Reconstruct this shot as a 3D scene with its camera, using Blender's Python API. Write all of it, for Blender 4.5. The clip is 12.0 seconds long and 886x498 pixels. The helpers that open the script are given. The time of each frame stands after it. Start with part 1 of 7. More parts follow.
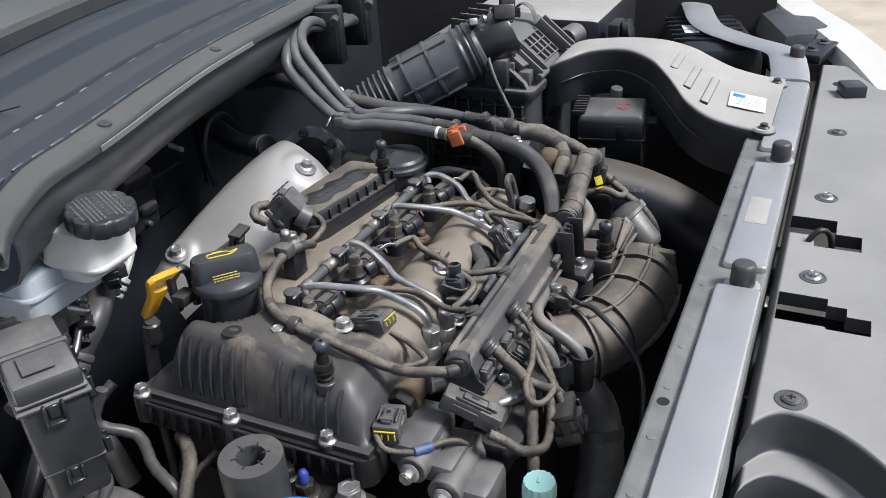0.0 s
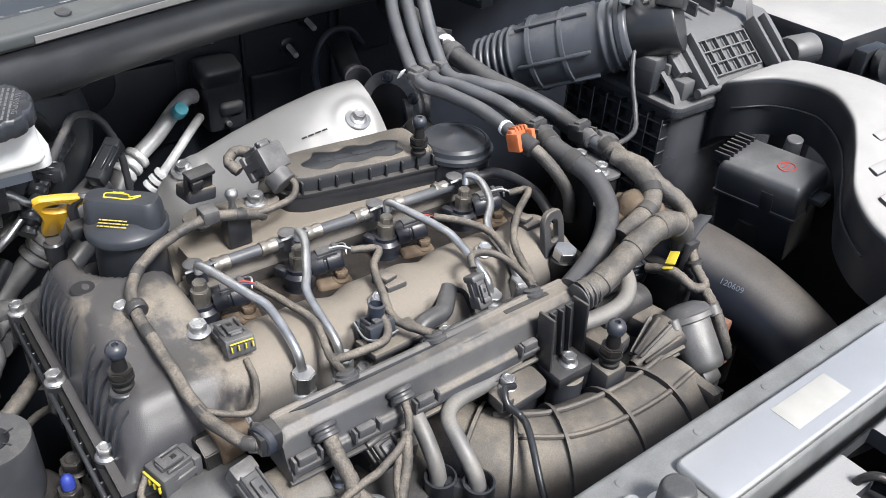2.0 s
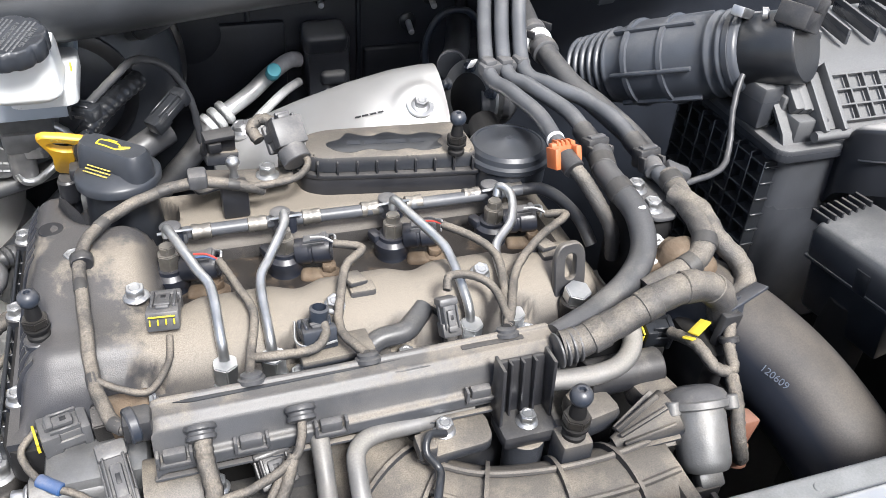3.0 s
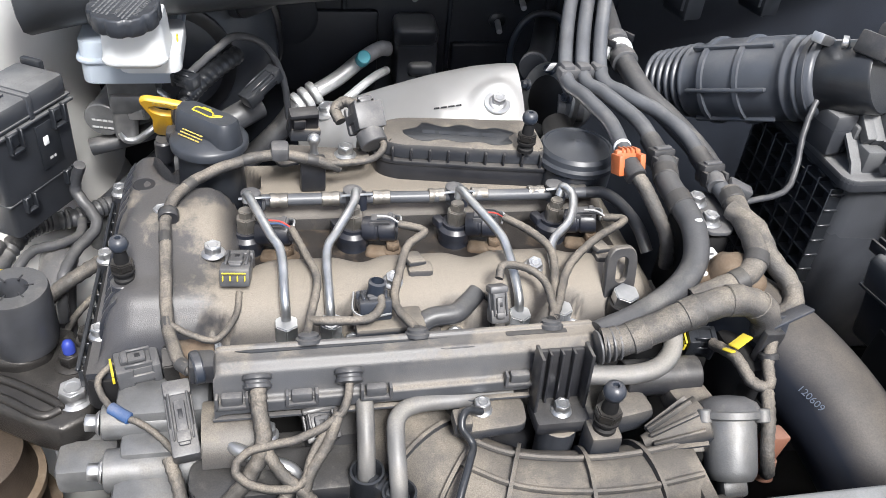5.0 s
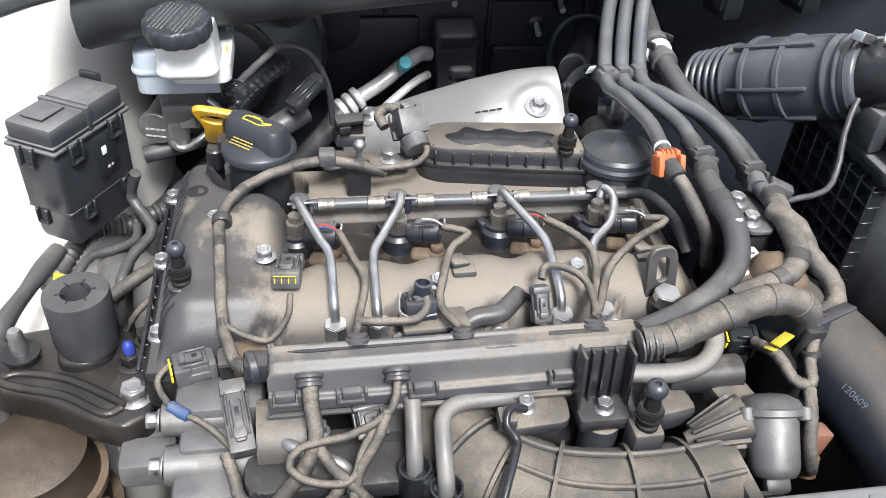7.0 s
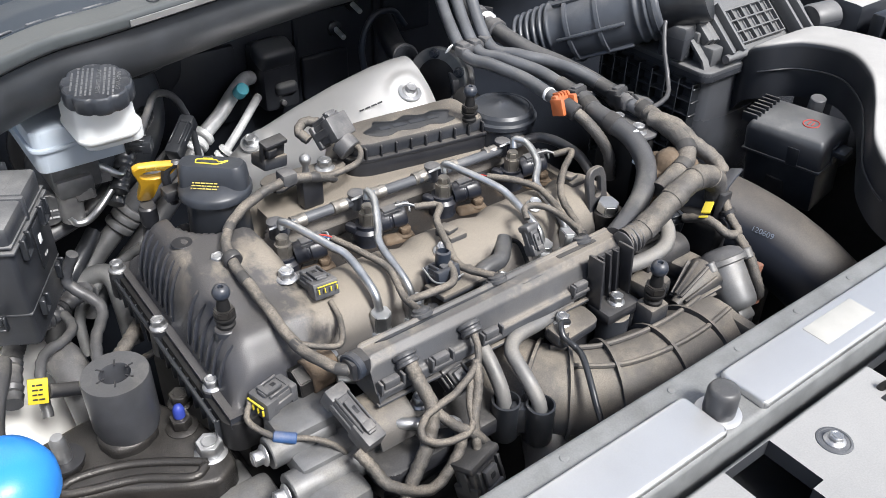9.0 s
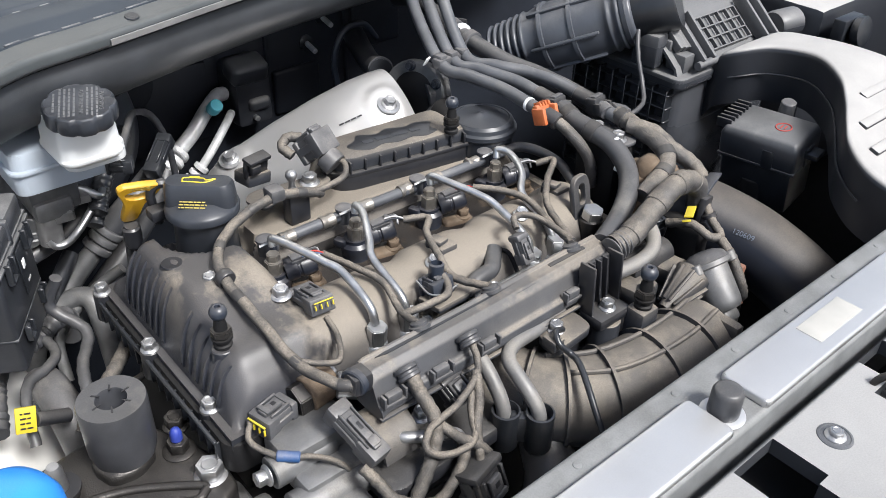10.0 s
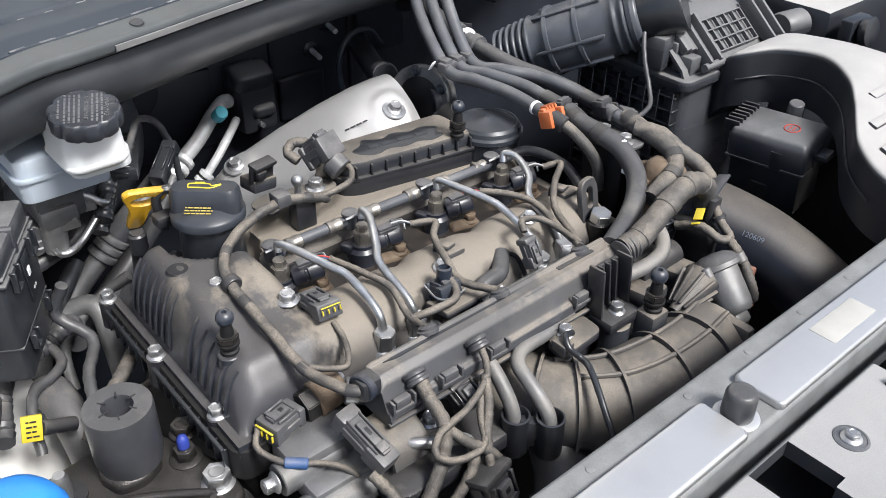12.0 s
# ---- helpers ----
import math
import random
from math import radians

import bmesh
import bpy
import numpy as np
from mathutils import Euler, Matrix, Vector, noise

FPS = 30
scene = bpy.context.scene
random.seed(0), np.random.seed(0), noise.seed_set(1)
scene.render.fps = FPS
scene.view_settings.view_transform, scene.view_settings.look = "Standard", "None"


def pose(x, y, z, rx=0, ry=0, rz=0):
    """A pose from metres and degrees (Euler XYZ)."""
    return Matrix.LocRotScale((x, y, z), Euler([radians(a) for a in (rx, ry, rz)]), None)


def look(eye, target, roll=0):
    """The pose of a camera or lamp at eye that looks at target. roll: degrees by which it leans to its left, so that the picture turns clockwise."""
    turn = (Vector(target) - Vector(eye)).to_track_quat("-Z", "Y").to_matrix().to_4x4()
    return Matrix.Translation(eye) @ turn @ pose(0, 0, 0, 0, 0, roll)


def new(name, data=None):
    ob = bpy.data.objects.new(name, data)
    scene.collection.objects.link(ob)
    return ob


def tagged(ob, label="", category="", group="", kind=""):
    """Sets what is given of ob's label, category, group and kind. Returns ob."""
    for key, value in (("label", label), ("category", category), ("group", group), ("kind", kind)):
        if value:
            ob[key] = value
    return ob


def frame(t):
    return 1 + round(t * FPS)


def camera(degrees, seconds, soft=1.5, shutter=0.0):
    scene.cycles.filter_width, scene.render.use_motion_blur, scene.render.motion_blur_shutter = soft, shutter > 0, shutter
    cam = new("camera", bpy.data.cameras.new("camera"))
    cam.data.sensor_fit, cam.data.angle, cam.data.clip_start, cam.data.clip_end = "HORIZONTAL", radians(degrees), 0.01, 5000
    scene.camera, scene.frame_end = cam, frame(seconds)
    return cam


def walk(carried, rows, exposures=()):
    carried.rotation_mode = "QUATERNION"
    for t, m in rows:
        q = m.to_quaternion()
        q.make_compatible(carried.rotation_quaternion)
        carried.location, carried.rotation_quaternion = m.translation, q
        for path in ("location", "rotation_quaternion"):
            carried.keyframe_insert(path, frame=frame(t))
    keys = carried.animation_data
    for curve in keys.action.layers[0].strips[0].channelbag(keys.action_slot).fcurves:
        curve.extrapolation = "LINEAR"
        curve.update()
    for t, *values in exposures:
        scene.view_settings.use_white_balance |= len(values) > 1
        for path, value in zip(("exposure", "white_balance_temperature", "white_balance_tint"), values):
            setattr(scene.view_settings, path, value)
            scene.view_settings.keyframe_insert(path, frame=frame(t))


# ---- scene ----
cam = camera(55.3, 12.0, soft=0.7)
PATH = [
    (0, (-0.637, -0.398, 1.342), (0.935, 0.371, 0.375), -3.5),
    (0.5, (-0.581, -0.376, 1.33), (0.959, 0.385, 0.307), -2.9),
    (1, (-0.492, -0.439, 1.319), (0.983, 0.406, 0.265), -1.6),
    (1.5, (-0.382, -0.51, 1.323), (0.837, 0.624, 0.213), 1.6),
    (2, (-0.301, -0.502, 1.332), (0.739, 0.772, 0.194), 3.6),
    (2.5, (-0.189, -0.513, 1.319), (0.593, 0.913, 0.154), 3.1),
    (3, (-0.114, -0.522, 1.313), (0.448, 0.986, 0.126), 3.8),
    (3.5, (-0.128, -0.531, 1.318), (0.359, 1.005, 0.132), 6.9),
    (5.5, (-0.105, -0.556, 1.329), (0.254, 0.997, 0.12), 5.1),
    (6, (-0.104, -0.557, 1.332), (0.23, 0.998, 0.12), 4.4),
    (6.5, (-0.105, -0.562, 1.33), (0.205, 1.001, 0.121), 3.8),
    (7, (-0.116, -0.564, 1.337), (0.181, 1.001, 0.127), 3.5),
    (8.8, (-0.368, -0.537, 1.344), (0.584, 0.782, 0.181), 0.9),
    (9, (-0.37, -0.54, 1.345), (0.626, 0.75, 0.186), 1.3),
    (9.5, (-0.379, -0.536, 1.344), (0.701, 0.694, 0.195), 2.1),
    (10, (-0.393, -0.522, 1.347), (0.693, 0.713, 0.208), 1.6),
    (10.5, (-0.398, -0.521, 1.349), (0.692, 0.72, 0.22), 1.3),
    (11, (-0.397, -0.524, 1.346), (0.7, 0.717, 0.224), 1.2),
    (11.5, (-0.399, -0.523, 1.342), (0.688, 0.726, 0.221), 1.0),
    (12, (-0.393, -0.519, 1.341), (0.691, 0.732, 0.219), 0.9),
]
walk(cam, [(t, look(eye, target, roll)) for t, eye, target, roll in PATH], [(0, 0.24), (1.5, 0.54), (2.5, 0.90), (3.5, 1.14), (5.5, 0.86), (7.2, 0.85), (9.5, 0.73), (12, 0.62)])

# ---- world and light ----
SUN_DIR = Vector((0.10, -0.80, 1.0)).normalized()
world = bpy.data.worlds.new("sky")
scene.world = world
world.use_nodes = True
wn = world.node_tree.nodes
sky = wn.new("ShaderNodeTexSky")
sky.sky_type = "NISHITA"
sky.sun_disc = False
sky.sun_elevation = math.asin(SUN_DIR.z)
sky.sun_rotation = math.atan2(SUN_DIR.x, SUN_DIR.y)
sky.dust_density = 3.0
wn["Background"].inputs["Strength"].default_value = 0.10
world.node_tree.links.new(sky.outputs["Color"], wn["Background"].inputs["Color"])
sun = new("sun", bpy.data.lights.new("sun", "SUN"))
sun.data.energy = 3.8
sun.data.angle = radians(16)
sun.data.color = (0.985, 0.985, 0.985)
sun.matrix_world = look(SUN_DIR * 5, (0, 0, 0))


# ---- materials ----
def material(name, base, rough=0.5, metal=0.0, dust=0.0, dust_color=(0.32, 0.283, 0.235), vary=0.25, scale=60.0, bump=0.15, spec=0.5, fine=900.0, patchy=0.30, grain=0.16, soft=1.0, face=(0.05, 0.8), wrap=0.0, worn=None):
    """A worn surface: two scales of colour change, fine relief, and dust that has settled in patches on what faces up.
    On a few plastics this layer also paints in the sky's sheen.
    """
    m = bpy.data.materials.new(name)
    m.use_nodes = True
    n, l = m.node_tree.nodes, m.node_tree.links
    b = n["Principled BSDF"]
    geo = n.new("ShaderNodeNewGeometry")
    tex = n.new("ShaderNodeTexCoord")
    big, small = n.new("ShaderNodeTexNoise"), n.new("ShaderNodeTexNoise")
    big.inputs["Scale"].default_value, big.inputs["Detail"].default_value = scale, 6
    small.inputs["Scale"].default_value, small.inputs["Detail"].default_value = fine, 3
    l.new(tex.outputs["Object"], big.inputs["Vector"])
    l.new(tex.outputs["Object"], small.inputs["Vector"])
    ramp = n.new("ShaderNodeMapRange")
    ramp.inputs["From Min"].default_value, ramp.inputs["From Max"].default_value = 0.3, 0.7
    ramp.inputs["To Min"].default_value, ramp.inputs["To Max"].default_value = 1 - vary, 1 + vary
    l.new(big.outputs["Fac"], ramp.inputs["Value"])
    mul = n.new("ShaderNodeVectorMath")
    mul.operation = "SCALE"
    mul.inputs[0].default_value = base
    l.new(ramp.outputs["Result"], mul.inputs["Scale"])
    color = mul.outputs["Vector"]
    b.inputs["Roughness"].default_value = rough
    b.inputs["Metallic"].default_value = metal
    b.inputs["Specular IOR Level"].default_value = spec
    if dust > 0:
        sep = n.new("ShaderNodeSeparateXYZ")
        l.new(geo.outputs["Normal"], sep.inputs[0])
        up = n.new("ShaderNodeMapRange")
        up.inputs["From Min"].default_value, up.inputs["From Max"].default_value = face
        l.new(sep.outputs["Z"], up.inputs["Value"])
        spot = n.new("ShaderNodeTexNoise")
        spot.inputs["Scale"].default_value, spot.inputs["Detail"].default_value = scale * 0.6, 10
        spot.inputs["Roughness"].default_value = 0.65
        l.new(tex.outputs["Object"], spot.inputs["Vector"])
        patch = n.new("ShaderNodeMapRange")
        patch.inputs["From Min"].default_value, patch.inputs["From Max"].default_value = 0.76 - 0.34 * dust - 0.10 * soft, 0.76 - 0.34 * dust + 0.10 * soft
        patch.inputs["To Min"].default_value = patchy
        if worn:
            axis = n.new("ShaderNodeSeparateXYZ")
            l.new(tex.outputs["Object"], axis.inputs[0])
            along = n.new("ShaderNodeMapRange")
            along.interpolation_type = "SMOOTHSTEP"
            along.inputs["From Min"].default_value, along.inputs["From Max"].default_value = worn[0], worn[1]
            along.inputs["To Min"].default_value, along.inputs["To Max"].default_value = -worn[2], worn[3]
            l.new(axis.outputs["X"], along.inputs["Value"])
            less_dust = n.new("ShaderNodeMath")
            l.new(spot.outputs["Fac"], less_dust.inputs[0])
            l.new(along.outputs["Result"], less_dust.inputs[1])
            l.new(less_dust.outputs[0], patch.inputs["Value"])
        else:
            l.new(spot.outputs["Fac"], patch.inputs["Value"])
        both = n.new("ShaderNodeMath")
        both.operation = "MULTIPLY"
        l.new(up.outputs["Result"], both.inputs[0])
        l.new(patch.outputs["Result"], both.inputs[1])
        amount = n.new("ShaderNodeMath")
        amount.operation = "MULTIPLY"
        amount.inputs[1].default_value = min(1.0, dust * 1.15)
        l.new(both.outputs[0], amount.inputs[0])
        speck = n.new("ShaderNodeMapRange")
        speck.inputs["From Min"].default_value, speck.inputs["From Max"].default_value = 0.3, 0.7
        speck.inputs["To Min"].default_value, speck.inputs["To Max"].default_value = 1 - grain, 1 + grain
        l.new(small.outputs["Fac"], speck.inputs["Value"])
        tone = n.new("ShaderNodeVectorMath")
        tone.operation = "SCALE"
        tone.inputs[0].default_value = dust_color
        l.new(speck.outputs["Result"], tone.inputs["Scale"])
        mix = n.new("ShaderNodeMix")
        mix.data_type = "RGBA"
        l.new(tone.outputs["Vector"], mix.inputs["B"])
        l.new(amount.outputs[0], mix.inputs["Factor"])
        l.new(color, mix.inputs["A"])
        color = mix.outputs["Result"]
        dull = n.new("ShaderNodeMapRange")
        dull.inputs["To Min"].default_value, dull.inputs["To Max"].default_value = rough, 0.74
        l.new(amount.outputs[0], dull.inputs["Value"])
        l.new(dull.outputs["Result"], b.inputs["Roughness"])
        if metal > 0:
            less = n.new("ShaderNodeMapRange")
            less.inputs["To Min"].default_value, less.inputs["To Max"].default_value = metal, 0.0
            l.new(amount.outputs[0], less.inputs["Value"])
            l.new(less.outputs["Result"], b.inputs["Metallic"])
    l.new(color, b.inputs["Base Color"])
    if bump > 0:
        relief = n.new("ShaderNodeBump")
        relief.inputs["Strength"].default_value = bump
        relief.inputs["Distance"].default_value = 0.0006
        if wrap > 0:
            turns = n.new("ShaderNodeTexWave")
            turns.bands_direction = "DIAGONAL"
            turns.inputs["Scale"].default_value, turns.inputs["Distortion"].default_value = wrap, 6.0
            turns.inputs["Detail"].default_value, turns.inputs["Detail Scale"].default_value = 3.0, 2.0
            l.new(tex.outputs["Object"], turns.inputs["Vector"])
            sum_node = n.new("ShaderNodeMath")
            sum_node.operation = "ADD"
            l.new(small.outputs["Fac"], sum_node.inputs[0])
            l.new(turns.outputs["Fac"], sum_node.inputs[1])
            l.new(sum_node.outputs[0], relief.inputs["Height"])
            relief.inputs["Distance"].default_value = 0.0012
        else:
            l.new(small.outputs["Fac"], relief.inputs["Height"])
        l.new(relief.outputs["Normal"], b.inputs["Normal"])
    return m


PLASTIC = material("dusty black plastic", (0.020, 0.021, 0.025), 0.30, dust=0.42, dust_color=(0.26, 0.24, 0.21), grain=0.22)
COVER = material("dusty engine cover plastic", (0.030, 0.033, 0.040), 0.34, dust=0.74, dust_color=(0.228, 0.199, 0.161), scale=28, soft=0.5, patchy=0.55, grain=0.28, fine=1300.0, bump=0.3)
HEADTOP = material("dusty head cover plastic", (0.034, 0.037, 0.046), 0.32, dust=0.80, dust_color=(0.228, 0.199, 0.161), scale=22, soft=0.42, patchy=0.22, grain=0.28, fine=1500.0, bump=0.30, worn=(-0.19, -0.085, 0.125, 0.13))
TRAY = material("dusty grey tray plastic", (0.055, 0.058, 0.065), 0.36, dust=0.72, dust_color=(0.225, 0.198, 0.163), scale=30, soft=0.5, patchy=0.30, grain=0.26, fine=1400.0, bump=0.25, face=(0.30, 0.85))
GRIMESHADE = material("oily grime and painted shade on plastic", (0.016, 0.015, 0.015), 0.38, dust=0.55, dust_color=(0.105, 0.078, 0.055), scale=90, soft=0.5, patchy=0.15, grain=0.4, fine=1500.0, bump=0.45)
COVERDARK = material("wiped engine cover plastic", (0.026, 0.029, 0.037), 0.30, dust=0.62, dust_color=(0.20, 0.175, 0.142), scale=24, soft=0.35, patchy=0.25, grain=0.26, fine=1300.0, bump=0.3)
AIRBOX = material("grey black filter box plastic", (0.040, 0.043, 0.050), 0.27, dust=0.55, dust_color=(0.28, 0.275, 0.265), scale=24, patchy=0.65, grain=0.12)
CLEAN = material("black plastic", (0.016, 0.018, 0.022), 0.28, dust=0.25, dust_color=(0.16, 0.16, 0.16))
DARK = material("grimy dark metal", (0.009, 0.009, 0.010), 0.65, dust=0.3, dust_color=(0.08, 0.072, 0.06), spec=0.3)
FIREWALL = material("black sound insulation", (0.014, 0.017, 0.024), 0.5, spec=0.5, dust=0.05, bump=0.3, scale=20)
FLANGE = material("grey painted flange", (0.055, 0.062, 0.066), 0.34, dust=0.5, dust_color=(0.105, 0.108, 0.104), scale=30, vary=0.15, patchy=0.5, grain=0.1, bump=0.08)
RAIL = material("dull black painted rail", (0.030, 0.033, 0.038), 0.42, dust=0.25, dust_color=(0.09, 0.088, 0.082), scale=24, vary=0.3, bump=0.2)
# Pale lid layer: dust plus the sky's reflection painted into the colour.
LIDGREY = material("dusty grey lid plastic with painted sky sheen", (0.050, 0.053, 0.060), 0.36, dust=0.55, dust_color=(0.215, 0.215, 0.212), scale=30, patchy=0.85, grain=0.14, bump=0.12, face=(-0.3, 0.55))
# Flats carry dust and painted sky sheen; steep walls stay dark as if shaded.
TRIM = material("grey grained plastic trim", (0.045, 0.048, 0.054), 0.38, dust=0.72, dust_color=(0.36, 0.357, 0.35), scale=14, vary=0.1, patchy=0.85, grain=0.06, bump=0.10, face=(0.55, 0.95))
# The pale tone on tops mixes dust with sky sheen put into the colour.
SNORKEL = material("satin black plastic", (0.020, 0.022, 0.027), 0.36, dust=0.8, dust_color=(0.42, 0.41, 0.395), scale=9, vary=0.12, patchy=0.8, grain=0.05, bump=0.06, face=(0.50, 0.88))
COWL = material("blue grey cowl plastic", (0.019, 0.026, 0.035), 0.36, dust=0.22, dust_color=(0.060, 0.070, 0.082), scale=12, vary=0.1, patchy=0.7, grain=0.08)
RUBBER = material("dusty rubber hose", (0.042, 0.044, 0.050), 0.36, dust=0.45, dust_color=(0.24, 0.225, 0.2), scale=45, grain=0.2)
BIGHOSE = material("blue black hose rubber with tan dust", (0.014, 0.017, 0.025), 0.46, dust=0.62, dust_color=(0.165, 0.142, 0.115), scale=22, soft=1.4, patchy=0.5, face=(0.42, 0.96), bump=0.1, spec=0.3)
DUCT = material("blue black duct rubber", (0.050, 0.056, 0.068), 0.31, dust=0.4, dust_color=(0.22, 0.22, 0.22), scale=30)
HOSE = material("grey rubber hose", (0.068, 0.073, 0.083), 0.34, dust=0.4, dust_color=(0.25, 0.243, 0.23), scale=40)
TAPE = material("dusty cloth tape", (0.050, 0.049, 0.050), 0.5, dust=0.75, dust_color=(0.205, 0.180, 0.147), scale=70, bump=0.55, grain=0.30, wrap=24.0)
WIRE = material("dusty wire sleeve", (0.044, 0.043, 0.043), 0.55, dust=0.8, dust_color=(0.20, 0.174, 0.142), scale=90, bump=0.5, grain=0.30, wrap=30.0)
STEEL = material("zinc plated steel", (0.46, 0.465, 0.475), 0.38, 0.95, dust=0.4, dust_color=(0.3, 0.28, 0.25), scale=80, vary=0.2)
PIPE = material("plated fuel pipe", (0.50, 0.51, 0.52), 0.30, 0.95, dust=0.42, dust_color=(0.22, 0.195, 0.16), scale=70, vary=0.25)
FERRULE = material("brownish plated ferrule", (0.34, 0.32, 0.29), 0.34, 0.85, dust=0.5, dust_color=(0.20, 0.172, 0.138), scale=90, vary=0.25)
SOLENOID = material("blue black injector plastic", (0.018, 0.021, 0.030), 0.30, dust=0.35, dust_color=(0.16, 0.138, 0.112), scale=70, grain=0.3)
TUBE = material("dusty plated tube", (0.17, 0.17, 0.172), 0.42, 0.4, dust=0.75, dust_color=(0.23, 0.215, 0.19), scale=50, bump=0.15)
BRIGHT = material("drawn aluminium pipe", (0.70, 0.71, 0.72), 0.42, 0.35, dust=0.15, scale=60, bump=0.1)
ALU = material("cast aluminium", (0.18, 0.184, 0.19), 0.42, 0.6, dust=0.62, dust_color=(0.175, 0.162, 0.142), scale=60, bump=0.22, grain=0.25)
SHIELD = material("pressed aluminium sheet", (0.60, 0.595, 0.585), 0.33, 0.80, dust=0.25, dust_color=(0.42, 0.40, 0.37), scale=15, vary=0.08, bump=0.04, patchy=0.6, grain=0.06)
ZINC = material("dull grey zinc", (0.19, 0.197, 0.20), 0.50, 0.2, dust=0.35, dust_color=(0.23, 0.225, 0.21), scale=40, vary=0.3, bump=0.12, patchy=0.7, grain=0.25)
TIEBAR = material("silver painted steel", (0.62, 0.625, 0.632), 0.30, 0.85, dust=0.4, dust_color=(0.34, 0.337, 0.33), scale=16, vary=0.08, bump=0.04, patchy=0.6, grain=0.08)
RUSTIRON = material("rusty pressed steel", (0.060, 0.046, 0.037), 0.46, 0.4, dust=0.55, dust_color=(0.165, 0.128, 0.092), scale=45, bump=0.5, patchy=0.35, grain=0.3)
IRON = material("cast iron", (0.040, 0.038, 0.037), 0.30, 0.6, dust=0.4, dust_color=(0.16, 0.145, 0.125), scale=40, bump=0.5)
PAINT = material("cream white car paint", (0.70, 0.69, 0.66), 0.3, dust=0.45, dust_color=(0.50, 0.475, 0.43), scale=12, vary=0.05, bump=0.02, grain=0.04)
TAPEDARK = material("black plastic tape", (0.03, 0.03, 0.032), 0.5, dust=0.4, dust_color=(0.2, 0.18, 0.15), scale=60)
YELLOW = material("yellow plastic", (0.60, 0.33, 0.02), 0.4, dust=0.25, vary=0.12)
CODE = material("pale blue printed code", (0.11, 0.13, 0.17), 0.5, vary=0.2, bump=0)
TAG = material("yellow label", (0.60, 0.48, 0.03), 0.5, vary=0.1, dust=0.2)
ORANGE = material("orange plastic", (0.50, 0.13, 0.04), 0.5, dust=0.4, vary=0.15)
CAPBLACK = material("blue black cap plastic", (0.026, 0.030, 0.038), 0.36, dust=0.3, dust_color=(0.15, 0.147, 0.142), scale=50)
EMBOSS = material("raised grey print", (0.115, 0.118, 0.122), 0.5, vary=0.1, bump=0)
RELAY = material("dusty relay lid", (0.034, 0.037, 0.044), 0.30, dust=0.62, dust_color=(0.25, 0.247, 0.238), scale=26, patchy=0.5, grain=0.14)
TAPEBLUE = material("blue tape", (0.02, 0.075, 0.21), 0.5, dust=0.45)
BLUE = material("blue plastic cap", (0.03, 0.24, 0.72), 0.35, vary=0.06)
NAVY = material("dark blue connector plastic", (0.022, 0.029, 0.043), 0.32, dust=0.35)
GREYCON = material("grey connector plastic", (0.068, 0.070, 0.076), 0.38, dust=0.5, dust_color=(0.27, 0.25, 0.225), grain=0.25)
AQUA = material("pale aqua plastic cap", (0.35, 0.62, 0.60), 0.45, vary=0.05)
CYAN = material("cyan plastic cap", (0.10, 0.50, 0.60), 0.4, vary=0.05)
WHITE = material("white label", (0.78, 0.79, 0.80), 0.5, vary=0.03, bump=0.02)
TANK = material("bluish translucent tank plastic", (0.40, 0.45, 0.51), 0.35, vary=0.06, bump=0.03, scale=20)
STICKER = material("faded sticker", (0.40, 0.392, 0.365), 0.5, vary=0.1, bump=0.02)
MILKY = material("translucent white reservoir plastic", (0.62, 0.635, 0.64), 0.35, vary=0.06, bump=0.03, scale=20)
BLUENUT = material("blue painted nut", (0.025, 0.045, 0.26), 0.5, vary=0.2)
RUST = material("brown oxidised casting", (0.115, 0.080, 0.052), 0.9, dust=0.55, dust_color=(0.20, 0.158, 0.114), scale=120, bump=0.9)
BROWN = material("brown connector plastic", (0.20, 0.09, 0.06), 0.5, dust=0.4)
INK = material("dark print", (0.02, 0.02, 0.022), 0.5, vary=0.05, bump=0)
YINK = material("faded yellow print", (0.42, 0.33, 0.08), 0.6, vary=0.2, bump=0)
PALE = material("pale print", (0.42, 0.42, 0.42), 0.6, vary=0.1, bump=0)
RED = material("red print", (0.42, 0.05, 0.04), 0.6, vary=0.1, bump=0)
SAND = material("sandy ground", (0.50, 0.44, 0.36), 0.9, vary=0.2, scale=3, bump=0.6, fine=60)
GLASS = material("windscreen glass", (0.05, 0.06, 0.07), 0.05, vary=0.0, bump=0)
LAMP = material("headlamp lens", (0.10, 0.105, 0.11), 0.12, vary=0.1, bump=0)


# ---- building helpers ----
ORIGIN = {}


def finish(name, bm, mat, smooth=40):
    bmesh.ops.recalc_face_normals(bm, faces=bm.faces)
    me = bpy.data.meshes.new(name)
    bm.to_mesh(me)
    bm.free()
    me.materials.append(mat)
    me.shade_smooth()
    me.set_sharp_from_angle(angle=radians(smooth))
    return me


def thing(name, at, label, category, group="", kind=""):
    ob = tagged(new(name), label, category, group, kind)
    ob.location = at
    ob.empty_display_size = 0.02
    ORIGIN[ob] = Vector(at)
    return ob


def part(name, bm, mat, parent, label="", smooth=40):
    o = ORIGIN[parent]
    bm.transform(Matrix.Translation(-o))
    ob = new(name, finish(name, bm, mat, smooth))
    ob.parent = parent
    ORIGIN[ob] = o
    if label:
        ob["label"] = label
    return ob


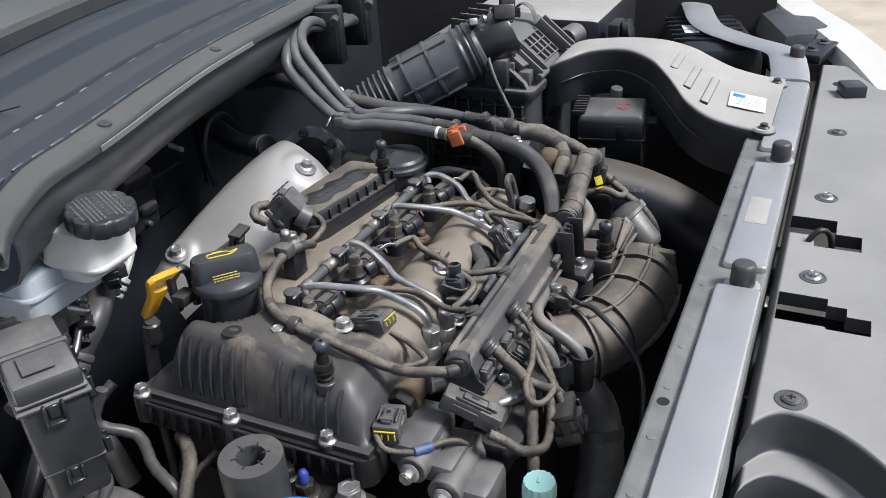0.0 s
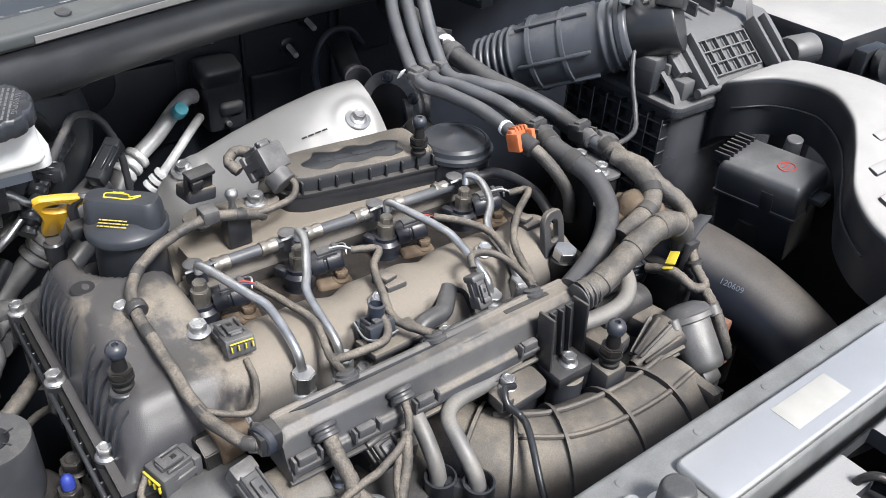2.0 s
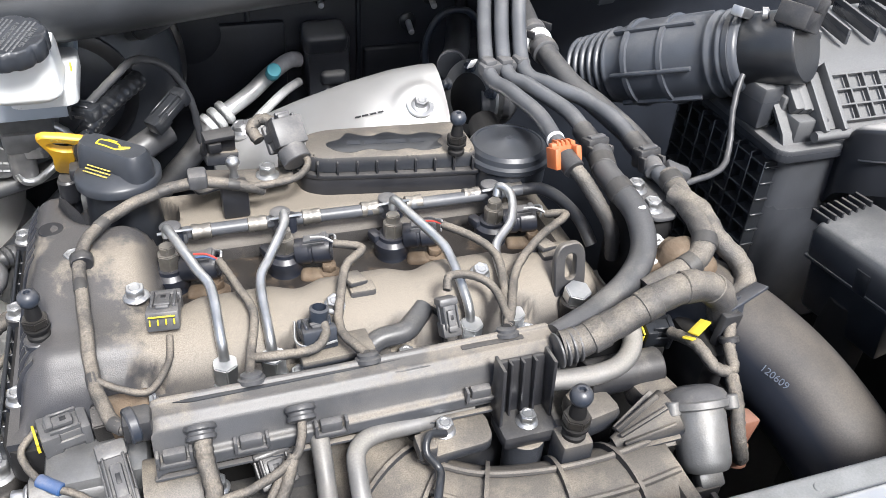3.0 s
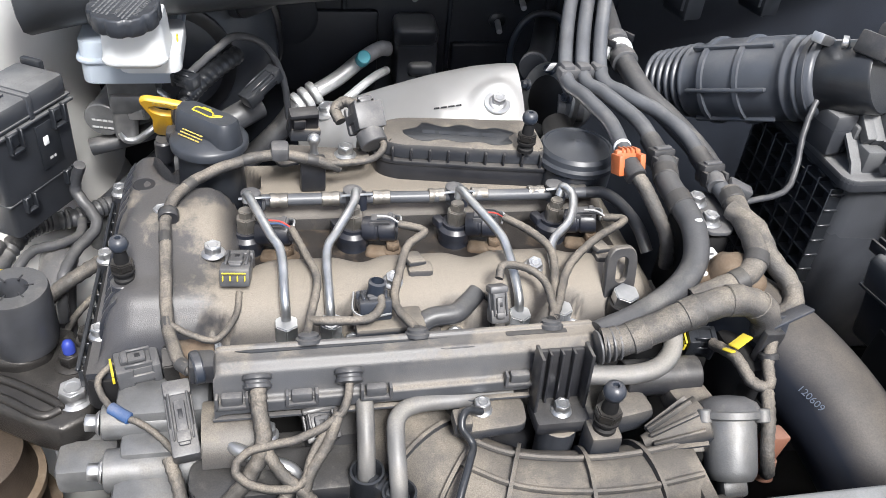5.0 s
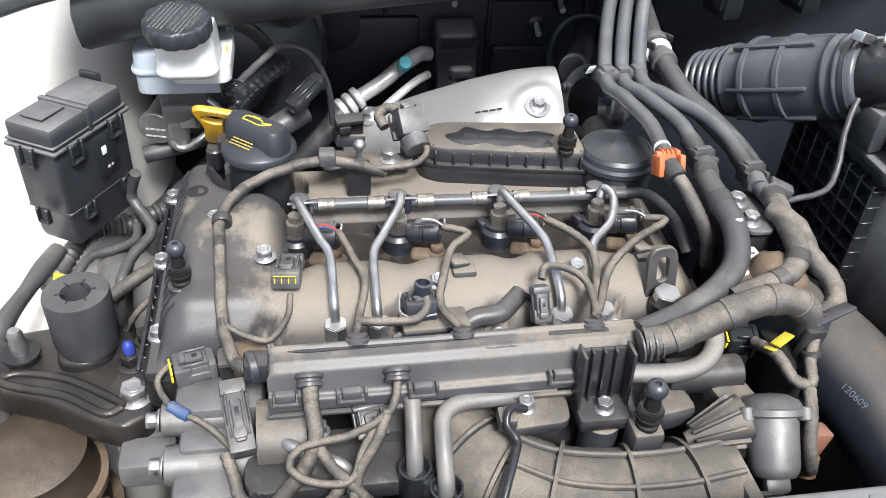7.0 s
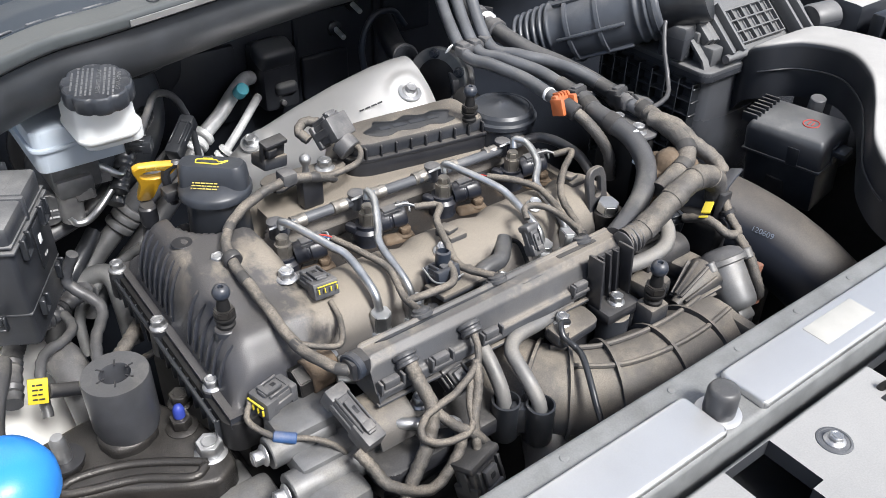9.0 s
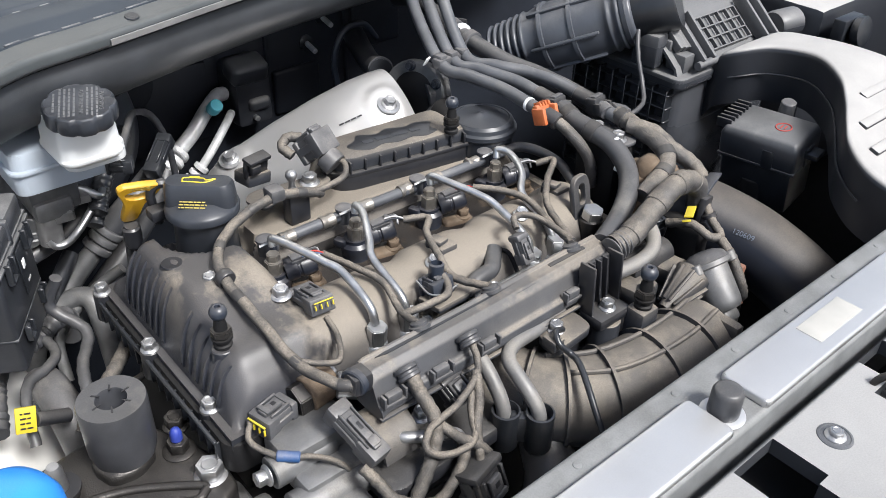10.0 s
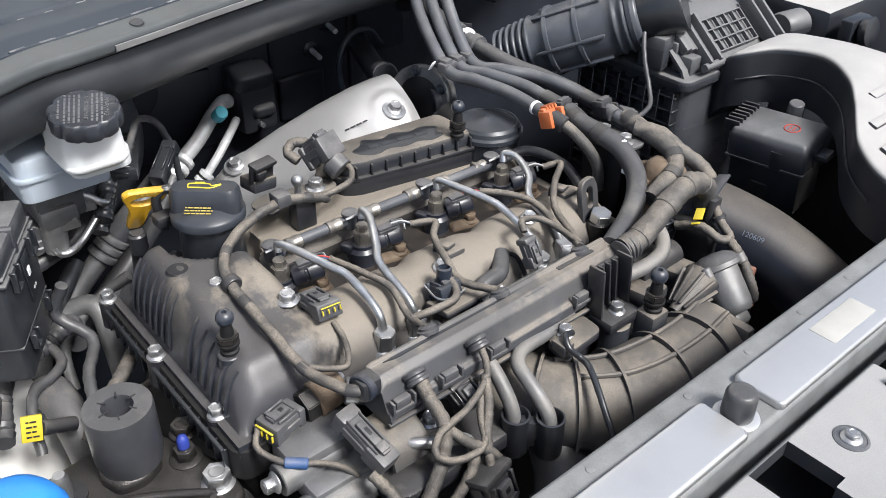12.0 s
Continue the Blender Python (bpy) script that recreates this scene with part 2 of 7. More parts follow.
def solid(name, bm, mat, at, label, category, group="", kind="", smooth=40):
    bm.transform(Matrix.Translation(-Vector(at)))
    ob = tagged(new(name, finish(name, bm, mat, smooth)), label, category, group, kind)
    ob.location = at
    ORIGIN[ob] = Vector(at)
    return ob


def aim(d):
    return Vector(d).to_track_quat("Z", "Y").to_matrix().to_4x4()


def box(c, s, bev=0.002, rot=(0, 0, 0), seg=2, bm=None, taper=1.0):
    own = bmesh.new()
    bmesh.ops.create_cube(own, size=1.0)
    for v in own.verts:
        k = taper if v.co.z > 0 else 1.0
        v.co = Vector((v.co.x * s[0] * k, v.co.y * s[1] * k, v.co.z * s[2]))
    if bev > 0:
        bmesh.ops.bevel(own, geom=list(own.edges), offset=min(bev, 0.45 * min(s)), segments=seg, profile=0.5, affect="EDGES")
    own.transform(pose(*c, *rot))
    return join(bm, own)


def join(bm, own):
    if bm is None:
        return own
    me = bpy.data.meshes.new("tmp")
    own.to_mesh(me)
    own.free()
    bm.from_mesh(me)
    bpy.data.meshes.remove(me)
    return bm


def lathe(profile, p, d=(0, 0, 1), seg=28, bm=None, wave=None):
    """Rings of (radius, height) about the axis d from p."""
    bm = bm or bmesh.new()
    m = Matrix.Translation(p) @ aim(d)
    rings = []
    for r, h in profile:
        ring = []
        for k in range(seg):
            a = 2 * math.pi * k / seg
            q = r * (wave(a, h) if wave else 1.0)
            ring.append(bm.verts.new(m @ Vector((q * math.cos(a), q * math.sin(a), h))))
        rings.append(ring)
    for a, b in zip(rings, rings[1:]):
        for k in range(seg):
            bm.faces.new((a[k], a[(k + 1) % seg], b[(k + 1) % seg], b[k]))
    bm.faces.new(rings[0][::-1])
    bm.faces.new(rings[-1])
    return bm


def rod(p0, p1, r, r1=None, bev=0.0008, seg=20, bm=None):
    h = (Vector(p1) - Vector(p0)).length
    r1 = r if r1 is None else r1
    bev = min(bev, 0.3 * min(r, r1), 0.3 * h)
    return lathe([(r - bev, 0), (r, bev), (r1, h - bev), (r1 - bev, h)], p0, Vector(p1) - Vector(p0), seg, bm)


def spline(points, sub=6):
    p = [Vector(q) for q in points]
    p = [2 * p[0] - p[1]] + p + [2 * p[-1] - p[-2]]
    out = []
    for a, b, c, d in zip(p, p[1:], p[2:], p[3:]):
        for k in range(sub):
            t = k / sub
            out.append(0.5 * ((2 * b) + (c - a) * t + (2 * a - 5 * b + 4 * c - d) * t * t + (3 * b - a - 3 * c + d) * t ** 3))
    out.append(p[-2])
    return out


def tube(points, r, seg=10, sub=6, ripple=0.0, turns=0.0, bm=None, flat=1.0, hollow=False):
    """A hose along a smooth line; ripple and turns give a wound or corrugated outside."""
    bm = bm or bmesh.new()
    line = spline(points, sub)
    n = len(line)
    up = Vector((0, 0, 1))
    rings = []
    side = None
    for i, c in enumerate(line):
        d = (line[min(i + 1, n - 1)] - line[max(i - 1, 0)]).normalized()
        if side is None:
            side = d.cross(up) if abs(d.z) < 0.95 else d.cross(Vector((0, 1, 0)))
        side = (side - d * side.dot(d)).normalized()
        top = side.cross(d)
        u = i / (n - 1)
        rad = r(u) if callable(r) else r
        ring = []
        for k in range(seg):
            a = 2 * math.pi * k / seg
            q = rad * (1 + ripple * math.sin(turns * 2 * math.pi * u + (a if turns and ripple < 0.1 else 0)))
            ring.append(bm.verts.new(c + side * (q * math.cos(a)) + top * (q * flat * math.sin(a))))
        rings.append(ring)
    for a, b in zip(rings, rings[1:]):
        for k in range(seg):
            bm.faces.new((a[k], a[(k + 1) % seg], b[(k + 1) % seg], b[k]))
    bm.faces.new(rings[0][::-1])
    bm.faces.new(rings[-1])
    return bm


def prism(outline, z0, z1, bev=0.0015, m=None, bm=None, seg=2):
    """A flat outline made thick from z0 to z1, with rounded edges."""
    own = bmesh.new()
    low = [own.verts.new((x, y, z0)) for x, y in outline]
    f = own.faces.new(low)
    top = bmesh.ops.extrude_face_region(own, geom=[f])["geom"]
    for v in top:
        if isinstance(v, bmesh.types.BMVert):
            v.co.z = z1
    bmesh.ops.recalc_face_normals(own, faces=own.faces)
    if bev > 0:
        bmesh.ops.bevel(own, geom=[e for e in own.edges], offset=bev, segments=seg, profile=0.5, affect="EDGES")
    if m is not None:
        own.transform(m)
    return join(bm, own)


def round_rect(x0, y0, x1, y1, r, n=5):
    out = []
    for cx, cy, a0 in ((x1 - r, y1 - r, 0), (x0 + r, y1 - r, 90), (x0 + r, y0 + r, 180), (x1 - r, y0 + r, 270)):
        for k in range(n + 1):
            a = radians(a0 + 90 * k / n)
            out.append((cx + r * math.cos(a), cy + r * math.sin(a)))
    return out


def field(xs, ys, height, thick=0.003, keep=None):
    """A sheet over a grid of the plan, raised by height(x, y), with a turned-down rim."""
    bm = bmesh.new()
    v = {}
    for i, x in enumerate(xs):
        for j, y in enumerate(ys):
            v[i, j] = bm.verts.new((x, y, height(x, y)))
    for i in range(len(xs) - 1):
        for j in range(len(ys) - 1):
            if keep is None or keep(0.5 * (xs[i] + xs[i + 1]), 0.5 * (ys[j] + ys[j + 1])):
                bm.faces.new((v[i, j], v[i + 1, j], v[i + 1, j + 1], v[i, j + 1]))
    loose = [q for q in bm.verts if not q.link_faces]
    bmesh.ops.delete(bm, geom=loose, context="VERTS")
    rim = [e for e in bm.edges if e.is_boundary]
    made = bmesh.ops.extrude_edge_only(bm, edges=rim)["geom"]
    for q in made:
        if isinstance(q, bmesh.types.BMVert):
            q.co.z -= thick
    return bm


def steps(a, b, d):
    n = max(2, int(round((b - a) / d)) + 1)
    return [a + (b - a) * k / (n - 1) for k in range(n)]


def ease(a, b, t):
    t = min(1.0, max(0.0, (t - a) / (b - a)))
    return t * t * (3 - 2 * t)


def hump(x, x0, x1, r):
    """1 inside x0..x1, falling in a quarter round of radius r to 0 at the ends."""
    d = min(x - x0, x1 - x)
    if d <= 0:
        return 0.0
    k = min(1.0, d / r)
    return math.sqrt(max(0.0, 1 - (1 - k) ** 2))


def hexhead(p, d=(0, 0, 1), s=0.010, h=0.006, flange=0.0072, bm=None):
    """A flanged hexagon head standing on p."""
    m = Matrix.Translation(p) @ aim(d)
    bm = lathe([(flange, 0), (flange, 0.0008), (flange * 0.8, 0.0022), (s * 0.5, 0.0024)], p, d, 24, bm)
    own = bmesh.new()
    bmesh.ops.create_cone(own, cap_ends=True, segments=6, radius1=s * 0.577, radius2=s * 0.577, depth=h, matrix=Matrix.Translation((0, 0, 0.002 + h / 2)))
    bmesh.ops.bevel(own, geom=list(own.edges), offset=0.0005, segments=1, affect="EDGES")
    own.transform(m)
    bm = join(bm, own)
    return lathe([(s * 0.36, 0.002 + h - 0.0002), (s * 0.33, 0.002 + h + 0.0004), (s * 0.2, 0.002 + h - 0.0006)], p, d, 16, bm)


def hexnut(p, d, s, h, bm=None):
    own = bmesh.new()
    bmesh.ops.create_cone(own, cap_ends=True, segments=6, radius1=s * 0.577, radius2=s * 0.577, depth=h, matrix=Matrix.Translation((0, 0, h / 2)))
    bmesh.ops.bevel(own, geom=list(own.edges), offset=0.0008, segments=2, affect="EDGES")
    own.transform(Matrix.Translation(p) @ aim(d))
    return join(bm, own)


def holed_plate(outer, inner, thick, n=48, bev=0.0008):
    """A flat plate about the origin between two outlines that both see the origin, thick along z."""
    bm = bmesh.new()
    loops = []
    h = thick / 2
    for outline, k, z in ((outer, 1 - bev * 60, -h), (outer, 1.0, -h + bev), (outer, 1.0, h - bev), (outer, 1 - bev * 60, h), (inner, 1.08, h), (inner, 1.0, h - bev), (inner, 1.0, -h + bev), (inner, 1.08, -h)):
        ring = []
        for i in range(n):
            a = 2 * math.pi * i / n
            way = Vector((math.cos(a), math.sin(a)))
            reach = 0.0
            for p, q in zip(outline, outline[1:] + outline[:1]):
                p, q = Vector(p), Vector(q)
                e = q - p
                det = way.x * e.y - way.y * e.x
                if abs(det) < 1e-12:
                    continue
                t = (p.x * e.y - p.y * e.x) / det
                u = (p.x * way.y - p.y * way.x) / det
                if t > 0 and -1e-6 <= u <= 1 + 1e-6:
                    reach = max(reach, t)
            ring.append(bm.verts.new((way.x * reach * k, way.y * reach * k, z)))
        loops.append(ring)
    for a, b in zip(loops, loops[1:] + loops[:1]):
        for i in range(n):
            bm.faces.new((a[i], a[(i + 1) % n], b[(i + 1) % n], b[i]))
    return bm


# ---- the setting: ground and car shell ----
bm = bmesh.new()
bmesh.ops.create_grid(bm, x_segments=2, y_segments=2, size=400)
solid("ground", bm, SAND, (0, 0, 0), "pale sandy bare ground beside the car", "ground", kind="structure")

bm = box((0.12, 0.405, 0.72), (1.30, 0.02, 0.70), 0.004)
solid("firewall", bm, FIREWALL, (0.12, 0.43, 0.37), "black insulated firewall behind the engine", "firewall", kind="structure")
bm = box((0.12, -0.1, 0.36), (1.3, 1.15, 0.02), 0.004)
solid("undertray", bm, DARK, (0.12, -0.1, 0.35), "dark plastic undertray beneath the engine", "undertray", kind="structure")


def extrude_profile(profile, a, b, axis="y", n=2, warp=None):
    """A sheet with the profile (across, z) drawn along an axis from a to b."""
    bm = bmesh.new()
    rows = []
    for s in steps(a, b, (b - a) / (n - 1)):
        row = []
        for q, z in profile:
            c = Vector((q, s, z)) if axis == "y" else Vector((s, q, z))
            row.append(bm.verts.new(warp(c) if warp else c))
        rows.append(row)
    for r, t in zip(rows, rows[1:]):
        for k in range(len(profile) - 1):
            bm.faces.new((r[k], r[k + 1], t[k + 1], t[k]))
    return bm


def rounded(profile, r=0.012, n=4):
    """The profile with its inner corners rounded."""
    out = [profile[0]]
    for a, b, c in zip(profile, profile[1:], profile[2:]):
        a, b, c = Vector(a), Vector(b), Vector(c)
        k = min(r, 0.45 * (a - b).length, 0.45 * (c - b).length)
        p, q = b + (a - b).normalized() * k, b + (c - b).normalized() * k
        for i in range(n + 1):
            t = i / n
            out.append(tuple((1 - t) ** 2 * p + 2 * t * (1 - t) * b + t * t * q))
    return out + [profile[-1]]


def thicken(bm, d):
    bmesh.ops.recalc_face_normals(bm, faces=bm.faces)
    bmesh.ops.solidify(bm, geom=list(bm.faces), thickness=d)
    return bm


apron = rounded([(-0.62, 1.03), (-0.50, 1.05), (-0.47, 1.03), (-0.45, 0.93), (-0.42, 0.83), (-0.31, 0.79), (-0.275, 0.74), (-0.27, 0.37)], 0.03)
solid("inner_wing", thicken(extrude_profile(apron, -0.30, 0.60, n=24, warp=lambda c: Vector((c.x, c.y, c.z - 0.09 * ease(-0.10, -0.0, -c.y) * ease(-0.92, -0.85, -c.z)))), 0.002), PAINT, (-0.45, 0.1, 0.37), "cream white painted inner wing of the engine bay", "inner wing", kind="structure")
tower = bmesh.new()
rows = []
for r, z in ((0.165, 0.80), (0.158, 0.88), (0.148, 0.965), (0.138, 0.990), (0.118, 1.002), (0.060, 1.006), (0.055, 1.003), (0.012, 1.003)):
    rows.append([tower.verts.new((-0.405 + 0.80 * r * math.cos(2 * math.pi * k / 40), 0.315 + 1.0 * r * math.sin(2 * math.pi * k / 40), z)) for k in range(40)])
for a, b in zip(rows, rows[1:]):
    for k in range(40):
        tower.faces.new((a[k], a[(k + 1) % 40], b[(k + 1) % 40], b[k]))
tower.faces.new(rows[-1])
solid("strut_tower", thicken(tower, 0.002), PAINT, (-0.435, 0.385, 0.80), "cream white painted strut tower behind the fuse box", "strut tower", kind="structure")
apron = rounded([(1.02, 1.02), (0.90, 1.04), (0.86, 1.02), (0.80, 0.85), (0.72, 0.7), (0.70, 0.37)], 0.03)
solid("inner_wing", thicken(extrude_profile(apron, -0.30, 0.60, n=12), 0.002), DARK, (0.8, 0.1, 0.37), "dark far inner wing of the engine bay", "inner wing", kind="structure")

# cowl: an overhanging lip that bows towards the engine in the middle
LIP = spline([(-0.335, 0.055, 1.096), (-0.31, 0.080, 1.097), (-0.275, 0.103, 1.098), (-0.235, 0.122, 1.099), (-0.19, 0.132, 1.099), (-0.13, 0.145, 1.10), (-0.05, 0.167, 1.10), (0.04, 0.188, 1.10), (0.15, 0.204, 1.10), (0.28, 0.218, 1.10), (0.42, 0.240, 1.10), (0.60, 0.31, 1.10), (0.8, 0.41, 1.10)], 6)
COWL_PROFILE = rounded([(0.026, 0.006), (0.030, 0.004), (0.040, 0.012), (0.058, 0.017), (0.060, 0.0135), (0.063, 0.0135), (0.065, 0.018), (0.100, 0.027), (0.108, 0.040), (0.126, 0.045), (0.130, 0.052)], 0.002, 2)
FLANGE_PROFILE = rounded([(0.10, -0.016), (0.05, -0.014), (0.006, -0.012), (0.0, -0.008), (0.0, -0.001), (0.002, 0.002), (0.006, 0.0022), (0.022, 0.0065), (0.024, 0.0045), (0.030, 0.004)], 0.0015, 2)


def along_lip(profile, line=LIP):
    bm = bmesh.new()
    rows = []
    for i, c in enumerate(line):
        d = line[min(i + 1, len(line) - 1)] - line[max(i - 1, 0)]
        back = Vector((-d.y * min(1.0, max(0.0, c.x + 0.22) * 5), d.x, 0)).normalized()
        rows.append([bm.verts.new(c + back * q + Vector((0, 0, z))) for q, z in profile])
    for r, t in zip(rows, rows[1:]):
        for k in range(len(profile) - 1):
            bm.faces.new((r[k], r[k + 1], t[k + 1], t[k]))
    return bm


cowl = thing("cowl_panel", (0, 0.2, 1.088), "blue grey plastic cowl panel with a metal front lip", "cowl panel", kind="structure")
part("panel", thicken(along_lip(COWL_PROFILE), 0.002), COWL, cowl)
part("front_flange", thicken(along_lip(FLANGE_PROFILE), 0.0015), FLANGE, cowl, "grey dusty front flange")
part("rolled_rail", thicken(along_lip([(0.030, -0.013), (0.014, -0.016), (0.008, -0.026), (0.010, -0.042), (0.020, -0.058), (0.042, -0.070), (0.12, -0.075)], LIP[9:]), 0.002), RAIL, cowl, "dark rolled rail below the lip")
part("metal_lip", thicken(along_lip([(-0.0014, -0.0075), (-0.0016, -0.0025)], LIP[26:48]), 0.001), TIEBAR, cowl, "bare metal strip along the lip")
part("seal", thicken(along_lip([(0.127, 0.050), (0.130, 0.062), (0.138, 0.066), (0.146, 0.062), (0.150, 0.054)]), 0.002), CLEAN, cowl, "black rubber seal before the glass")
for k in range(6, 66, 3):
    c, e = LIP[k], LIP[k + 1]
    d = (e - c).normalized()
    nrm = Vector((-d.y, d.x, 0))
    for q, z, w, wide, mat in ((0.0275, 0.0055, 0.62, 0.0022, HOSE), (0.0615, 0.0142, 0.30, 0.0030, TRIM)):
        bm = box((0, 0, 0), ((e - c).length * 3 * w, wide, 0.0018), 0.0006, (0, 0, math.degrees(math.atan2(d.y, d.x))), 1)
        bm.transform(Matrix.Translation((c + e) / 2 + nrm * q + Vector((0, 0, z))))
        part("pressed_line", bm, mat, cowl)
for k in (14, 26):
    c, e = LIP[k], LIP[k + 1]
    d = (e - c).normalized()
    nrm = Vector((-d.y, d.x, 0))
    bm = box((0, 0, 0), (0.0016, 0.045, 0.0012), 0.0003, (-14, 0, math.degrees(math.atan2(d.y, d.x))), 1)
    bm.transform(Matrix.Translation(c + nrm * 0.085 + Vector((0, 0, 0.0245))))
    part("panel_joint", bm, INK, cowl, "dark joint between panels")
for k in (29, 44):
    d = (LIP[k + 1] - LIP[k]).normalized()
    bm = lathe([(0.0062, 0), (0.0056, 0.001), (0.0035, 0.0014), (0.001, 0.0008)], LIP[k] + Vector((-d.y, d.x, 0)) * 0.012 + Vector((0, 0, 0.0040)), (0, -0.2, 1), 20)
    part("oval_clip", bm, CLEAN, cowl)
glass = thicken(along_lip([(0.146, 0.060), (0.19, 0.075), (0.75, 0.40)]), 0.005)
solid("windscreen", glass, GLASS, (0, 0.4, 1.18), "dark tinted windscreen above the cowl", "windscreen", kind="structure")

# open bonnet above and behind the bay, unseen, upright to let in more sky
bonnet = thicken(extrude_profile(rounded([(0.46, 1.24), (0.44, 1.26), (0.40, 1.98), (0.38, 2.02)], 0.03), -0.62, 0.98, "x", 8), 0.012)
solid("bonnet", bonnet, PAINT, (0.18, 0.3, 1.2), "cream white bonnet standing open over the bay", "bonnet", kind="structure")

# front edge of the bodywork
edge = spline([(-0.62, -0.62, 0.93), (-0.2, -0.70, 0.93), (0.25, -0.62, 0.945), (0.48, -0.50, 0.965), (0.66, -0.43, 0.98), (0.82, -0.35, 0.99), (0.98, -0.2, 1.01), (1.02, 0.3, 1.04)], 6)
bm = thicken(along_lip([(0.03, -0.02), (0.022, 0.0), (-0.03, 0.003), (-0.07, -0.03), (-0.09, -0.25), (-0.06, -0.62)], edge), 0.003)
solid("front_bumper", bm, PAINT, (0.2, -0.6, 0.3), "pale painted bumper and wing edge at the car's front", "bumper", kind="structure")

# ---- tie bar ----
tie = thing("upper_tie_bar", (0.1, -0.35, 0.95), "silver painted steel tie bar across the bay's front", "tie bar")
prof = rounded([(-0.322, 0.940), (-0.3225, 0.9755), (-0.325, 0.9775), (-0.374, 0.9775), (-0.3765, 0.975), (-0.378, 0.945)], 0.002, 3)
part("beam", thicken(extrude_profile(prof, -0.50, 0.505, "x", 24), 0.0015), ZINC, tie, "dull grey zinc flange with small dimples")
for x0, x1 in ((0.002, 0.222), (0.262, 0.495), (-0.46, -0.032)):
    part("pressed_pad", prism(round_rect(x0, -0.3755, x1, -0.3410, 0.004), 0.9765, 0.9832, 0.0020, seg=3), TIEBAR, tie)
for x in (-0.275, -0.223, -0.17, -0.12, -0.03, 0.035, 0.10, 0.165, 0.23):
    part("weld_spot", lathe([(0.003, 0), (0.0026, 0.0006), (0.0012, 0.0008)], (x, -0.3315, 0.9775), seg=14), ZINC, tie)
part("hole", lathe([(0.0042, 0), (0.004, 0.0004), (0.001, 0.0004)], (-0.186, -0.3315, 0.9776), seg=18), INK, tie, "dark round hole")
part("sticker", box((0.107, -0.357, 0.9834), (0.055, 0.019, 0.0004), 0.0001), STICKER, tie, "faded pale sticker")


def rubber_stop(x, y, z, name="bump_stop"):
    ob = thing(name, (x, y, z), "short grey rubber bump stop on the tie bar", "bump stop", "bump stops")
    part("washer", lathe([(0.0135, 0), (0.014, 0.0006), (0.012, 0.0014), (0.009, 0.0016)], (x, y, z)), TIEBAR, ob)
    part("buffer", lathe([(0.0094, 0.001), (0.0099, 0.003), (0.0096, 0.0175), (0.0084, 0.0202), (0.0070, 0.0210), (0.002, 0.0211)], (x, y, z)), RUBBER, ob)


for x, y in ((-0.022, -0.360), (0.242, -0.364), (0.592, -0.352)):
    rubber_stop(x, y, 0.981 if x > 0.5 else 0.9778)
# far end of the tie bar: a bent arm that runs back to the wing
arm = thing("tie_bar_arm", (0.56, -0.33, 0.97), "silver pressed steel arm behind the headlamp", "bracket")
line = [(0.50, -0.352, 0.981), (0.56, -0.345, 0.984), (0.62, -0.33, 0.985), (0.68, -0.27, 0.982), (0.74, -0.21, 0.985), (0.86, -0.17, 0.99)]
part("arm", tube(line, 0.024, 12, 6, flat=0.16), TIEBAR, arm)

# ---- front cover panel ----
WINDOWS = [((0.098, 0.133), (-0.425, -0.386)), ((0.078, 0.106), (-0.446, -0.408)), ((-0.049, -0.008), (-0.424, -0.388)), ((-0.052, -0.030), (-0.455, -0.424)), ((-0.030, -0.018), (-0.438, -0.424))]


def panel_h(x, y):
    z = 0.970
    rim = -0.158
    z -= 0.028 * ease(0.0, 0.009, rim - x)
    z -= 0.055 * ease(0.031, 0.041, rim - x)
    z -= 0.05 * ease(0.50, 0.66, -y)
    z -= 0.012 * (1 - ease(0.0, 0.006, -0.381 - y))
    return z


def panel_open(x, y):
    for (x0, x1), (y0, y1) in WINDOWS:
        if x0 < x < x1 and y0 < y < y1:
            return False
    return True


xs = sorted(set([round(v, 4) for v in steps(-0.56, -0.26, 0.004) + steps(-0.26, -0.12, 0.002) + steps(-0.12, 0.62, 0.009)] + [v for w in WINDOWS for v in w[0]]))
ys = sorted(set([round(v, 4) for v in steps(-0.68, -0.50, 0.006) + steps(-0.50, -0.381, 0.0025)] + [-0.3835, -0.386] + [v for w in WINDOWS for v in w[1]]))
cover = thing("radiator_cover", (0.03, -0.5, 0.94), "grey dusty plastic cover panel with painted sky sheen over the radiator, with cutouts", "cover panel")
bm = field(xs, ys, panel_h, 0.012, panel_open)
for v in bm.verts:
    v.co.x -= (v.co.y + 0.408) ** 2 * (10 if v.co.y < -0.408 else 46) * ease(0.128, 0.152, -v.co.x)
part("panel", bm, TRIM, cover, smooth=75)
# Dark sheets put in below the cutouts for the shaded void.
bm = box((-0.03, -0.42, 0.925), (0.13, 0.10, 0.004), 0.001)
box((0.095, -0.42, 0.93), (0.09, 0.09, 0.004), 0.001, bm=bm)
part("void_sheet", bm, RAIL, cover, "dark void under the cutouts")


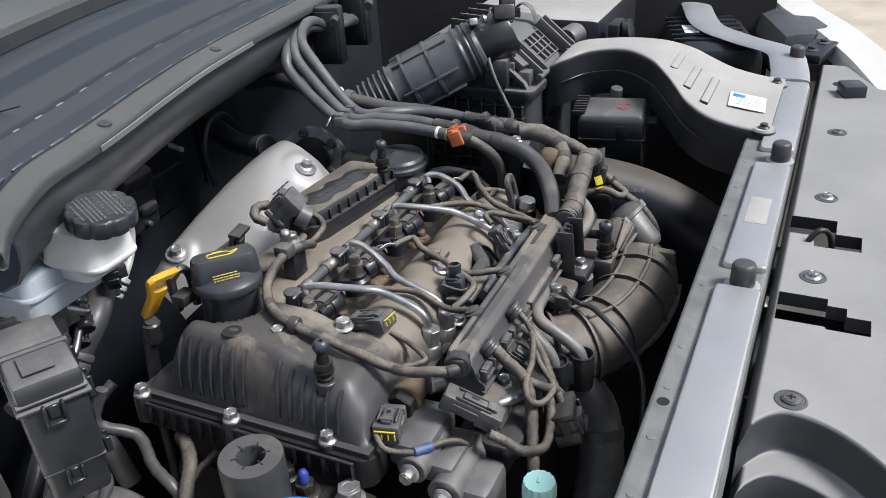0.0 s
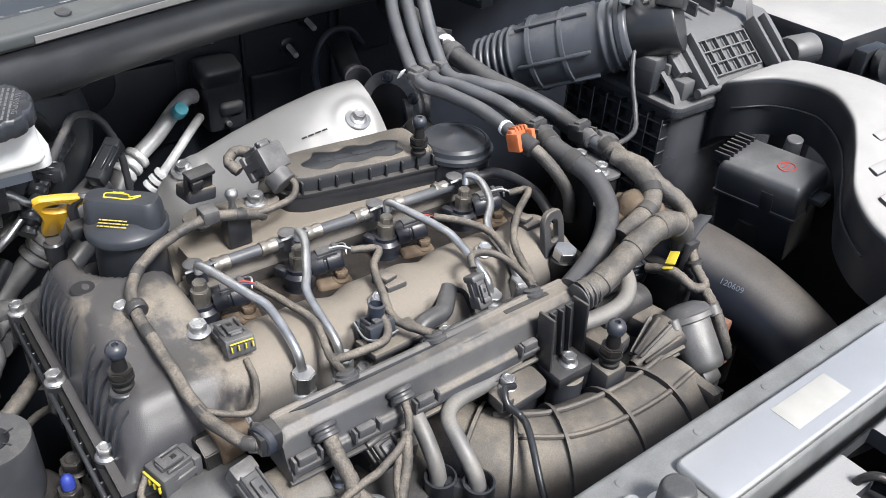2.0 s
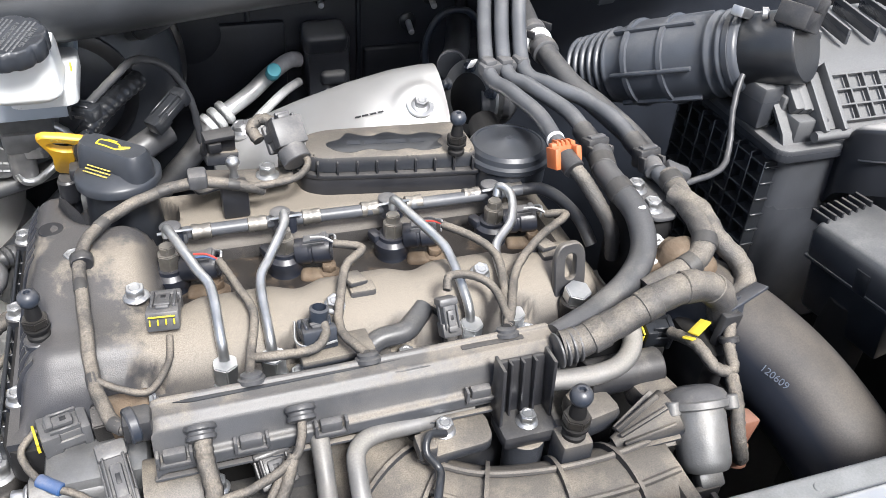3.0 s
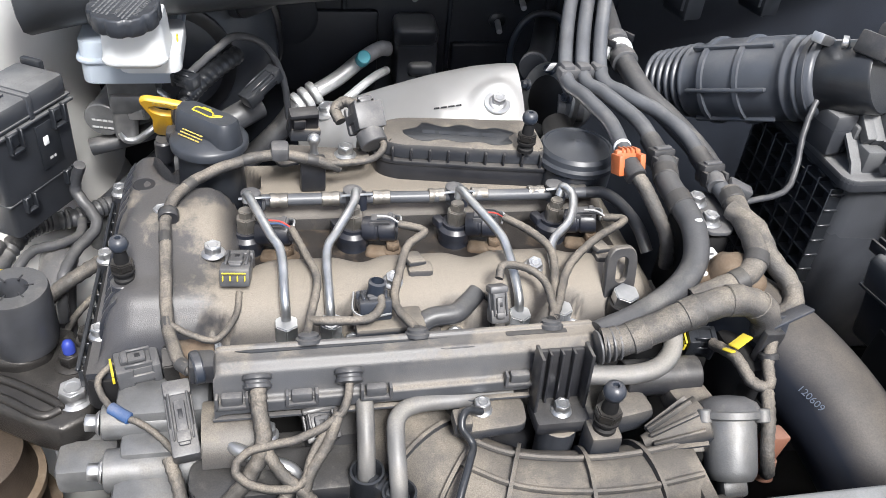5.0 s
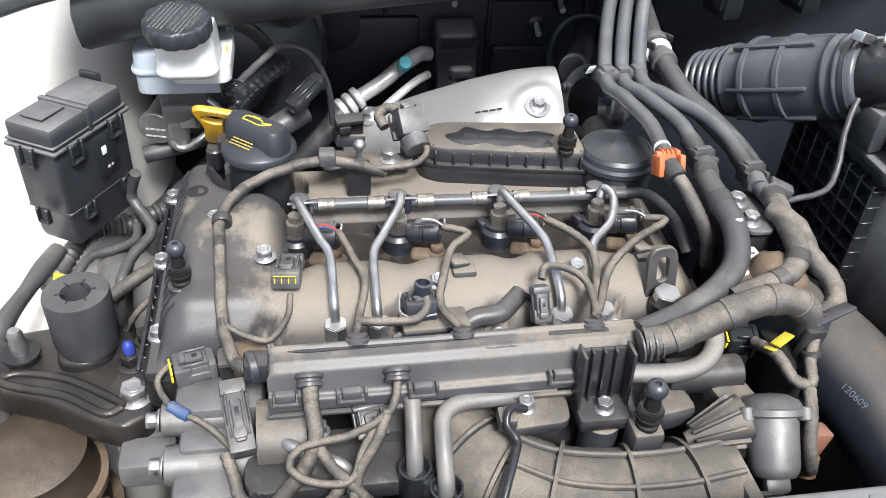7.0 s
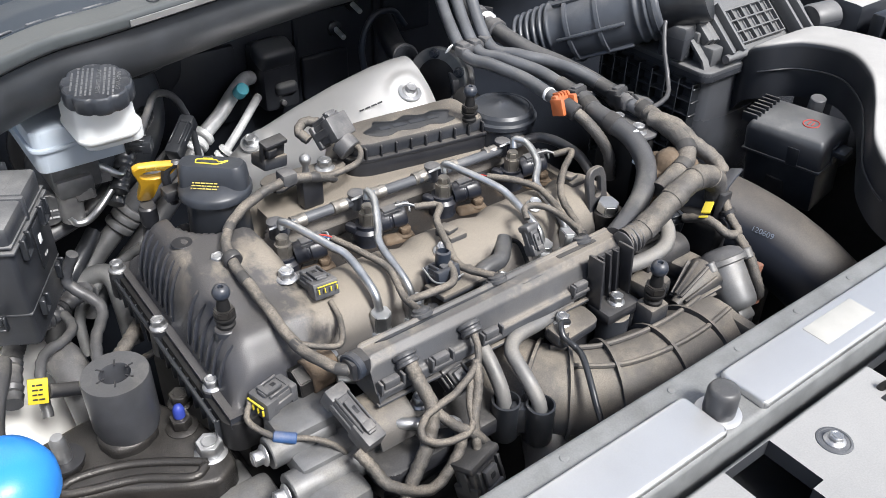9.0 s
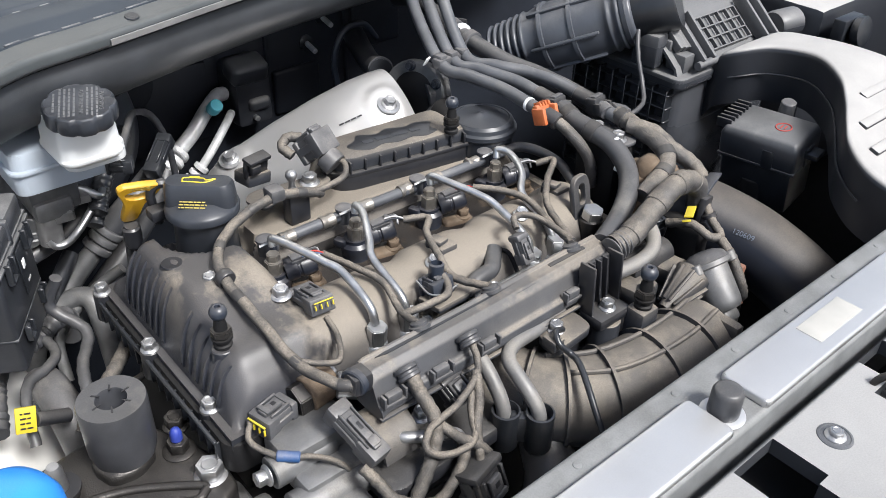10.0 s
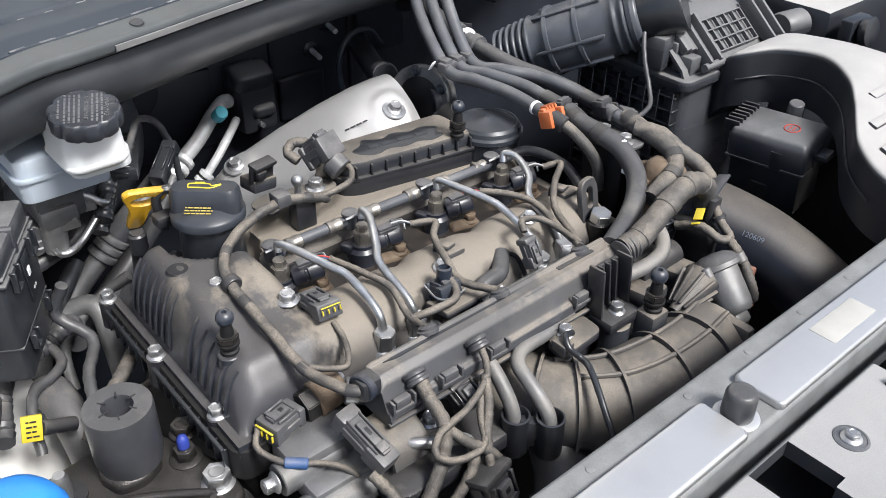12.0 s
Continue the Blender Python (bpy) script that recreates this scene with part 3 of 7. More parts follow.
def push_clip(x, y, z, cross):
    ob = thing("screw" if cross else "push_clip", (x, y, z), "small black screw in a round recess of the cover", "screw", "cover screws")
    # Flat grey ring stands for the recess, its shadow put into the colour.
    part("recess", lathe([(0.0108, 0.0), (0.0105, 0.0006), (0.0092, 0.0008), (0.0088, 0.0003), (0.002, 0.0003)], (x, y, z)), HOSE, ob)
    if cross:
        part("head", lathe([(0.0062, 0.0), (0.0062, 0.0012), (0.005, 0.0026), (0.002, 0.003)], (x, y, z)), GREYCON, ob)
        bm = box((x, y, z + 0.003), (0.0052, 0.001, 0.0008), 0)
        part("slot", box((x, y, z + 0.003), (0.001, 0.0052, 0.0008), 0, bm=bm), INK, ob)
    else:
        part("head", hexhead((x, y, z), s=0.008, h=0.003, flange=0.0065), STEEL, ob)


for x, y, c in ((-0.146, -0.408, True), (0.023, -0.411, False), (0.181, -0.413, False), (0.361, -0.415, True)):
    push_clip(x, y, 0.970, c)
part("hole", lathe([(0.010, 0), (0.0095, 0.0006), (0.002, 0.0005)], (0.538, -0.412, 0.970)), INK, cover, "dark oval hole")
latch = thing("bonnet_latch", (0.092, -0.41, 0.93), "steel bonnet latch in the cover's cutout", "latch")
part("striker_loop", tube([(0.088, -0.398, 0.945), (0.086, -0.404, 0.972), (0.090, -0.412, 0.980), (0.096, -0.420, 0.972), (0.098, -0.426, 0.945)], 0.0026, 10), IRON, latch)
part("lever", box((0.092, -0.412, 0.957), (0.018, 0.03, 0.005), 0.0015, (12, 0, 30)), DARK, latch)

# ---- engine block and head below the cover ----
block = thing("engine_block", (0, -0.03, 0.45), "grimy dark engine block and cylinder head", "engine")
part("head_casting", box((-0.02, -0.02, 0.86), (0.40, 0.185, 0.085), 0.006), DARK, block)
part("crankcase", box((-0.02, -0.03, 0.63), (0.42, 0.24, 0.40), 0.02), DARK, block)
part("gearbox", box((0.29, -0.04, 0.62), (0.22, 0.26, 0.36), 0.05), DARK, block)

# ---- cylinder head cover ----
INJ = (-0.131, -0.050, 0.032, 0.114)


def cover_h(x, y):
    base = 0.9065
    h = base
    if -0.229 < x < 0.182 and -0.124 < y < 0.086:
        h = max(h, base + 0.012 * hump(x, -0.229, 0.182, 0.01) * hump(y, -0.124, 0.086, 0.01))
    # raised timing-end block
    edge = 0.066 - 0.02 * ease(-0.15, -0.13, x)
    top = 0.966 - 0.020 * ease(-0.03, -0.10, y) if y < -0.03 else 0.966
    if y < -0.03:
        top = 0.966 - 0.017 * ease(0.03, 0.085, -y)
    h = max(h, base + (top - base) * hump(x, -0.228, -0.135 + 0.02 * ease(0.0, 0.08, y), 0.024) * hump(y, -0.118, edge, 0.024))
    # front ridge over the camshaft
    wav = 0.007 * max(0.0, math.cos(2 * math.pi * (x - INJ[0]) / 0.0817)) ** 2
    h = max(h, base + 0.041 * hump(x, -0.225, 0.168, 0.02) * hump(y, -0.124, -0.043 - wav, 0.04))
    # rear ridge
    h = max(h, base + 0.036 * hump(x, -0.20, 0.172, 0.02) * hump(y, 0.004, 0.084, 0.022))
    # well round the oil filler
    d = math.hypot(x + 0.157, y - 0.043)
    if d < 0.048 and y > -0.01:
        h = min(h, 0.922 + 0.05 * ease(0.030, 0.047, d))
    # notches for the bolts on the front ridge
    for nx in (-0.152, -0.062, 0.012, 0.098):
        d = math.hypot(x - nx, y + 0.124)
        if d < 0.018:
            h = min(h, base + 0.010 + 0.05 * ease(0.010, 0.018, d))
    return h


head = thing("cylinder_head_cover", (-0.02, -0.02, 0.90), "dust covered black plastic cylinder head cover with bolts", "engine cover")
shell = part("shell", field(steps(-0.236, 0.186, 0.003), steps(-0.130, 0.092, 0.003), cover_h, 0.010), HEADTOP, head, smooth=60)
# oily grime in the valley round the injectors, its colour also holding the shade
shell.data.materials.append(GRIMESHADE)
for p in shell.data.polygons:
    c = p.center + Vector((-0.02, -0.02, 0.90))
    if -0.145 < c.x < 0.165 and -0.052 < c.y < 0.008 and c.z < 0.928:
        p.material_index = 1
part("gasket_flange", prism(round_rect(-0.240, -0.133, 0.19, 0.095, 0.012), 0.874, 0.9015, 0.0015), DARK, head)
for y in steps(-0.100, 0.050, 0.0107):
    if -0.036 < y < -0.016:
        continue
    rows = []
    for step, x in enumerate((-0.2278, -0.2274, -0.2265, -0.225, -0.222, -0.218, -0.213)):
        z = cover_h(x, y) - 0.0005 * max(0, step - 2)
        rows.append([(x - 0.002, y - 0.0016, z - 0.001), (x - 0.0022, y - 0.0009, z + 0.0016), (x - 0.0022, y + 0.0009, z + 0.0016), (x - 0.002, y + 0.0016, z - 0.001), (x + 0.004, y, z - 0.006)])
    bm = bmesh.new()
    made = [[bm.verts.new(p) for p in row] for row in rows]
    for r, t in zip(made, made[1:]):
        for k in range(5):
            bm.faces.new((r[k], r[(k + 1) % 5], t[(k + 1) % 5], t[k]))
    part("rib", bm, COVERDARK, head)
for k in range(16):
    part("flange_web", box((-0.2415, -0.118 + 0.0132 * k, 0.889), (0.005, 0.0016, 0.020), 0.0005, seg=1), CLEAN, head)
part("flange_bar", box((-0.2435, -0.020, 0.9005), (0.003, 0.20, 0.003), 0.0008, seg=1), CLEAN, head)
for x, y in ((-0.232, -0.092), (-0.238, -0.006), (-0.238, 0.086)):
    part("bolt_boss", rod((x, y, 0.880), (x, y, 0.9065), 0.0085, 0.0078), PLASTIC, head)
    part("bolt", hexhead((x, y, 0.9062)), STEEL, head, "zinc plated flange bolt")
part("oval_hole", lathe([(0.0085, 0), (0.008, 0.0006), (0.001, 0.0004)], (-0.204, 0.006, 0.9655), (0.0, 0, 1), 24), INK, head)
part("bolt", hexhead((-0.153, -0.066, cover_h(-0.153, -0.066) + 0.001), (0, 0, 1), 0.011, 0.006, 0.0085), STEEL, head, "zinc plated flange bolt")
for x in (-0.153, -0.06, 0.012, 0.1):
    part("bolt", hexhead((x, -0.126, 0.914), (0, -0.2, 1)), STEEL, head, "dusty flange bolt")
for x, y in ((-0.03, -0.098), (0.075, -0.092)):
    part("bolt", hexhead((x, y, cover_h(x, y) + 0.001), (0, -0.3, 1), 0.010, 0.005), STEEL, head, "dusty flange bolt")


# ---- things round the bay, largest first ----
def loft(rows, close=False):
    bm = bmesh.new()
    made = [[bm.verts.new(p) for p in row] for row in rows]
    for a, b in zip(made, made[1:]):
        n = len(a)
        for k in range(n if close else n - 1):
            bm.faces.new((a[k], a[(k + 1) % n], b[(k + 1) % n], b[k]))
    if close:
        bm.faces.new(made[0][::-1])
        bm.faces.new(made[-1])
    return bm


def writing(text, size, m, mat, parent, name="lettering"):
    """Raised letters in the built-in font, laid by the pose m."""
    cu = bpy.data.curves.new("letters", "FONT")
    cu.body, cu.size, cu.extrude, cu.align_x, cu.align_y = text, size, 0.00015, "CENTER", "CENTER"
    ob = bpy.data.objects.new("letters", cu)
    me = bpy.data.meshes.new_from_object(ob)
    bpy.data.objects.remove(ob)
    bpy.data.curves.remove(cu)
    me.transform(Matrix.Translation(-ORIGIN[parent]) @ m)
    me.materials.clear()
    me.materials.append(mat)
    out = new(name, me)
    out.parent = parent
    ORIGIN[out] = ORIGIN[parent]
    return out


def bars(m, rows, width, step, thick, mat, parent, name="print", seed=1):
    """Unreadable lines of print as short raised bars on the plane of m."""
    rng = random.Random(seed)
    bm = bmesh.new()
    for r in range(rows):
        y = (rows / 2 - 0.5 - r) * step
        x = -width / 2
        while x < width / 2 - thick:
            w = min(rng.uniform(1.2, 4.0) * thick, width / 2 - x)
            own = bmesh.new()
            bmesh.ops.create_cube(own, size=1.0, matrix=m @ Matrix.Translation((x + w / 2, y, 0)) @ Matrix.Diagonal((w, thick, 0.0003, 1)))
            join(bm, own)
            x += w + thick * 0.6
    return part(name, bm, mat, parent)


# air intake snorkel
def snorkel_row(y, inner, outer, top, low):
    pts, r = [], 0.007
    pts.append((inner + 0.004, y, low))
    for k in range(7):
        a = radians(180 - 90 * k / 6)
        pts.append((inner + r + r * math.cos(a), y, top - r + r * math.sin(a)))
    for x in (0.3, 0.6):
        pts.append((inner + (outer - inner) * x, y, top + 0.001))
    for k in range(5):
        a = radians(90 - 90 * k / 4)
        pts.append((outer - r + r * math.cos(a), y, top - r + r * math.sin(a)))
    pts.append((outer, y, low))
    return pts


def fine_rows(keys, n=6):
    line = spline([(k[0], k[1], k[2]) for k in keys], n)
    more = spline([(k[0], k[3], k[4]) for k in keys], n)
    return [(a.x, a.y, a.z, b.y, b.z) for a, b in zip(line, more)]


DUCT_ROWS = [(-0.052, 0.400, 0.500, 0.992, 0.915), (-0.066, 0.395, 0.500, 1.012, 0.915), (-0.085, 0.402, 0.495, 1.021, 0.915), (-0.108, 0.425, 0.490, 1.026, 0.915), (-0.150, 0.430, 0.490, 1.030, 0.915), (-0.190, 0.402, 0.495, 1.028, 0.92), (-0.215, 0.370, 0.500, 1.022, 0.925), (-0.235, 0.338, 0.500, 1.016, 0.93), (-0.252, 0.317, 0.500, 1.008, 0.935), (-0.280, 0.303, 0.498, 0.997, 0.945), (-0.315, 0.299, 0.495, 0.990, 0.955), (-0.347, 0.299, 0.495, 0.987, 0.960)]
snorkel = thing("air_intake_snorkel", (0.42, -0.2, 0.93), "wide satin black plastic air intake snorkel, top pale with dust and painted sky sheen", "air intake")
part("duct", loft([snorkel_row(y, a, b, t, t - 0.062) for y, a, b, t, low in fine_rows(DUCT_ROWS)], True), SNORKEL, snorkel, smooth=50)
line = [Vector((r[1] - 0.001, r[0], r[3] - 0.030)) for r in fine_rows(DUCT_ROWS)]
part("seam", tube(line[10:-12], 0.0010, 6, 1), CLEAN, snorkel)
for k, (y, x0, x1, z) in enumerate(((-0.222, 0.392, 0.450, 1.0200), (-0.246, 0.350, 0.430, 1.0115), (-0.270, 0.330, 0.42, 1.0020))):
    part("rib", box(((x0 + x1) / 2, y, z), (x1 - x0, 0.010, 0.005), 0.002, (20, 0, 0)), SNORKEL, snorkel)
part("label", box((0.372, -0.314, 0.9932), (0.050, 0.042, 0.0006), 0.0002, (9, 0, 4)), WHITE, snorkel, "white paper label with a blue mark")
part("label_mark", box((0.385, -0.303, 0.9953), (0.010, 0.014, 0.0006), 0.0001, (9, 0, 4)), BLUE, snorkel)
bars(pose(0.370, -0.316, 0.9934, 9, 0, 4) @ pose(0, 0, 0.0002, 0, 0, 90), 4, 0.032, 0.0080, 0.0012, PALE, snorkel)
for x, y in ((0.306, -0.340), (0.470, -0.338)):
    part("fixing_ear", lathe([(0.013, -0.004), (0.013, 0.001), (0.011, 0.003), (0.006, 0.003)], (x, y, 0.985)), SNORKEL, snorkel)
    part("fixing_screw", hexhead((x, y, 0.988), s=0.008, h=0.003, flange=0.006), PLASTIC, snorkel)

# air filter box
air = thing("air_filter_box", (0.42, 0.02, 0.80), "black plastic air filter box with clips and a ribbed side", "air filter")
part("lower_box", box((0.430, 0.015, 0.890), (0.195, 0.155, 0.20), 0.012, (0, 0, 0), 3), AIRBOX, air)
part("rim", prism(round_rect(0.322, -0.070, 0.535, 0.10, 0.012), 0.984, 0.996, 0.002), AIRBOX, air)
lid = loft([[(x, -0.060, 0.996), (x, -0.056, 1.004), (x, -0.018, 1.036), (x, -0.008, 1.042), (x, 0.085, 1.048), (x, 0.095, 1.040), (x, 0.098, 0.996)] for x in (0.330, 0.336, 0.43, 0.520, 0.527)], False)
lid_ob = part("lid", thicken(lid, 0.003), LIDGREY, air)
slope = pose(0.426, -0.040, 1.0210, 40, 0, 0)
bm = bmesh.new()
for k in range(6):
    box((-0.04 + 0.016 * k, 0, 0.002), (0.0018, 0.040, 0.005), 0.0004, bm=bm, seg=1)
for k in range(4):
    box((0, -0.02 + 0.0133 * k, 0.002), (0.082, 0.0018, 0.005), 0.0004, bm=bm, seg=1)
bm.transform(slope)
part("lid_grid", bm, LIDGREY, lid_ob)
for x in (0.366, 0.486):
    bm = box((0, 0, 0.006), (0.016, 0.05, 0.006), 0.0015)
    box((-0.009, 0.0, 0.010), (0.004, 0.058, 0.016), 0.001, bm=bm)
    box((0.009, 0.0, 0.010), (0.004, 0.058, 0.016), 0.001, bm=bm)
    lathe([(0.0045, 0), (0.0045, 0.034)], (-0.017, -0.030, 0.010), (1, 0, 0), 12, bm)
    bm.transform(pose(x, -0.040, 1.018, 40, 0, 0))
    part("clip", bm, LIDGREY, air)
    bm = tube([(x, -0.020, 1.040), (x, -0.012, 1.060), (x + 0.002, 0.002, 1.066), (x + 0.002, 0.014, 1.056), (x, 0.018, 1.044)], 0.006, 8, 5, flat=0.3)
    part("clip_loop", bm, LIDGREY, air)
for k in range(3):
    part("lid_step", box((0.350 + 0.002 * k, -0.010 - 0.019 * k, 1.030 - 0.012 * k), (0.036 - 0.003 * k, 0.024, 0.020), 0.002), LIDGREY, air)
for k in range(3):
    part("lid_rib", box((0.344 + 0.007 * k, -0.030, 1.035 - 0.002 * k), (0.010, 0.050, 0.010 + 0.003 * k), 0.0015, (38, 0, 0)), LIDGREY, air)
part("side_lug", box((0.326, -0.022, 1.018), (0.022, 0.030, 0.036), 0.003, (0, 0, 8)), AIRBOX, air)
for k in range(4):
    part("lid_fin", box((0.40 + 0.03 * k, 0.04, 1.054), (0.003, 0.075, 0.014), 0.001, (0, 0, -12)), AIRBOX, air)
for k in range(5):
    part("front_fin", box((0.400 + 0.014 * k, -0.066, 0.990), (0.002, 0.012, 0.02), 0.0006), AIRBOX, air)
for i in range(8):
    part("side_rib", box((0.329, -0.055 + 0.0185 * i, 0.912), (0.014, 0.0022, 0.135), 0.0006, (0, 0, 0), 1), CLEAN, air)
for j in range(9):
    part("side_rib", box((0.329, 0.010, 0.850 + 0.0155 * j), (0.013, 0.135, 0.0022), 0.0006, (0, 0, 0), 1), CLEAN, air)
part("outlet_stub", lathe([(0.016, 0), (0.018, 0.003), (0.018, 0.035), (0.0155, 0.036), (0.0155, 0.015), (0.002, 0.014)], (0.525, -0.050, 1.006), (1, -0.15, 0.0), 24), AIRBOX, air)

air.location = (0.435, 0.030, 0.797)

# air duct with bellows
R0, L0 = Vector((0.338, 0.016, 1.045)), Vector((0.262, 0.135, 0.984))
AX = (L0 - R0).normalized()
duct = thing("air_duct", tuple(L0), "thick black rubber air duct with moulded ribs and bellows", "air duct")
prof = [(0.031, -0.006), (0.0335, -0.003), (0.0335, 0.006), (0.036, 0.008), (0.036, 0.010), (0.0335, 0.012), (0.0335, 0.016), (0.036, 0.018), (0.036, 0.020), (0.034, 0.022), (0.0355, 0.030), (0.0365, 0.060), (0.0365, 0.085), (0.035, 0.100), (0.032, 0.112)]
h = 0.112
for k in range(6):
    r = 0.0335 - 0.001 * k
    prof += [(r, h + 0.002), (r + 0.0008, h + 0.0035), (r, h + 0.005), (r - 0.005, h + 0.0065), (r - 0.005, h + 0.008)]
    h += 0.008
part("tube", lathe(prof, R0, AX, 40), DUCT, duct, smooth=60)
for h in (0.058, 0.092):
    part("ring_rib", lathe([(0.034, h - 0.003), (0.0388, h - 0.002), (0.0388, h + 0.002), (0.034, h + 0.003)], R0, AX, 40), DUCT, duct)
turn = Matrix.Translation(R0) @ aim(AX)
for a in (0, 62, 124, 186, 248, 310):
    q = turn @ Matrix.Rotation(radians(a), 4, "Z")
    bm = box((0.0372, 0, 0.068), (0.005, 0.0038, 0.076), 0.0015)
    bm.transform(q)
    part("long_rib", bm, DUCT, duct)
part("clamp_band", lathe([(0.0346, 0.0), (0.0352, 0.0005), (0.0352, 0.005), (0.0346, 0.0055)], R0, AX, 40), CAPBLACK, duct, "dark hose clamp band")
bm = box((0.322, 0.012, 1.081), (0.024, 0.010, 0.008), 0.001, (0, 20, 30))
lathe([(0.0055, 0), (0.0055, 0.004), (0.004, 0.005)], (0.334, 0.004, 1.082), (0.8, -0.5, 0.1), 12, bm)
part("clamp_screw", bm, STEEL, duct)
writing("12A21", 0.011, turn @ Matrix.Rotation(radians(200), 4, "Z") @ Matrix.Translation((0.0362, 0, 0.040)) @ pose(0, 0, 0, 90, 0, 90), TAPEBLUE, duct)
mass = thing("air_flow_sensor", tuple(R0), "black plastic air flow meter tube on the filter box", "sensor")
part("tube", lathe([(0.028, -0.05), (0.0295, -0.048), (0.0295, 0.0), (0.028, 0.002)], R0, AX, 32), CLEAN, mass)
bm = box((0.353, -0.016, 1.086), (0.034, 0.026, 0.018), 0.002, (0, 20, 28))
box((0.358, -0.020, 1.098), (0.026, 0.018, 0.012), 0.002, (0, 20, 28), bm=bm)
part("plug", bm, PLASTIC, mass)

# second fuse box by the filter
fuse = thing("relay_box", (0.36, -0.16, 0.90), "black relay box with a red mark on its dusty lid", "fuse box")
tilt = pose(0.361, -0.159, 0.9605, -2, -7, 7)
bm = loft([[(x, y, z) for x, y in round_rect(-a, -b, a, b, 0.004, 3)] for a, b, z in ((0.028, 0.039, -0.016), (0.029, 0.040, -0.013), (0.029, 0.040, 0.008), (0.0265, 0.0375, 0.0145), (0.0245, 0.0355, 0.0165))], True)
bm.transform(tilt)
part("lid", bm, RELAY, fuse)
bm = box((0, 0, -0.040), (0.052, 0.074, 0.048), 0.003)
bm.transform(tilt)
part("body", bm, CLEAN, fuse)
bm = box((0, 0, -0.015), (0.0595, 0.0815, 0.003), 0.001)
bm.transform(tilt)
part("lid_rim", bm, RELAY, fuse)
for c, size in (((-0.0285, -0.012, -0.006), (0.003, 0.012, 0.020)), ((0.0, -0.0405, -0.006), (0.016, 0.003, 0.020))):
    bm = box(c, size, 0.001)
    bm.transform(tilt)
    part("clip", bm, CLEAN, fuse)
for k in range(7):
    bm = box((-0.022 + 0.007 * k, 0.040, 0.016), (0.0022, 0.016, 0.010), 0.0006)
    bm.transform(tilt)
    part("tooth", bm, PLASTIC, fuse)
ring = tube([(0.0075 * math.cos(radians(a)), -0.012 + 0.0075 * math.sin(radians(a)), 0.0168) for a in range(0, 361, 30)], 0.0006, 6, 2)
box((0, -0.014, 0.0170), (0.007, 0.001, 0.0004), 0, bm=ring)
box((0, -0.010, 0.0170), (0.007, 0.001, 0.0004), 0, bm=ring)
ring.transform(tilt)
part("round_mark", ring, RED, fuse)
bm = box((0.0, -0.046, -0.002), (0.018, 0.014, 0.006), 0.001)
bm.transform(tilt)
part("hook", bm, CLEAN, fuse)
part("post", rod((0.3575, -0.158, 0.72), (0.3575, -0.158, 0.92), 0.02), DARK, fuse)
part("knob", rod((0.398, -0.150, 0.950), (0.392, -0.154, 0.990), 0.009, 0.0075), GREYCON, fuse)

# battery and headlamp at the far side
bat = thing("battery_cover", (0.70, 0.02, 0.78), "large black battery cover box with a dusty lid", "battery")
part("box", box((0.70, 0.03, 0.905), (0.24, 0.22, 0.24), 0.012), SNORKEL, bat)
part("clip_bracket", box((0.60, -0.10, 0.99), (0.045, 0.016, 0.06), 0.003), CLEAN, bat)
part("clip_ring", lathe([(0.016, 0), (0.018, 0.004), (0.018, 0.010), (0.013, 0.012)], (0.60, -0.112, 1.005), (0, -1, 0.2), 20), CLEAN, bat)
lamp = thing("headlamp_housing", (0.72, -0.25, 0.80), "black ribbed headlamp housing with a white label", "headlamp")
part("housing", box((0.745, -0.215, 0.905), (0.20, 0.13, 0.14), 0.02, (0, 0, 18)), CLEAN, lamp)
for k in range(6):
    part("rib", box((0.690 + 0.025 * k, -0.225 + 0.008 * k, 0.976), (0.003, 0.11, 0.006), 0.001, (0, 0, 18)), CLEAN, lamp)
part("label", box((0.735, -0.185, 0.9785), (0.045, 0.022, 0.0006), 0.0002, (0, 0, 18)), WHITE, lamp)
part("lens", box((0.83, -0.33, 0.945), (0.22, 0.10, 0.09), 0.03, (0, 0, 20)), LAMP, lamp)
knob = thing("headlamp_adjuster", (0.61, -0.395, 0.96), "black plastic headlamp bracket with two screws", "bracket")
bm = box((0.655, -0.375, 0.978), (0.085, 0.036, 0.014), 0.004, (0, 0, -14))
part("plate", bm, CLEAN, knob)
for x, y in ((0.635, -0.368), (0.675, -0.382)):
    part("screw", hexhead((x, y, 0.985), s=0.009, h=0.004, flange=0.009), PLASTIC, knob)
part("wedge", box((0.50, -0.425, 0.975), (0.03, 0.028, 0.02), 0.003, (0, 0, 20)), NAVY, knob)

# brake fluid reservoir
res = thing("brake_reservoir", (-0.215, 0.115, 0.97), "milky white brake fluid reservoir with a black scalloped cap", "reservoir")
CAPX, CAPY = -0.2155, 0.104
UX, UY = -0.2135, 0.130
body = thicken(loft([[(x, y, z) for x, y in round_rect(UX - w, UY - d, UX + w, UY + d, 0.011, 4)] for w, d, z in ((0.0215, 0.028, 1.0135), (0.0245, 0.031, 1.0165), (0.0255, 0.0325, 1.0185), (0.0255, 0.0325, 1.0205), (0.0245, 0.031, 1.022), (0.0238, 0.030, 1.040), (0.0225, 0.028, 1.049), (0.019, 0.024, 1.0515))], True), 0.001)
part("neck_tank", body, MILKY, res)
part("lower_tank", prism(round_rect(-0.266, 0.150, -0.187, 0.262, 0.010), 0.976, 1.0150, 0.002), TANK, res)
part("tank_lip", prism(round_rect(-0.269, 0.147, -0.184, 0.265, 0.012), 0.996, 1.000, 0.0012), TANK, res)
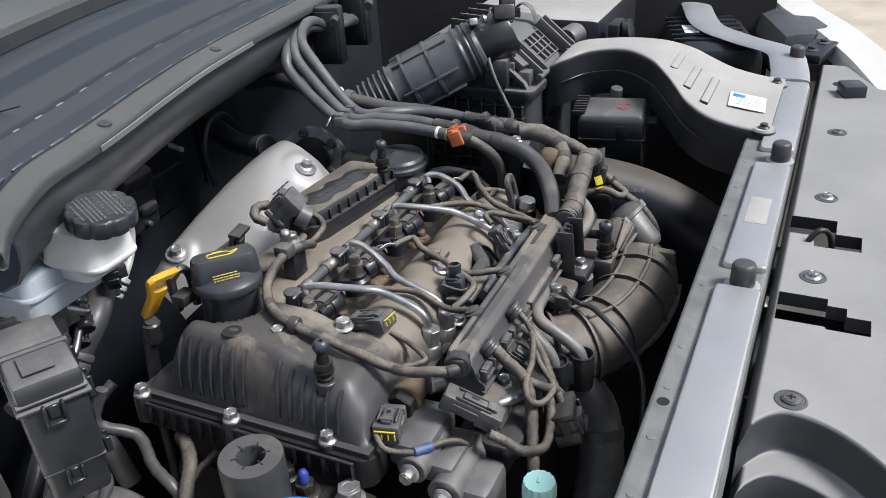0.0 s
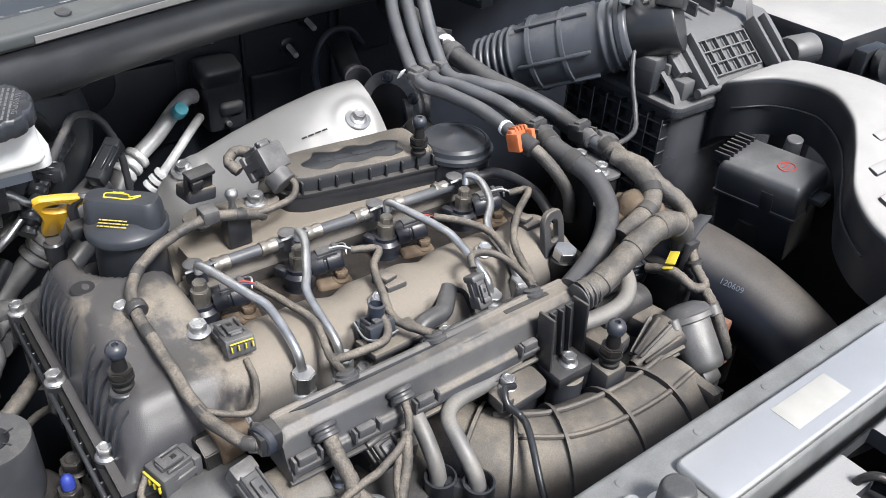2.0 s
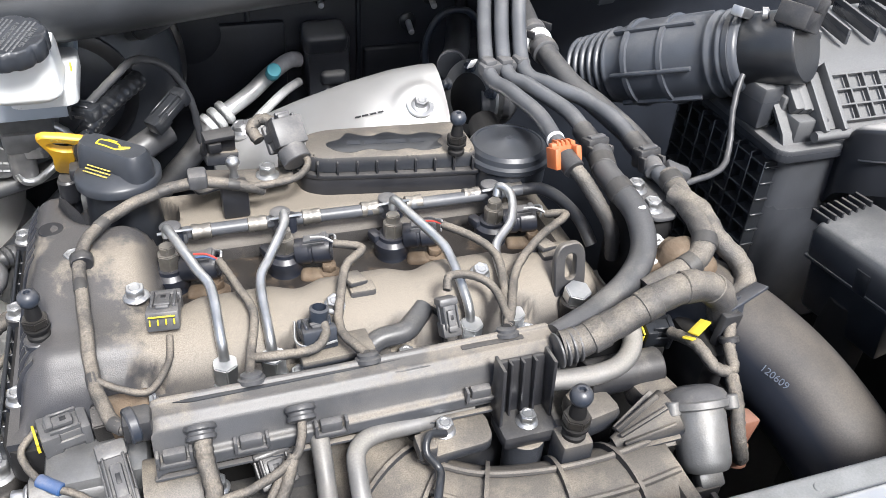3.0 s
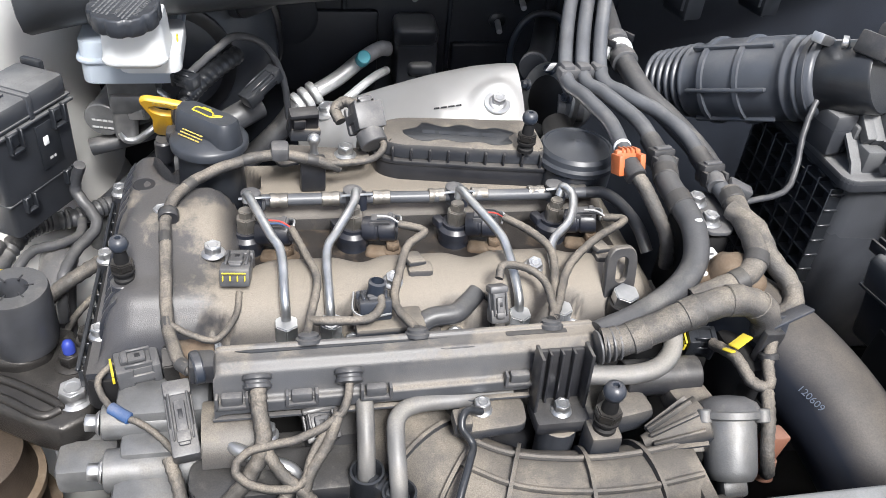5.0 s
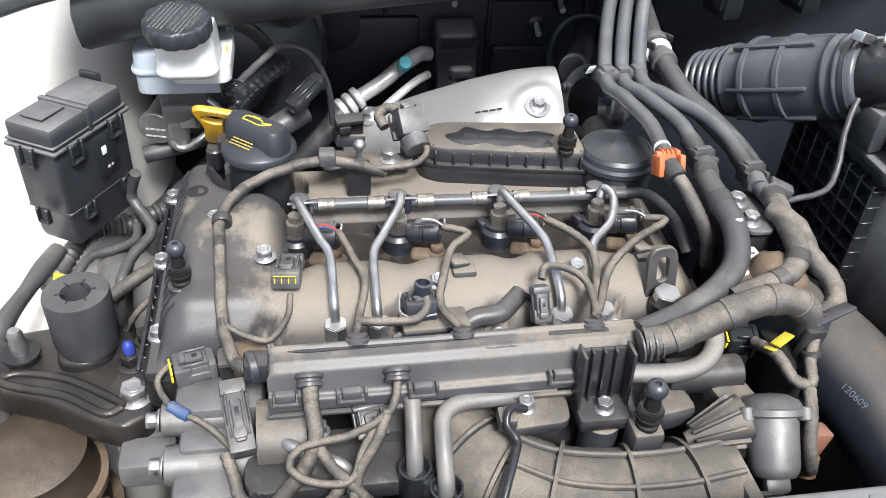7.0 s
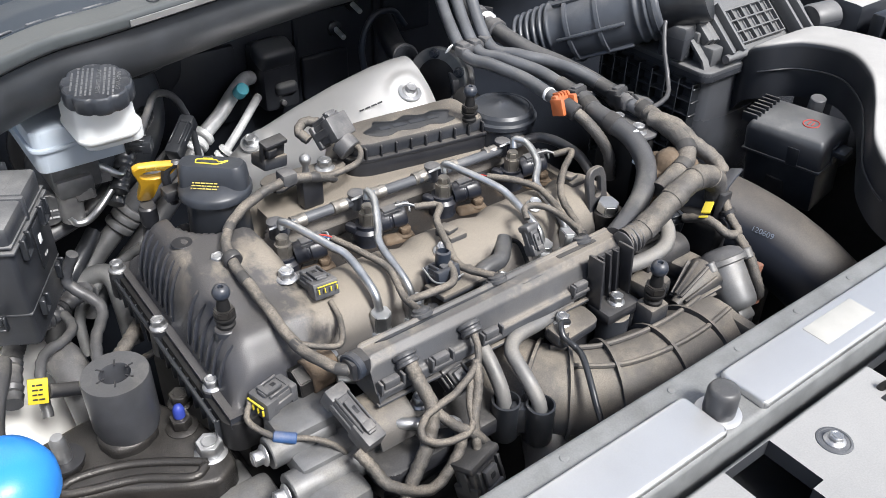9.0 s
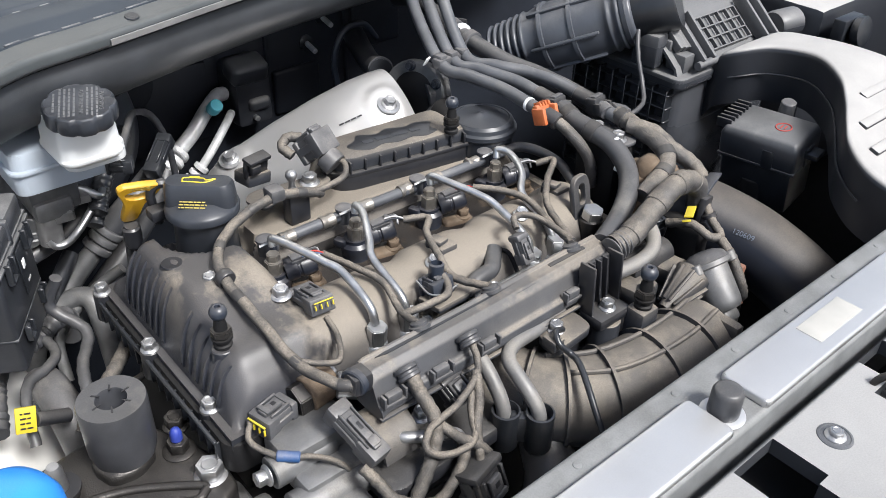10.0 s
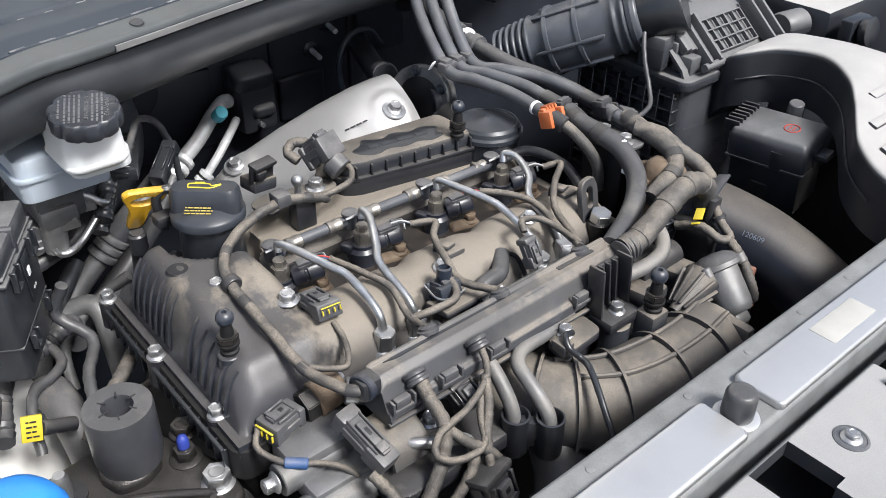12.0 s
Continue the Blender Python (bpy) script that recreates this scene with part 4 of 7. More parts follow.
part("step_tank", prism(round_rect(-0.230, 0.120, -0.180, 0.200, 0.010), 1.0000, 1.0160, 0.002), MILKY, res)
part("level_mark", box((-0.1838, 0.150, 1.0185), (0.0012, 0.003, 0.008), 0.0004), TAG, res, "yellow level mark")
CAPUP = Vector((-0.03, -0.16, 1)).normalized()
wave = lambda a, h: 0.985 - 0.075 * max(0.0, math.cos(10 * a)) ** 2.5
cap = part("cap", lathe([(0.0262, 0.001), (0.0276, 0.003), (0.0278, 0.012), (0.0268, 0.0148), (0.0254, 0.0156), (0.0248, 0.0152), (0.002, 0.0154)], (CAPX, CAPY, 1.0525), CAPUP, 72, wave=wave), CAPBLACK, res, "black screw cap with raised warning text")
TEXT = Matrix.Translation(Vector((CAPX, CAPY, 1.0525)) + CAPUP * 0.0156) @ Vector((0, 0, 1)).rotation_difference(CAPUP).to_matrix().to_4x4() @ Matrix.Rotation(radians(247), 4, "Z")
writing("WARNING", 0.0052, TEXT @ Matrix.Translation((0, 0.0160, 0)), EMBOSS, cap, "raised_heading")
bars(TEXT @ Matrix.Translation((0, 0.0095, 0)), 3, 0.039, 0.0034, 0.0015, EMBOSS, cap, "raised_text", 2)
writing("AVERTISSEMENT", 0.0046, TEXT @ Matrix.Translation((0, 0.0015, 0)), EMBOSS, cap, "raised_heading")
bars(TEXT @ Matrix.Translation((0, -0.0085, 0)), 4, 0.038, 0.0034, 0.0015, EMBOSS, cap, "raised_text", 6)
bars(TEXT @ Matrix.Translation((0, -0.0180, 0)), 1, 0.026, 0.0034, 0.0015, EMBOSS, cap, "raised_text", 9)
mc = thing("master_cylinder", (-0.225, 0.14, 0.92), "bare cast aluminium brake master cylinder", "brake cylinder")
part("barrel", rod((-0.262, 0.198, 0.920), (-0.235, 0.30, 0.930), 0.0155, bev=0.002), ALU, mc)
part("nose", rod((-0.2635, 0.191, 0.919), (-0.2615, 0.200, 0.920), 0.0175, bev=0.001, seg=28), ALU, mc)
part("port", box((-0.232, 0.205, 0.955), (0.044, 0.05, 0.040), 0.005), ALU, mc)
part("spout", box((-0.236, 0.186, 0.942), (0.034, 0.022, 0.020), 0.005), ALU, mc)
part("fitting", hexnut((-0.215, 0.190, 0.940), (1, -0.3, 0.1), 0.014, 0.014), STEEL, mc)
bars(pose(-0.2637, 0.1905, 0.919, 84, 0, -15), 3, 0.020, 0.007, 0.0018, PALE, mc)
boost = thing("brake_booster", (-0.20, 0.36, 0.86), "black pressed steel brake booster drum", "brake booster")
part("drum", lathe([(0.04, 0), (0.055, 0.008), (0.09, 0.03), (0.105, 0.045), (0.108, 0.055), (0.108, 0.07), (0.112, 0.074), (0.112, 0.08), (0.105, 0.085), (0.10, 0.15)], (-0.205, 0.27, 0.935), (0, 1, 0), 48), DUCT, boost)
part("rim_clamp", lathe([(0.110, 0.068), (0.1135, 0.070), (0.1135, 0.082), (0.110, 0.084)], (-0.205, 0.27, 0.935), (0, 1, 0), 48), PLASTIC, boost)
part("front_ring", lathe([(0.060, 0.006), (0.064, 0.008), (0.064, 0.014), (0.060, 0.016)], (-0.205, 0.27, 0.935), (0, 1, 0), 40), PLASTIC, boost)
part("check_valve", rod((-0.14, 0.30, 0.985), (-0.13, 0.275, 0.995), 0.009), PLASTIC, boost)
part("vacuum_pipe", tube([(-0.13, 0.275, 0.995), (-0.11, 0.26, 1.01), (-0.06, 0.28, 1.03), (0.02, 0.33, 1.04), (0.1, 0.36, 1.03)], 0.009, 12), RUBBER, boost)

# fuse box at the near wing
fb = thing("fuse_box", (-0.305, 0.12, 0.86), "dusty black fuse box with a stepped lid and clips", "fuse box")
TURN_FB = pose(-0.3135, 0.0945, 0.0, 0, 0, 60)
FW, FD = 0.046, 0.086


def fb_box(c, s, bev=0.003, name="lid", mat=RELAY, rot=(0, 0, 0), label=""):
    bm = box(c, s, bev, rot)
    bm.transform(TURN_FB)
    return part(name, bm, mat, fb, label)


fb_box((-0.021, 0, 0.989), (FD * 0.5, FW, 0.021), 0.004)
fb_box((0.0225, 0, 0.991), (FD * 0.47, FW, 0.022), 0.004, "lid_half")
fb_box((0.0, 0, 0.990), (0.005, FW + 0.003, 0.0215), 0.0012, "lid_strap")
fb_box((0.0, 0, 0.9785), (FD + 0.005, FW + 0.005, 0.003), 0.0012, "lid_rim")
fb_box((0.0, 0, 0.9835), (FD + 0.0025, FW + 0.0025, 0.002), 0.0008, "lid_rim")
for u in (-0.021, 0.0225):
    fb_box((u, 0.002, 1.0015), (0.026, 0.022, 0.0016), 0.0007, "lid_pad")
bm = loft([[(x, y, z) for x, y in round_rect(-FD * k / 2, -FW * k / 2, FD * k / 2, FW * k / 2, 0.004, 3)] for k, z in ((0.86, 0.886), (0.90, 0.892), (0.92, 0.918), (0.97, 0.921), (0.98, 0.9775))], True)
bm.transform(TURN_FB)
part("body", bm, RELAY, fb)
fb_box((0, 0, 0.9185), (FD * 0.955, FW * 0.96, 0.0022), 0.0008, "body_rim")
for u, v, r in ((-0.0445, 0.002, 90), (-0.024, -0.0245, 0), (0.024, -0.0245, 0)):
    for z, w, h in ((0.972, 0.015, 0.018), (0.916, 0.012, 0.014)):
        bm = bmesh.new()
        for k in (-1, 1):
            box((k * w * 0.42, -0.002, 0), (0.0022, 0.005, h), 0.0007, bm=bm, seg=1)
        box((0, -0.002, -h * 0.42), (w, 0.005, 0.0024), 0.0007, bm=bm, seg=1)
        box((0, -0.0005, h * 0.1), (w * 0.55, 0.0035, h * 0.6), 0.0009, bm=bm, seg=1)
        bm.transform(TURN_FB @ pose(u, v, z, 0, 0, -r if u < -0.04 else 0))
        part("clip", bm, CLEAN, fb)
fb_box((0.012, -0.0235, 0.952), (0.024, 0.0012, 0.040), 0.0008, "plate", CLEAN)
fb_box((0.008, -0.0244, 0.957), (0.0055, 0.0012, 0.0075), 0.0005, "rivet", WHITE, (0, 0, 0), "white plastic rivet")
bars(TURN_FB @ pose(0.012, -0.0242, 0.940, 90, 0, 0), 1, 0.007, 0.004, 0.0022, PALE, fb)
fb_box((0.045, 0.010, 1.000), (0.006, 0.020, 0.012), 0.002, "hinge", CLEAN)
fb_box((0.046, 0.0, 0.966), (0.008, 0.016, 0.020), 0.002, "hinge_lug", CLEAN)

# engine mount: cast arm with rubber damper
mount = thing("engine_mount", (-0.30, -0.09, 0.83), "dusty cast iron engine mount arm with a rubber damper", "engine mount")
arm_out = [(-0.238, -0.135), (-0.236, -0.108), (-0.248, -0.072), (-0.262, -0.045), (-0.30, -0.03), (-0.345, -0.038), (-0.372, -0.06), (-0.375, -0.085), (-0.35, -0.10), (-0.315, -0.112), (-0.275, -0.137), (-0.255, -0.146)]
part("arm", prism(arm_out, 0.845, 0.872, 0.005, seg=3), IRON, mount)
rib = [(-0.258, -0.128), (-0.262, -0.121), (-0.30, -0.096), (-0.335, -0.086), (-0.348, -0.092), (-0.335, -0.100), (-0.30, -0.112), (-0.27, -0.132)]
part("arm_rib", tube([(x, y, 0.8725) for x, y in rib + rib[:1]], 0.0034, 10, 5), IRON, mount, "raised cast rim")
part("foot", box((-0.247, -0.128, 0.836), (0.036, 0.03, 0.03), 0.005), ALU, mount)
DX, DY = -0.289, -0.066
part("damper", lathe([(0.0215, 0.880), (0.0236, 0.888), (0.0236, 0.929), (0.0230, 0.931), (0.0108, 0.931), (0.0102, 0.929), (0.0102, 0.895), (0.001, 0.894)], (DX, DY, 0), (0, 0, 1), 40), RUBBER, mount, "rubber damper ring")
part("arm_boss", prism([(-0.270, -0.054), (-0.272, -0.080), (-0.289, -0.090), (-0.308, -0.086), (-0.314, -0.066), (-0.305, -0.048), (-0.286, -0.043)], 0.860, 0.8815, 0.006, seg=3), IRON, mount)
for k in range(6):
    a = radians(60 * k + 12)
    part("slit", box((DX + 0.0112 * math.cos(a), DY + 0.0112 * math.sin(a), 0.9311), (0.0060, 0.0012, 0.0006), 0, (0, 0, math.degrees(a))), INK, mount)
part("bolt", hexhead((-0.250, -0.118, 0.8715), (0, 0, 1), 0.017, 0.010, 0.012), STEEL, mount, "large flange bolt")
part("bolt", hexhead((-0.248, -0.060, 0.873), (0, 0, 1), 0.014, 0.008, 0.010), IRON, mount, "dark flange bolt")
bm = lathe([(0.0062, 0), (0.0062, 0.010), (0.0055, 0.012), (0.0058, 0.018), (0.004, 0.022)], (-0.337, -0.071, 0.880), (0, 0, 1), 20)
part("stud", bm, STEEL, mount)
part("washer", lathe([(0.014, 0), (0.014, 0.002), (0.007, 0.0025)], (-0.337, -0.071, 0.8785)), INK, mount)
part("stud_seat", rod((-0.337, -0.071, 0.868), (-0.337, -0.071, 0.880), 0.012), IRON, mount)
part("nut", hexhead((-0.257, -0.083, 0.872), (0, 0, 1), 0.014, 0.009, 0.012), IRON, mount, "dark flange nut")
part("nut_tip", lathe([(0.0044, 0), (0.0044, 0.006), (0.0032, 0.0095), (0.001, 0.011)], (-0.257, -0.083, 0.884), (0, 0, 1), 18), BLUENUT, mount, "blue painted stud end")
low = thing("mount_bush", (-0.33, -0.12, 0.70), "grimy round lower mount housing on the body", "engine mount")
part("housing", lathe([(0.045, 0.72), (0.05, 0.725), (0.05, 0.80), (0.044, 0.81), (0.044, 0.83), (0.03, 0.838)], (-0.335, -0.125, 0), (0, 0, 1), 36), RUSTIRON, low)
part("collar_ring", lathe([(0.050, 0.792), (0.054, 0.794), (0.054, 0.800), (0.050, 0.802)], (-0.335, -0.125, 0), (0, 0, 1), 36), RUST, low, "brown oxidised ring")
part("ear", box((-0.290, -0.165, 0.785), (0.05, 0.03, 0.02), 0.006, (0, 0, 40)), RUSTIRON, low)
part("ear_bolt", hexhead((-0.282, -0.172, 0.795), (0, 0, 1), 0.014, 0.008, 0.010), STEEL, low)
part("skirt", lathe([(0.052, 0.735), (0.058, 0.74), (0.058, 0.755), (0.052, 0.76)], (-0.335, -0.125, 0), (0, 0, 1), 36), RUST, low)

# washer filler with blue cap in the near corner
fill = thing("washer_filler", (-0.377, -0.163, 0.90), "white filler neck with a bright blue domed cap", "filler cap")
part("neck", lathe([(0.022, 0.88), (0.022, 0.965), (0.024, 0.968)], (-0.377, -0.163, 0), (0, 0, 1), 32), MILKY, fill)
part("cap", lathe([(0.0295, 0.962), (0.0300, 0.968), (0.0295, 0.976), (0.026, 0.984), (0.018, 0.991), (0.009, 0.9935), (0.002, 0.994)], (-0.377, -0.163, 0), (0, 0, 1), 40, wave=lambda a, h: 1 + 0.012 * math.cos(6 * a)), BLUE, fill)
cool = thing("coolant_filler", (-0.20, -0.245, 0.86), "white coolant neck with a pale aqua ribbed cap", "filler cap")
part("neck", lathe([(0.010, 0.80), (0.010, 0.868), (0.012, 0.872)], (-0.197, -0.250, 0), (0, 0, 1), 24), MILKY, cool)
part("cap", lathe([(0.0125, 0.872), (0.0125, 0.884), (0.0115, 0.888), (0.004, 0.8885)], (-0.197, -0.250, 0), (0, 0, 1), 48, wave=lambda a, h: 1 + 0.04 * math.cos(16 * a)), AQUA, cool)
part("tab", box((-0.197, -0.250, 0.8893), (0.006, 0.0025, 0.0015), 0.0004), AQUA, cool)


# ---- on the engine ----
filler = thing("oil_filler", (-0.157, 0.043, 0.91), "black oil filler neck with a grip cap and faded print", "oil cap")
OX, OY = -0.157, 0.043
part("neck", lathe([(0.029, 0.905), (0.0265, 0.930), (0.0245, 0.976), (0.0235, 0.979)], (OX, OY, 0), (0, 0, 1), 40), CLEAN, filler)
cap = part("cap", lathe([(0.0265, 0.9770), (0.0298, 0.9778), (0.0300, 0.9830), (0.0285, 0.9850), (0.022, 0.988), (0.018, 0.990), (0.002, 0.991)], (OX, OY, 0), (0, 0, 1), 48), CAPBLACK, filler)
GRIP = pose(OX, OY, 0.0, 0, 0, -41)
bm = loft([[(x * s, y * s2, z) for x, y in round_rect(-0.0285, -0.0115, 0.0285, 0.0115, 0.009, 4)] for s, s2, z in ((1.0, 1.15, 0.983), (0.99, 1.05, 0.993), (0.96, 0.95, 1.002), (0.90, 0.80, 1.005))], True)
bm.transform(GRIP)
part("grip", bm, CAPBLACK, cap)
icon = tube([(-0.012, -0.003, 0), (-0.004, -0.003, 0), (0.006, -0.0035, 0), (0.013, 0.002, 0)], 0.0006, 6, 3)
tube([(-0.012, -0.003, 0), (-0.012, 0.003, 0), (0.003, 0.003, 0), (0.006, 0.0, 0), (0.013, 0.003, 0)], 0.0006, 6, 3, bm=icon)
tube([(-0.004, 0.003, 0), (-0.004, 0.005, 0), (-0.008, 0.005, 0), (0.0, 0.005, 0)], 0.0006, 6, 3, bm=icon)
icon.transform(GRIP @ Matrix.Translation((0, 0, 1.0052)))
part("oil_can_mark", icon, TAG, cap)
bars(GRIP @ pose(-0.002, -0.0165, 0.9920, 24, 0, 0), 3, 0.022, 0.0027, 0.0011, YINK, cap)

dip = thing("dipstick", (-0.199, 0.09, 0.92), "yellow plastic dipstick handle in a black tube", "dipstick")
UP = Vector((0.007, -0.024, 0.041)).normalized()
ACROSS = Vector((1, -0.15, 0))
ACROSS = (ACROSS - UP * ACROSS.dot(UP)).normalized()
DIP = Matrix.Translation((-0.1935, 0.0815, 0.989)) @ Matrix((ACROSS, UP, ACROSS.cross(UP))).transposed().to_4x4()
grip = [(-0.0178, 0.004), (-0.0182, 0.009), (-0.0145, 0.0120), (0.0, 0.0128), (0.0145, 0.0120), (0.0182, 0.009), (0.0178, 0.004), (0.0105, -0.0100), (0.0078, -0.018), (0.0072, -0.036), (0.004, -0.040), (-0.004, -0.040), (-0.0072, -0.036), (-0.0078, -0.018), (-0.0105, -0.0100)]
hole = [(0.0108 * math.cos(radians(a)), 0.0008 + (0.0052 if a < 180 else 0.0072) * math.sin(radians(a))) for a in range(0, 360, 20)]
bm = holed_plate(grip, hole, 0.0058, 72, 0.0012)
bm.transform(DIP)
part("handle", bm, YELLOW, dip)
writing("ENGINE", 0.0048, DIP @ pose(0, 0.0098, 0.0030, 0, 0, 180), YINK, dip, "raised_letters")
part("tube", tube([(-0.199, 0.098, 0.952), (-0.199, 0.105, 0.93), (-0.202, 0.11, 0.86), (-0.205, 0.11, 0.75)], 0.006, 10), PLASTIC, dip)
part("plug", lathe([(0.006, 0.93), (0.0078, 0.935), (0.0078, 0.948), (0.006, 0.950)], (-0.199, 0.099, 0)), PLASTIC, dip)
bracket = thing("cover_bracket", (-0.182, 0.079, 0.95), "small black plastic bracket with a hole on the cover", "bracket")
bm = box((-0.183, 0.070, 0.972), (0.018, 0.014, 0.010), 0.002)
part("block", bm, PLASTIC, bracket)
part("loop", tube([(-0.180, 0.082, 0.955), (-0.184, 0.080, 0.985), (-0.176, 0.076, 0.994), (-0.168, 0.074, 0.985), (-0.166, 0.074, 0.955)], 0.004, 8), PLASTIC, bracket)

# oil separator
sep = thing("oil_separator", (0.045, 0.055, 0.945), "black plastic oil separator with wiped dust on its lid", "oil separator")
out = [(0.115, 0.022), (0.118, 0.035), (0.118, 0.082), (0.0, 0.092), (-0.018, 0.086), (-0.0265, 0.068), (-0.024, 0.050), (-0.010, 0.0405), (0.06, 0.029)]
inn = [(0.45 * 0.1 + (x - 0.045) * 0.965, 0.057 + (y - 0.057) * 0.90) for x, y in out]


def smooth_loop(pts, n=4):
    p = [Vector((x, y)) for x, y in pts]
    o = []
    for a, b, c in zip(p[-1:] + p[:-1], p, p[1:] + p[:1]):
        k = min(0.008, 0.45 * (a - b).length, 0.45 * (c - b).length)
        s, e = b + (a - b).normalized() * k, b + (c - b).normalized() * k
        o += [tuple((1 - t) ** 2 * s + 2 * t * (1 - t) * b + t * t * e) for t in [i / n for i in range(n + 1)]]
    return o


part("base", prism(smooth_loop(out), 0.940, 0.9575, 0.0015), PLASTIC, sep)
part("rim", prism(smooth_loop([(0.045 + (x - 0.045) * 1.03, 0.057 + (y - 0.057) * 1.06) for x, y in out]), 0.957, 0.961, 0.001), PLASTIC, sep)
part("lid", prism(smooth_loop(inn), 0.9605, 0.9755, 0.003), COVER, sep)
for k in range(9):
    u = k / 8
    a = Vector((-0.012, 0.042)).lerp(Vector((0.110, 0.0235)), u)
    part("rib", box((a.x, a.y + 0.001, 0.966), (0.002, 0.006, 0.012), 0.0005, (0, 0, -8), 1), PLASTIC, sep)
wipe = smooth_loop([(0.004, 0.050), (0.016, 0.044), (0.030, 0.049), (0.044, 0.041), (0.062, 0.043), (0.072, 0.035), (0.090, 0.038), (0.086, 0.049), (0.096, 0.056), (0.080, 0.066), (0.066, 0.062), (0.050, 0.073), (0.036, 0.066), (0.018, 0.078), (0.012, 0.068), (-0.004, 0.064)])
part("wiped_patch", prism(wipe, 0.9752, 0.9758, 0.0001), CLEAN, sep, "patch wiped clean of dust")
bars(pose(0.046, 0.056, 0.9760, 0, 0, 172), 1, 0.062, 0.012, 0.006, CAPBLACK, sep, "smudged_writing", 3)

vac = thing("vacuum_pump", (0.143, 0.036, 0.93), "round dusty black vacuum pump lid", "vacuum pump")
part("lid", lathe([(0.030, 0.940), (0.032, 0.942), (0.033, 0.960), (0.0355, 0.962), (0.0355, 0.966), (0.033, 0.968), (0.032, 0.972), (0.0295, 0.975), (0.028, 0.975), (0.0275, 0.9738), (0.012, 0.9752), (0.006, 0.977), (0.003, 0.9785), (0.001, 0.9785)], (0.145, 0.036, 0), (0, 0, 1), 48), CAPBLACK, vac, smooth=22)
part("neck", rod((0.146, 0.068, 0.950), (0.150, 0.105, 0.955), 0.014), DARK, vac)

# ball studs that hold the missing engine cover
STUDS = [((0.096, 0.027, 0.9755), 1.0), ((-0.211, -0.083, 0.947), 1.0), ((0.0915, -0.221, 0.917), 1.12)]
for (x, y, z), s in STUDS:
    ob = thing("ball_stud", (x, y, z), "dark steel ball stud with a hexagon collar", "stud", "ball studs")
    shank = ((0.0065, 0), (0.0068, 0.001), (0.0068, 0.003), (0.0055, 0.004), (0.0055, 0.0075), (0.0078, 0.008), (0.0078, 0.0095), (0.0048, 0.010), (0.0048, 0.019), (0.0040, 0.024), (0.0036, 0.0265))
    ball = ((0.0036, 0.0255), (0.0056, 0.0272), (0.0065, 0.0302), (0.0062, 0.0325), (0.0050, 0.0348), (0.0030, 0.0358), (0.0020, 0.0355), (0.0016, 0.0335), (0.0005, 0.0335))
    part("shank", lathe([(r * s, h * s) for r, h in shank], (x, y, z)), DARK, ob)
    part("collar", hexnut((x, y, z + 0.0105 * s), (0, 0, 1), 0.0140 * s, 0.0058 * s), IRON, ob, "dusty hexagon collar")
    part("ball", lathe([(r * s, h * s) for r, h in ball], (x, y, z), seg=24), NAVY, ob)
part("stud_boss", rod((-0.212, -0.084, 0.905), (-0.212, -0.084, 0.9475), 0.0105, 0.0085), COVERDARK, head)

# injectors, their pipes and the return line
FEET = ((-0.105, -0.120), (-0.075, -0.121), (0.058, -0.124), (0.090, -0.121))
BENDS = ([(-0.1295, -0.0165, 0.962), (-0.1290, -0.016, 0.9685), (-0.1240, -0.032, 0.9695), (-0.113, -0.064, 0.966), (-0.1065, -0.080, 0.962), (-0.1055, -0.112, 0.950), (-0.105, -0.120, 0.935)],
         [(-0.0495, -0.0175, 0.962), (-0.0485, -0.017, 0.9690), (-0.0515, -0.032, 0.969), (-0.066, -0.060, 0.964), (-0.0745, -0.076, 0.958), (-0.0755, -0.112, 0.945), (-0.075, -0.121, 0.932)],
         [(0.0315, -0.020, 0.962), (0.0325, -0.0195, 0.9700), (0.0375, -0.036, 0.970), (0.050, -0.064, 0.965), (0.0555, -0.080, 0.960), (0.0575, -0.115, 0.946), (0.058, -0.124, 0.932)],
         [(0.1150, -0.018, 0.960), (0.1175, -0.0165, 0.9675), (0.1215, -0.030, 0.967), (0.112, -0.055, 0.962), (0.0925, -0.076, 0.956), (0.0890, -0.108, 0.945), (0.090, -0.121, 0.930)])
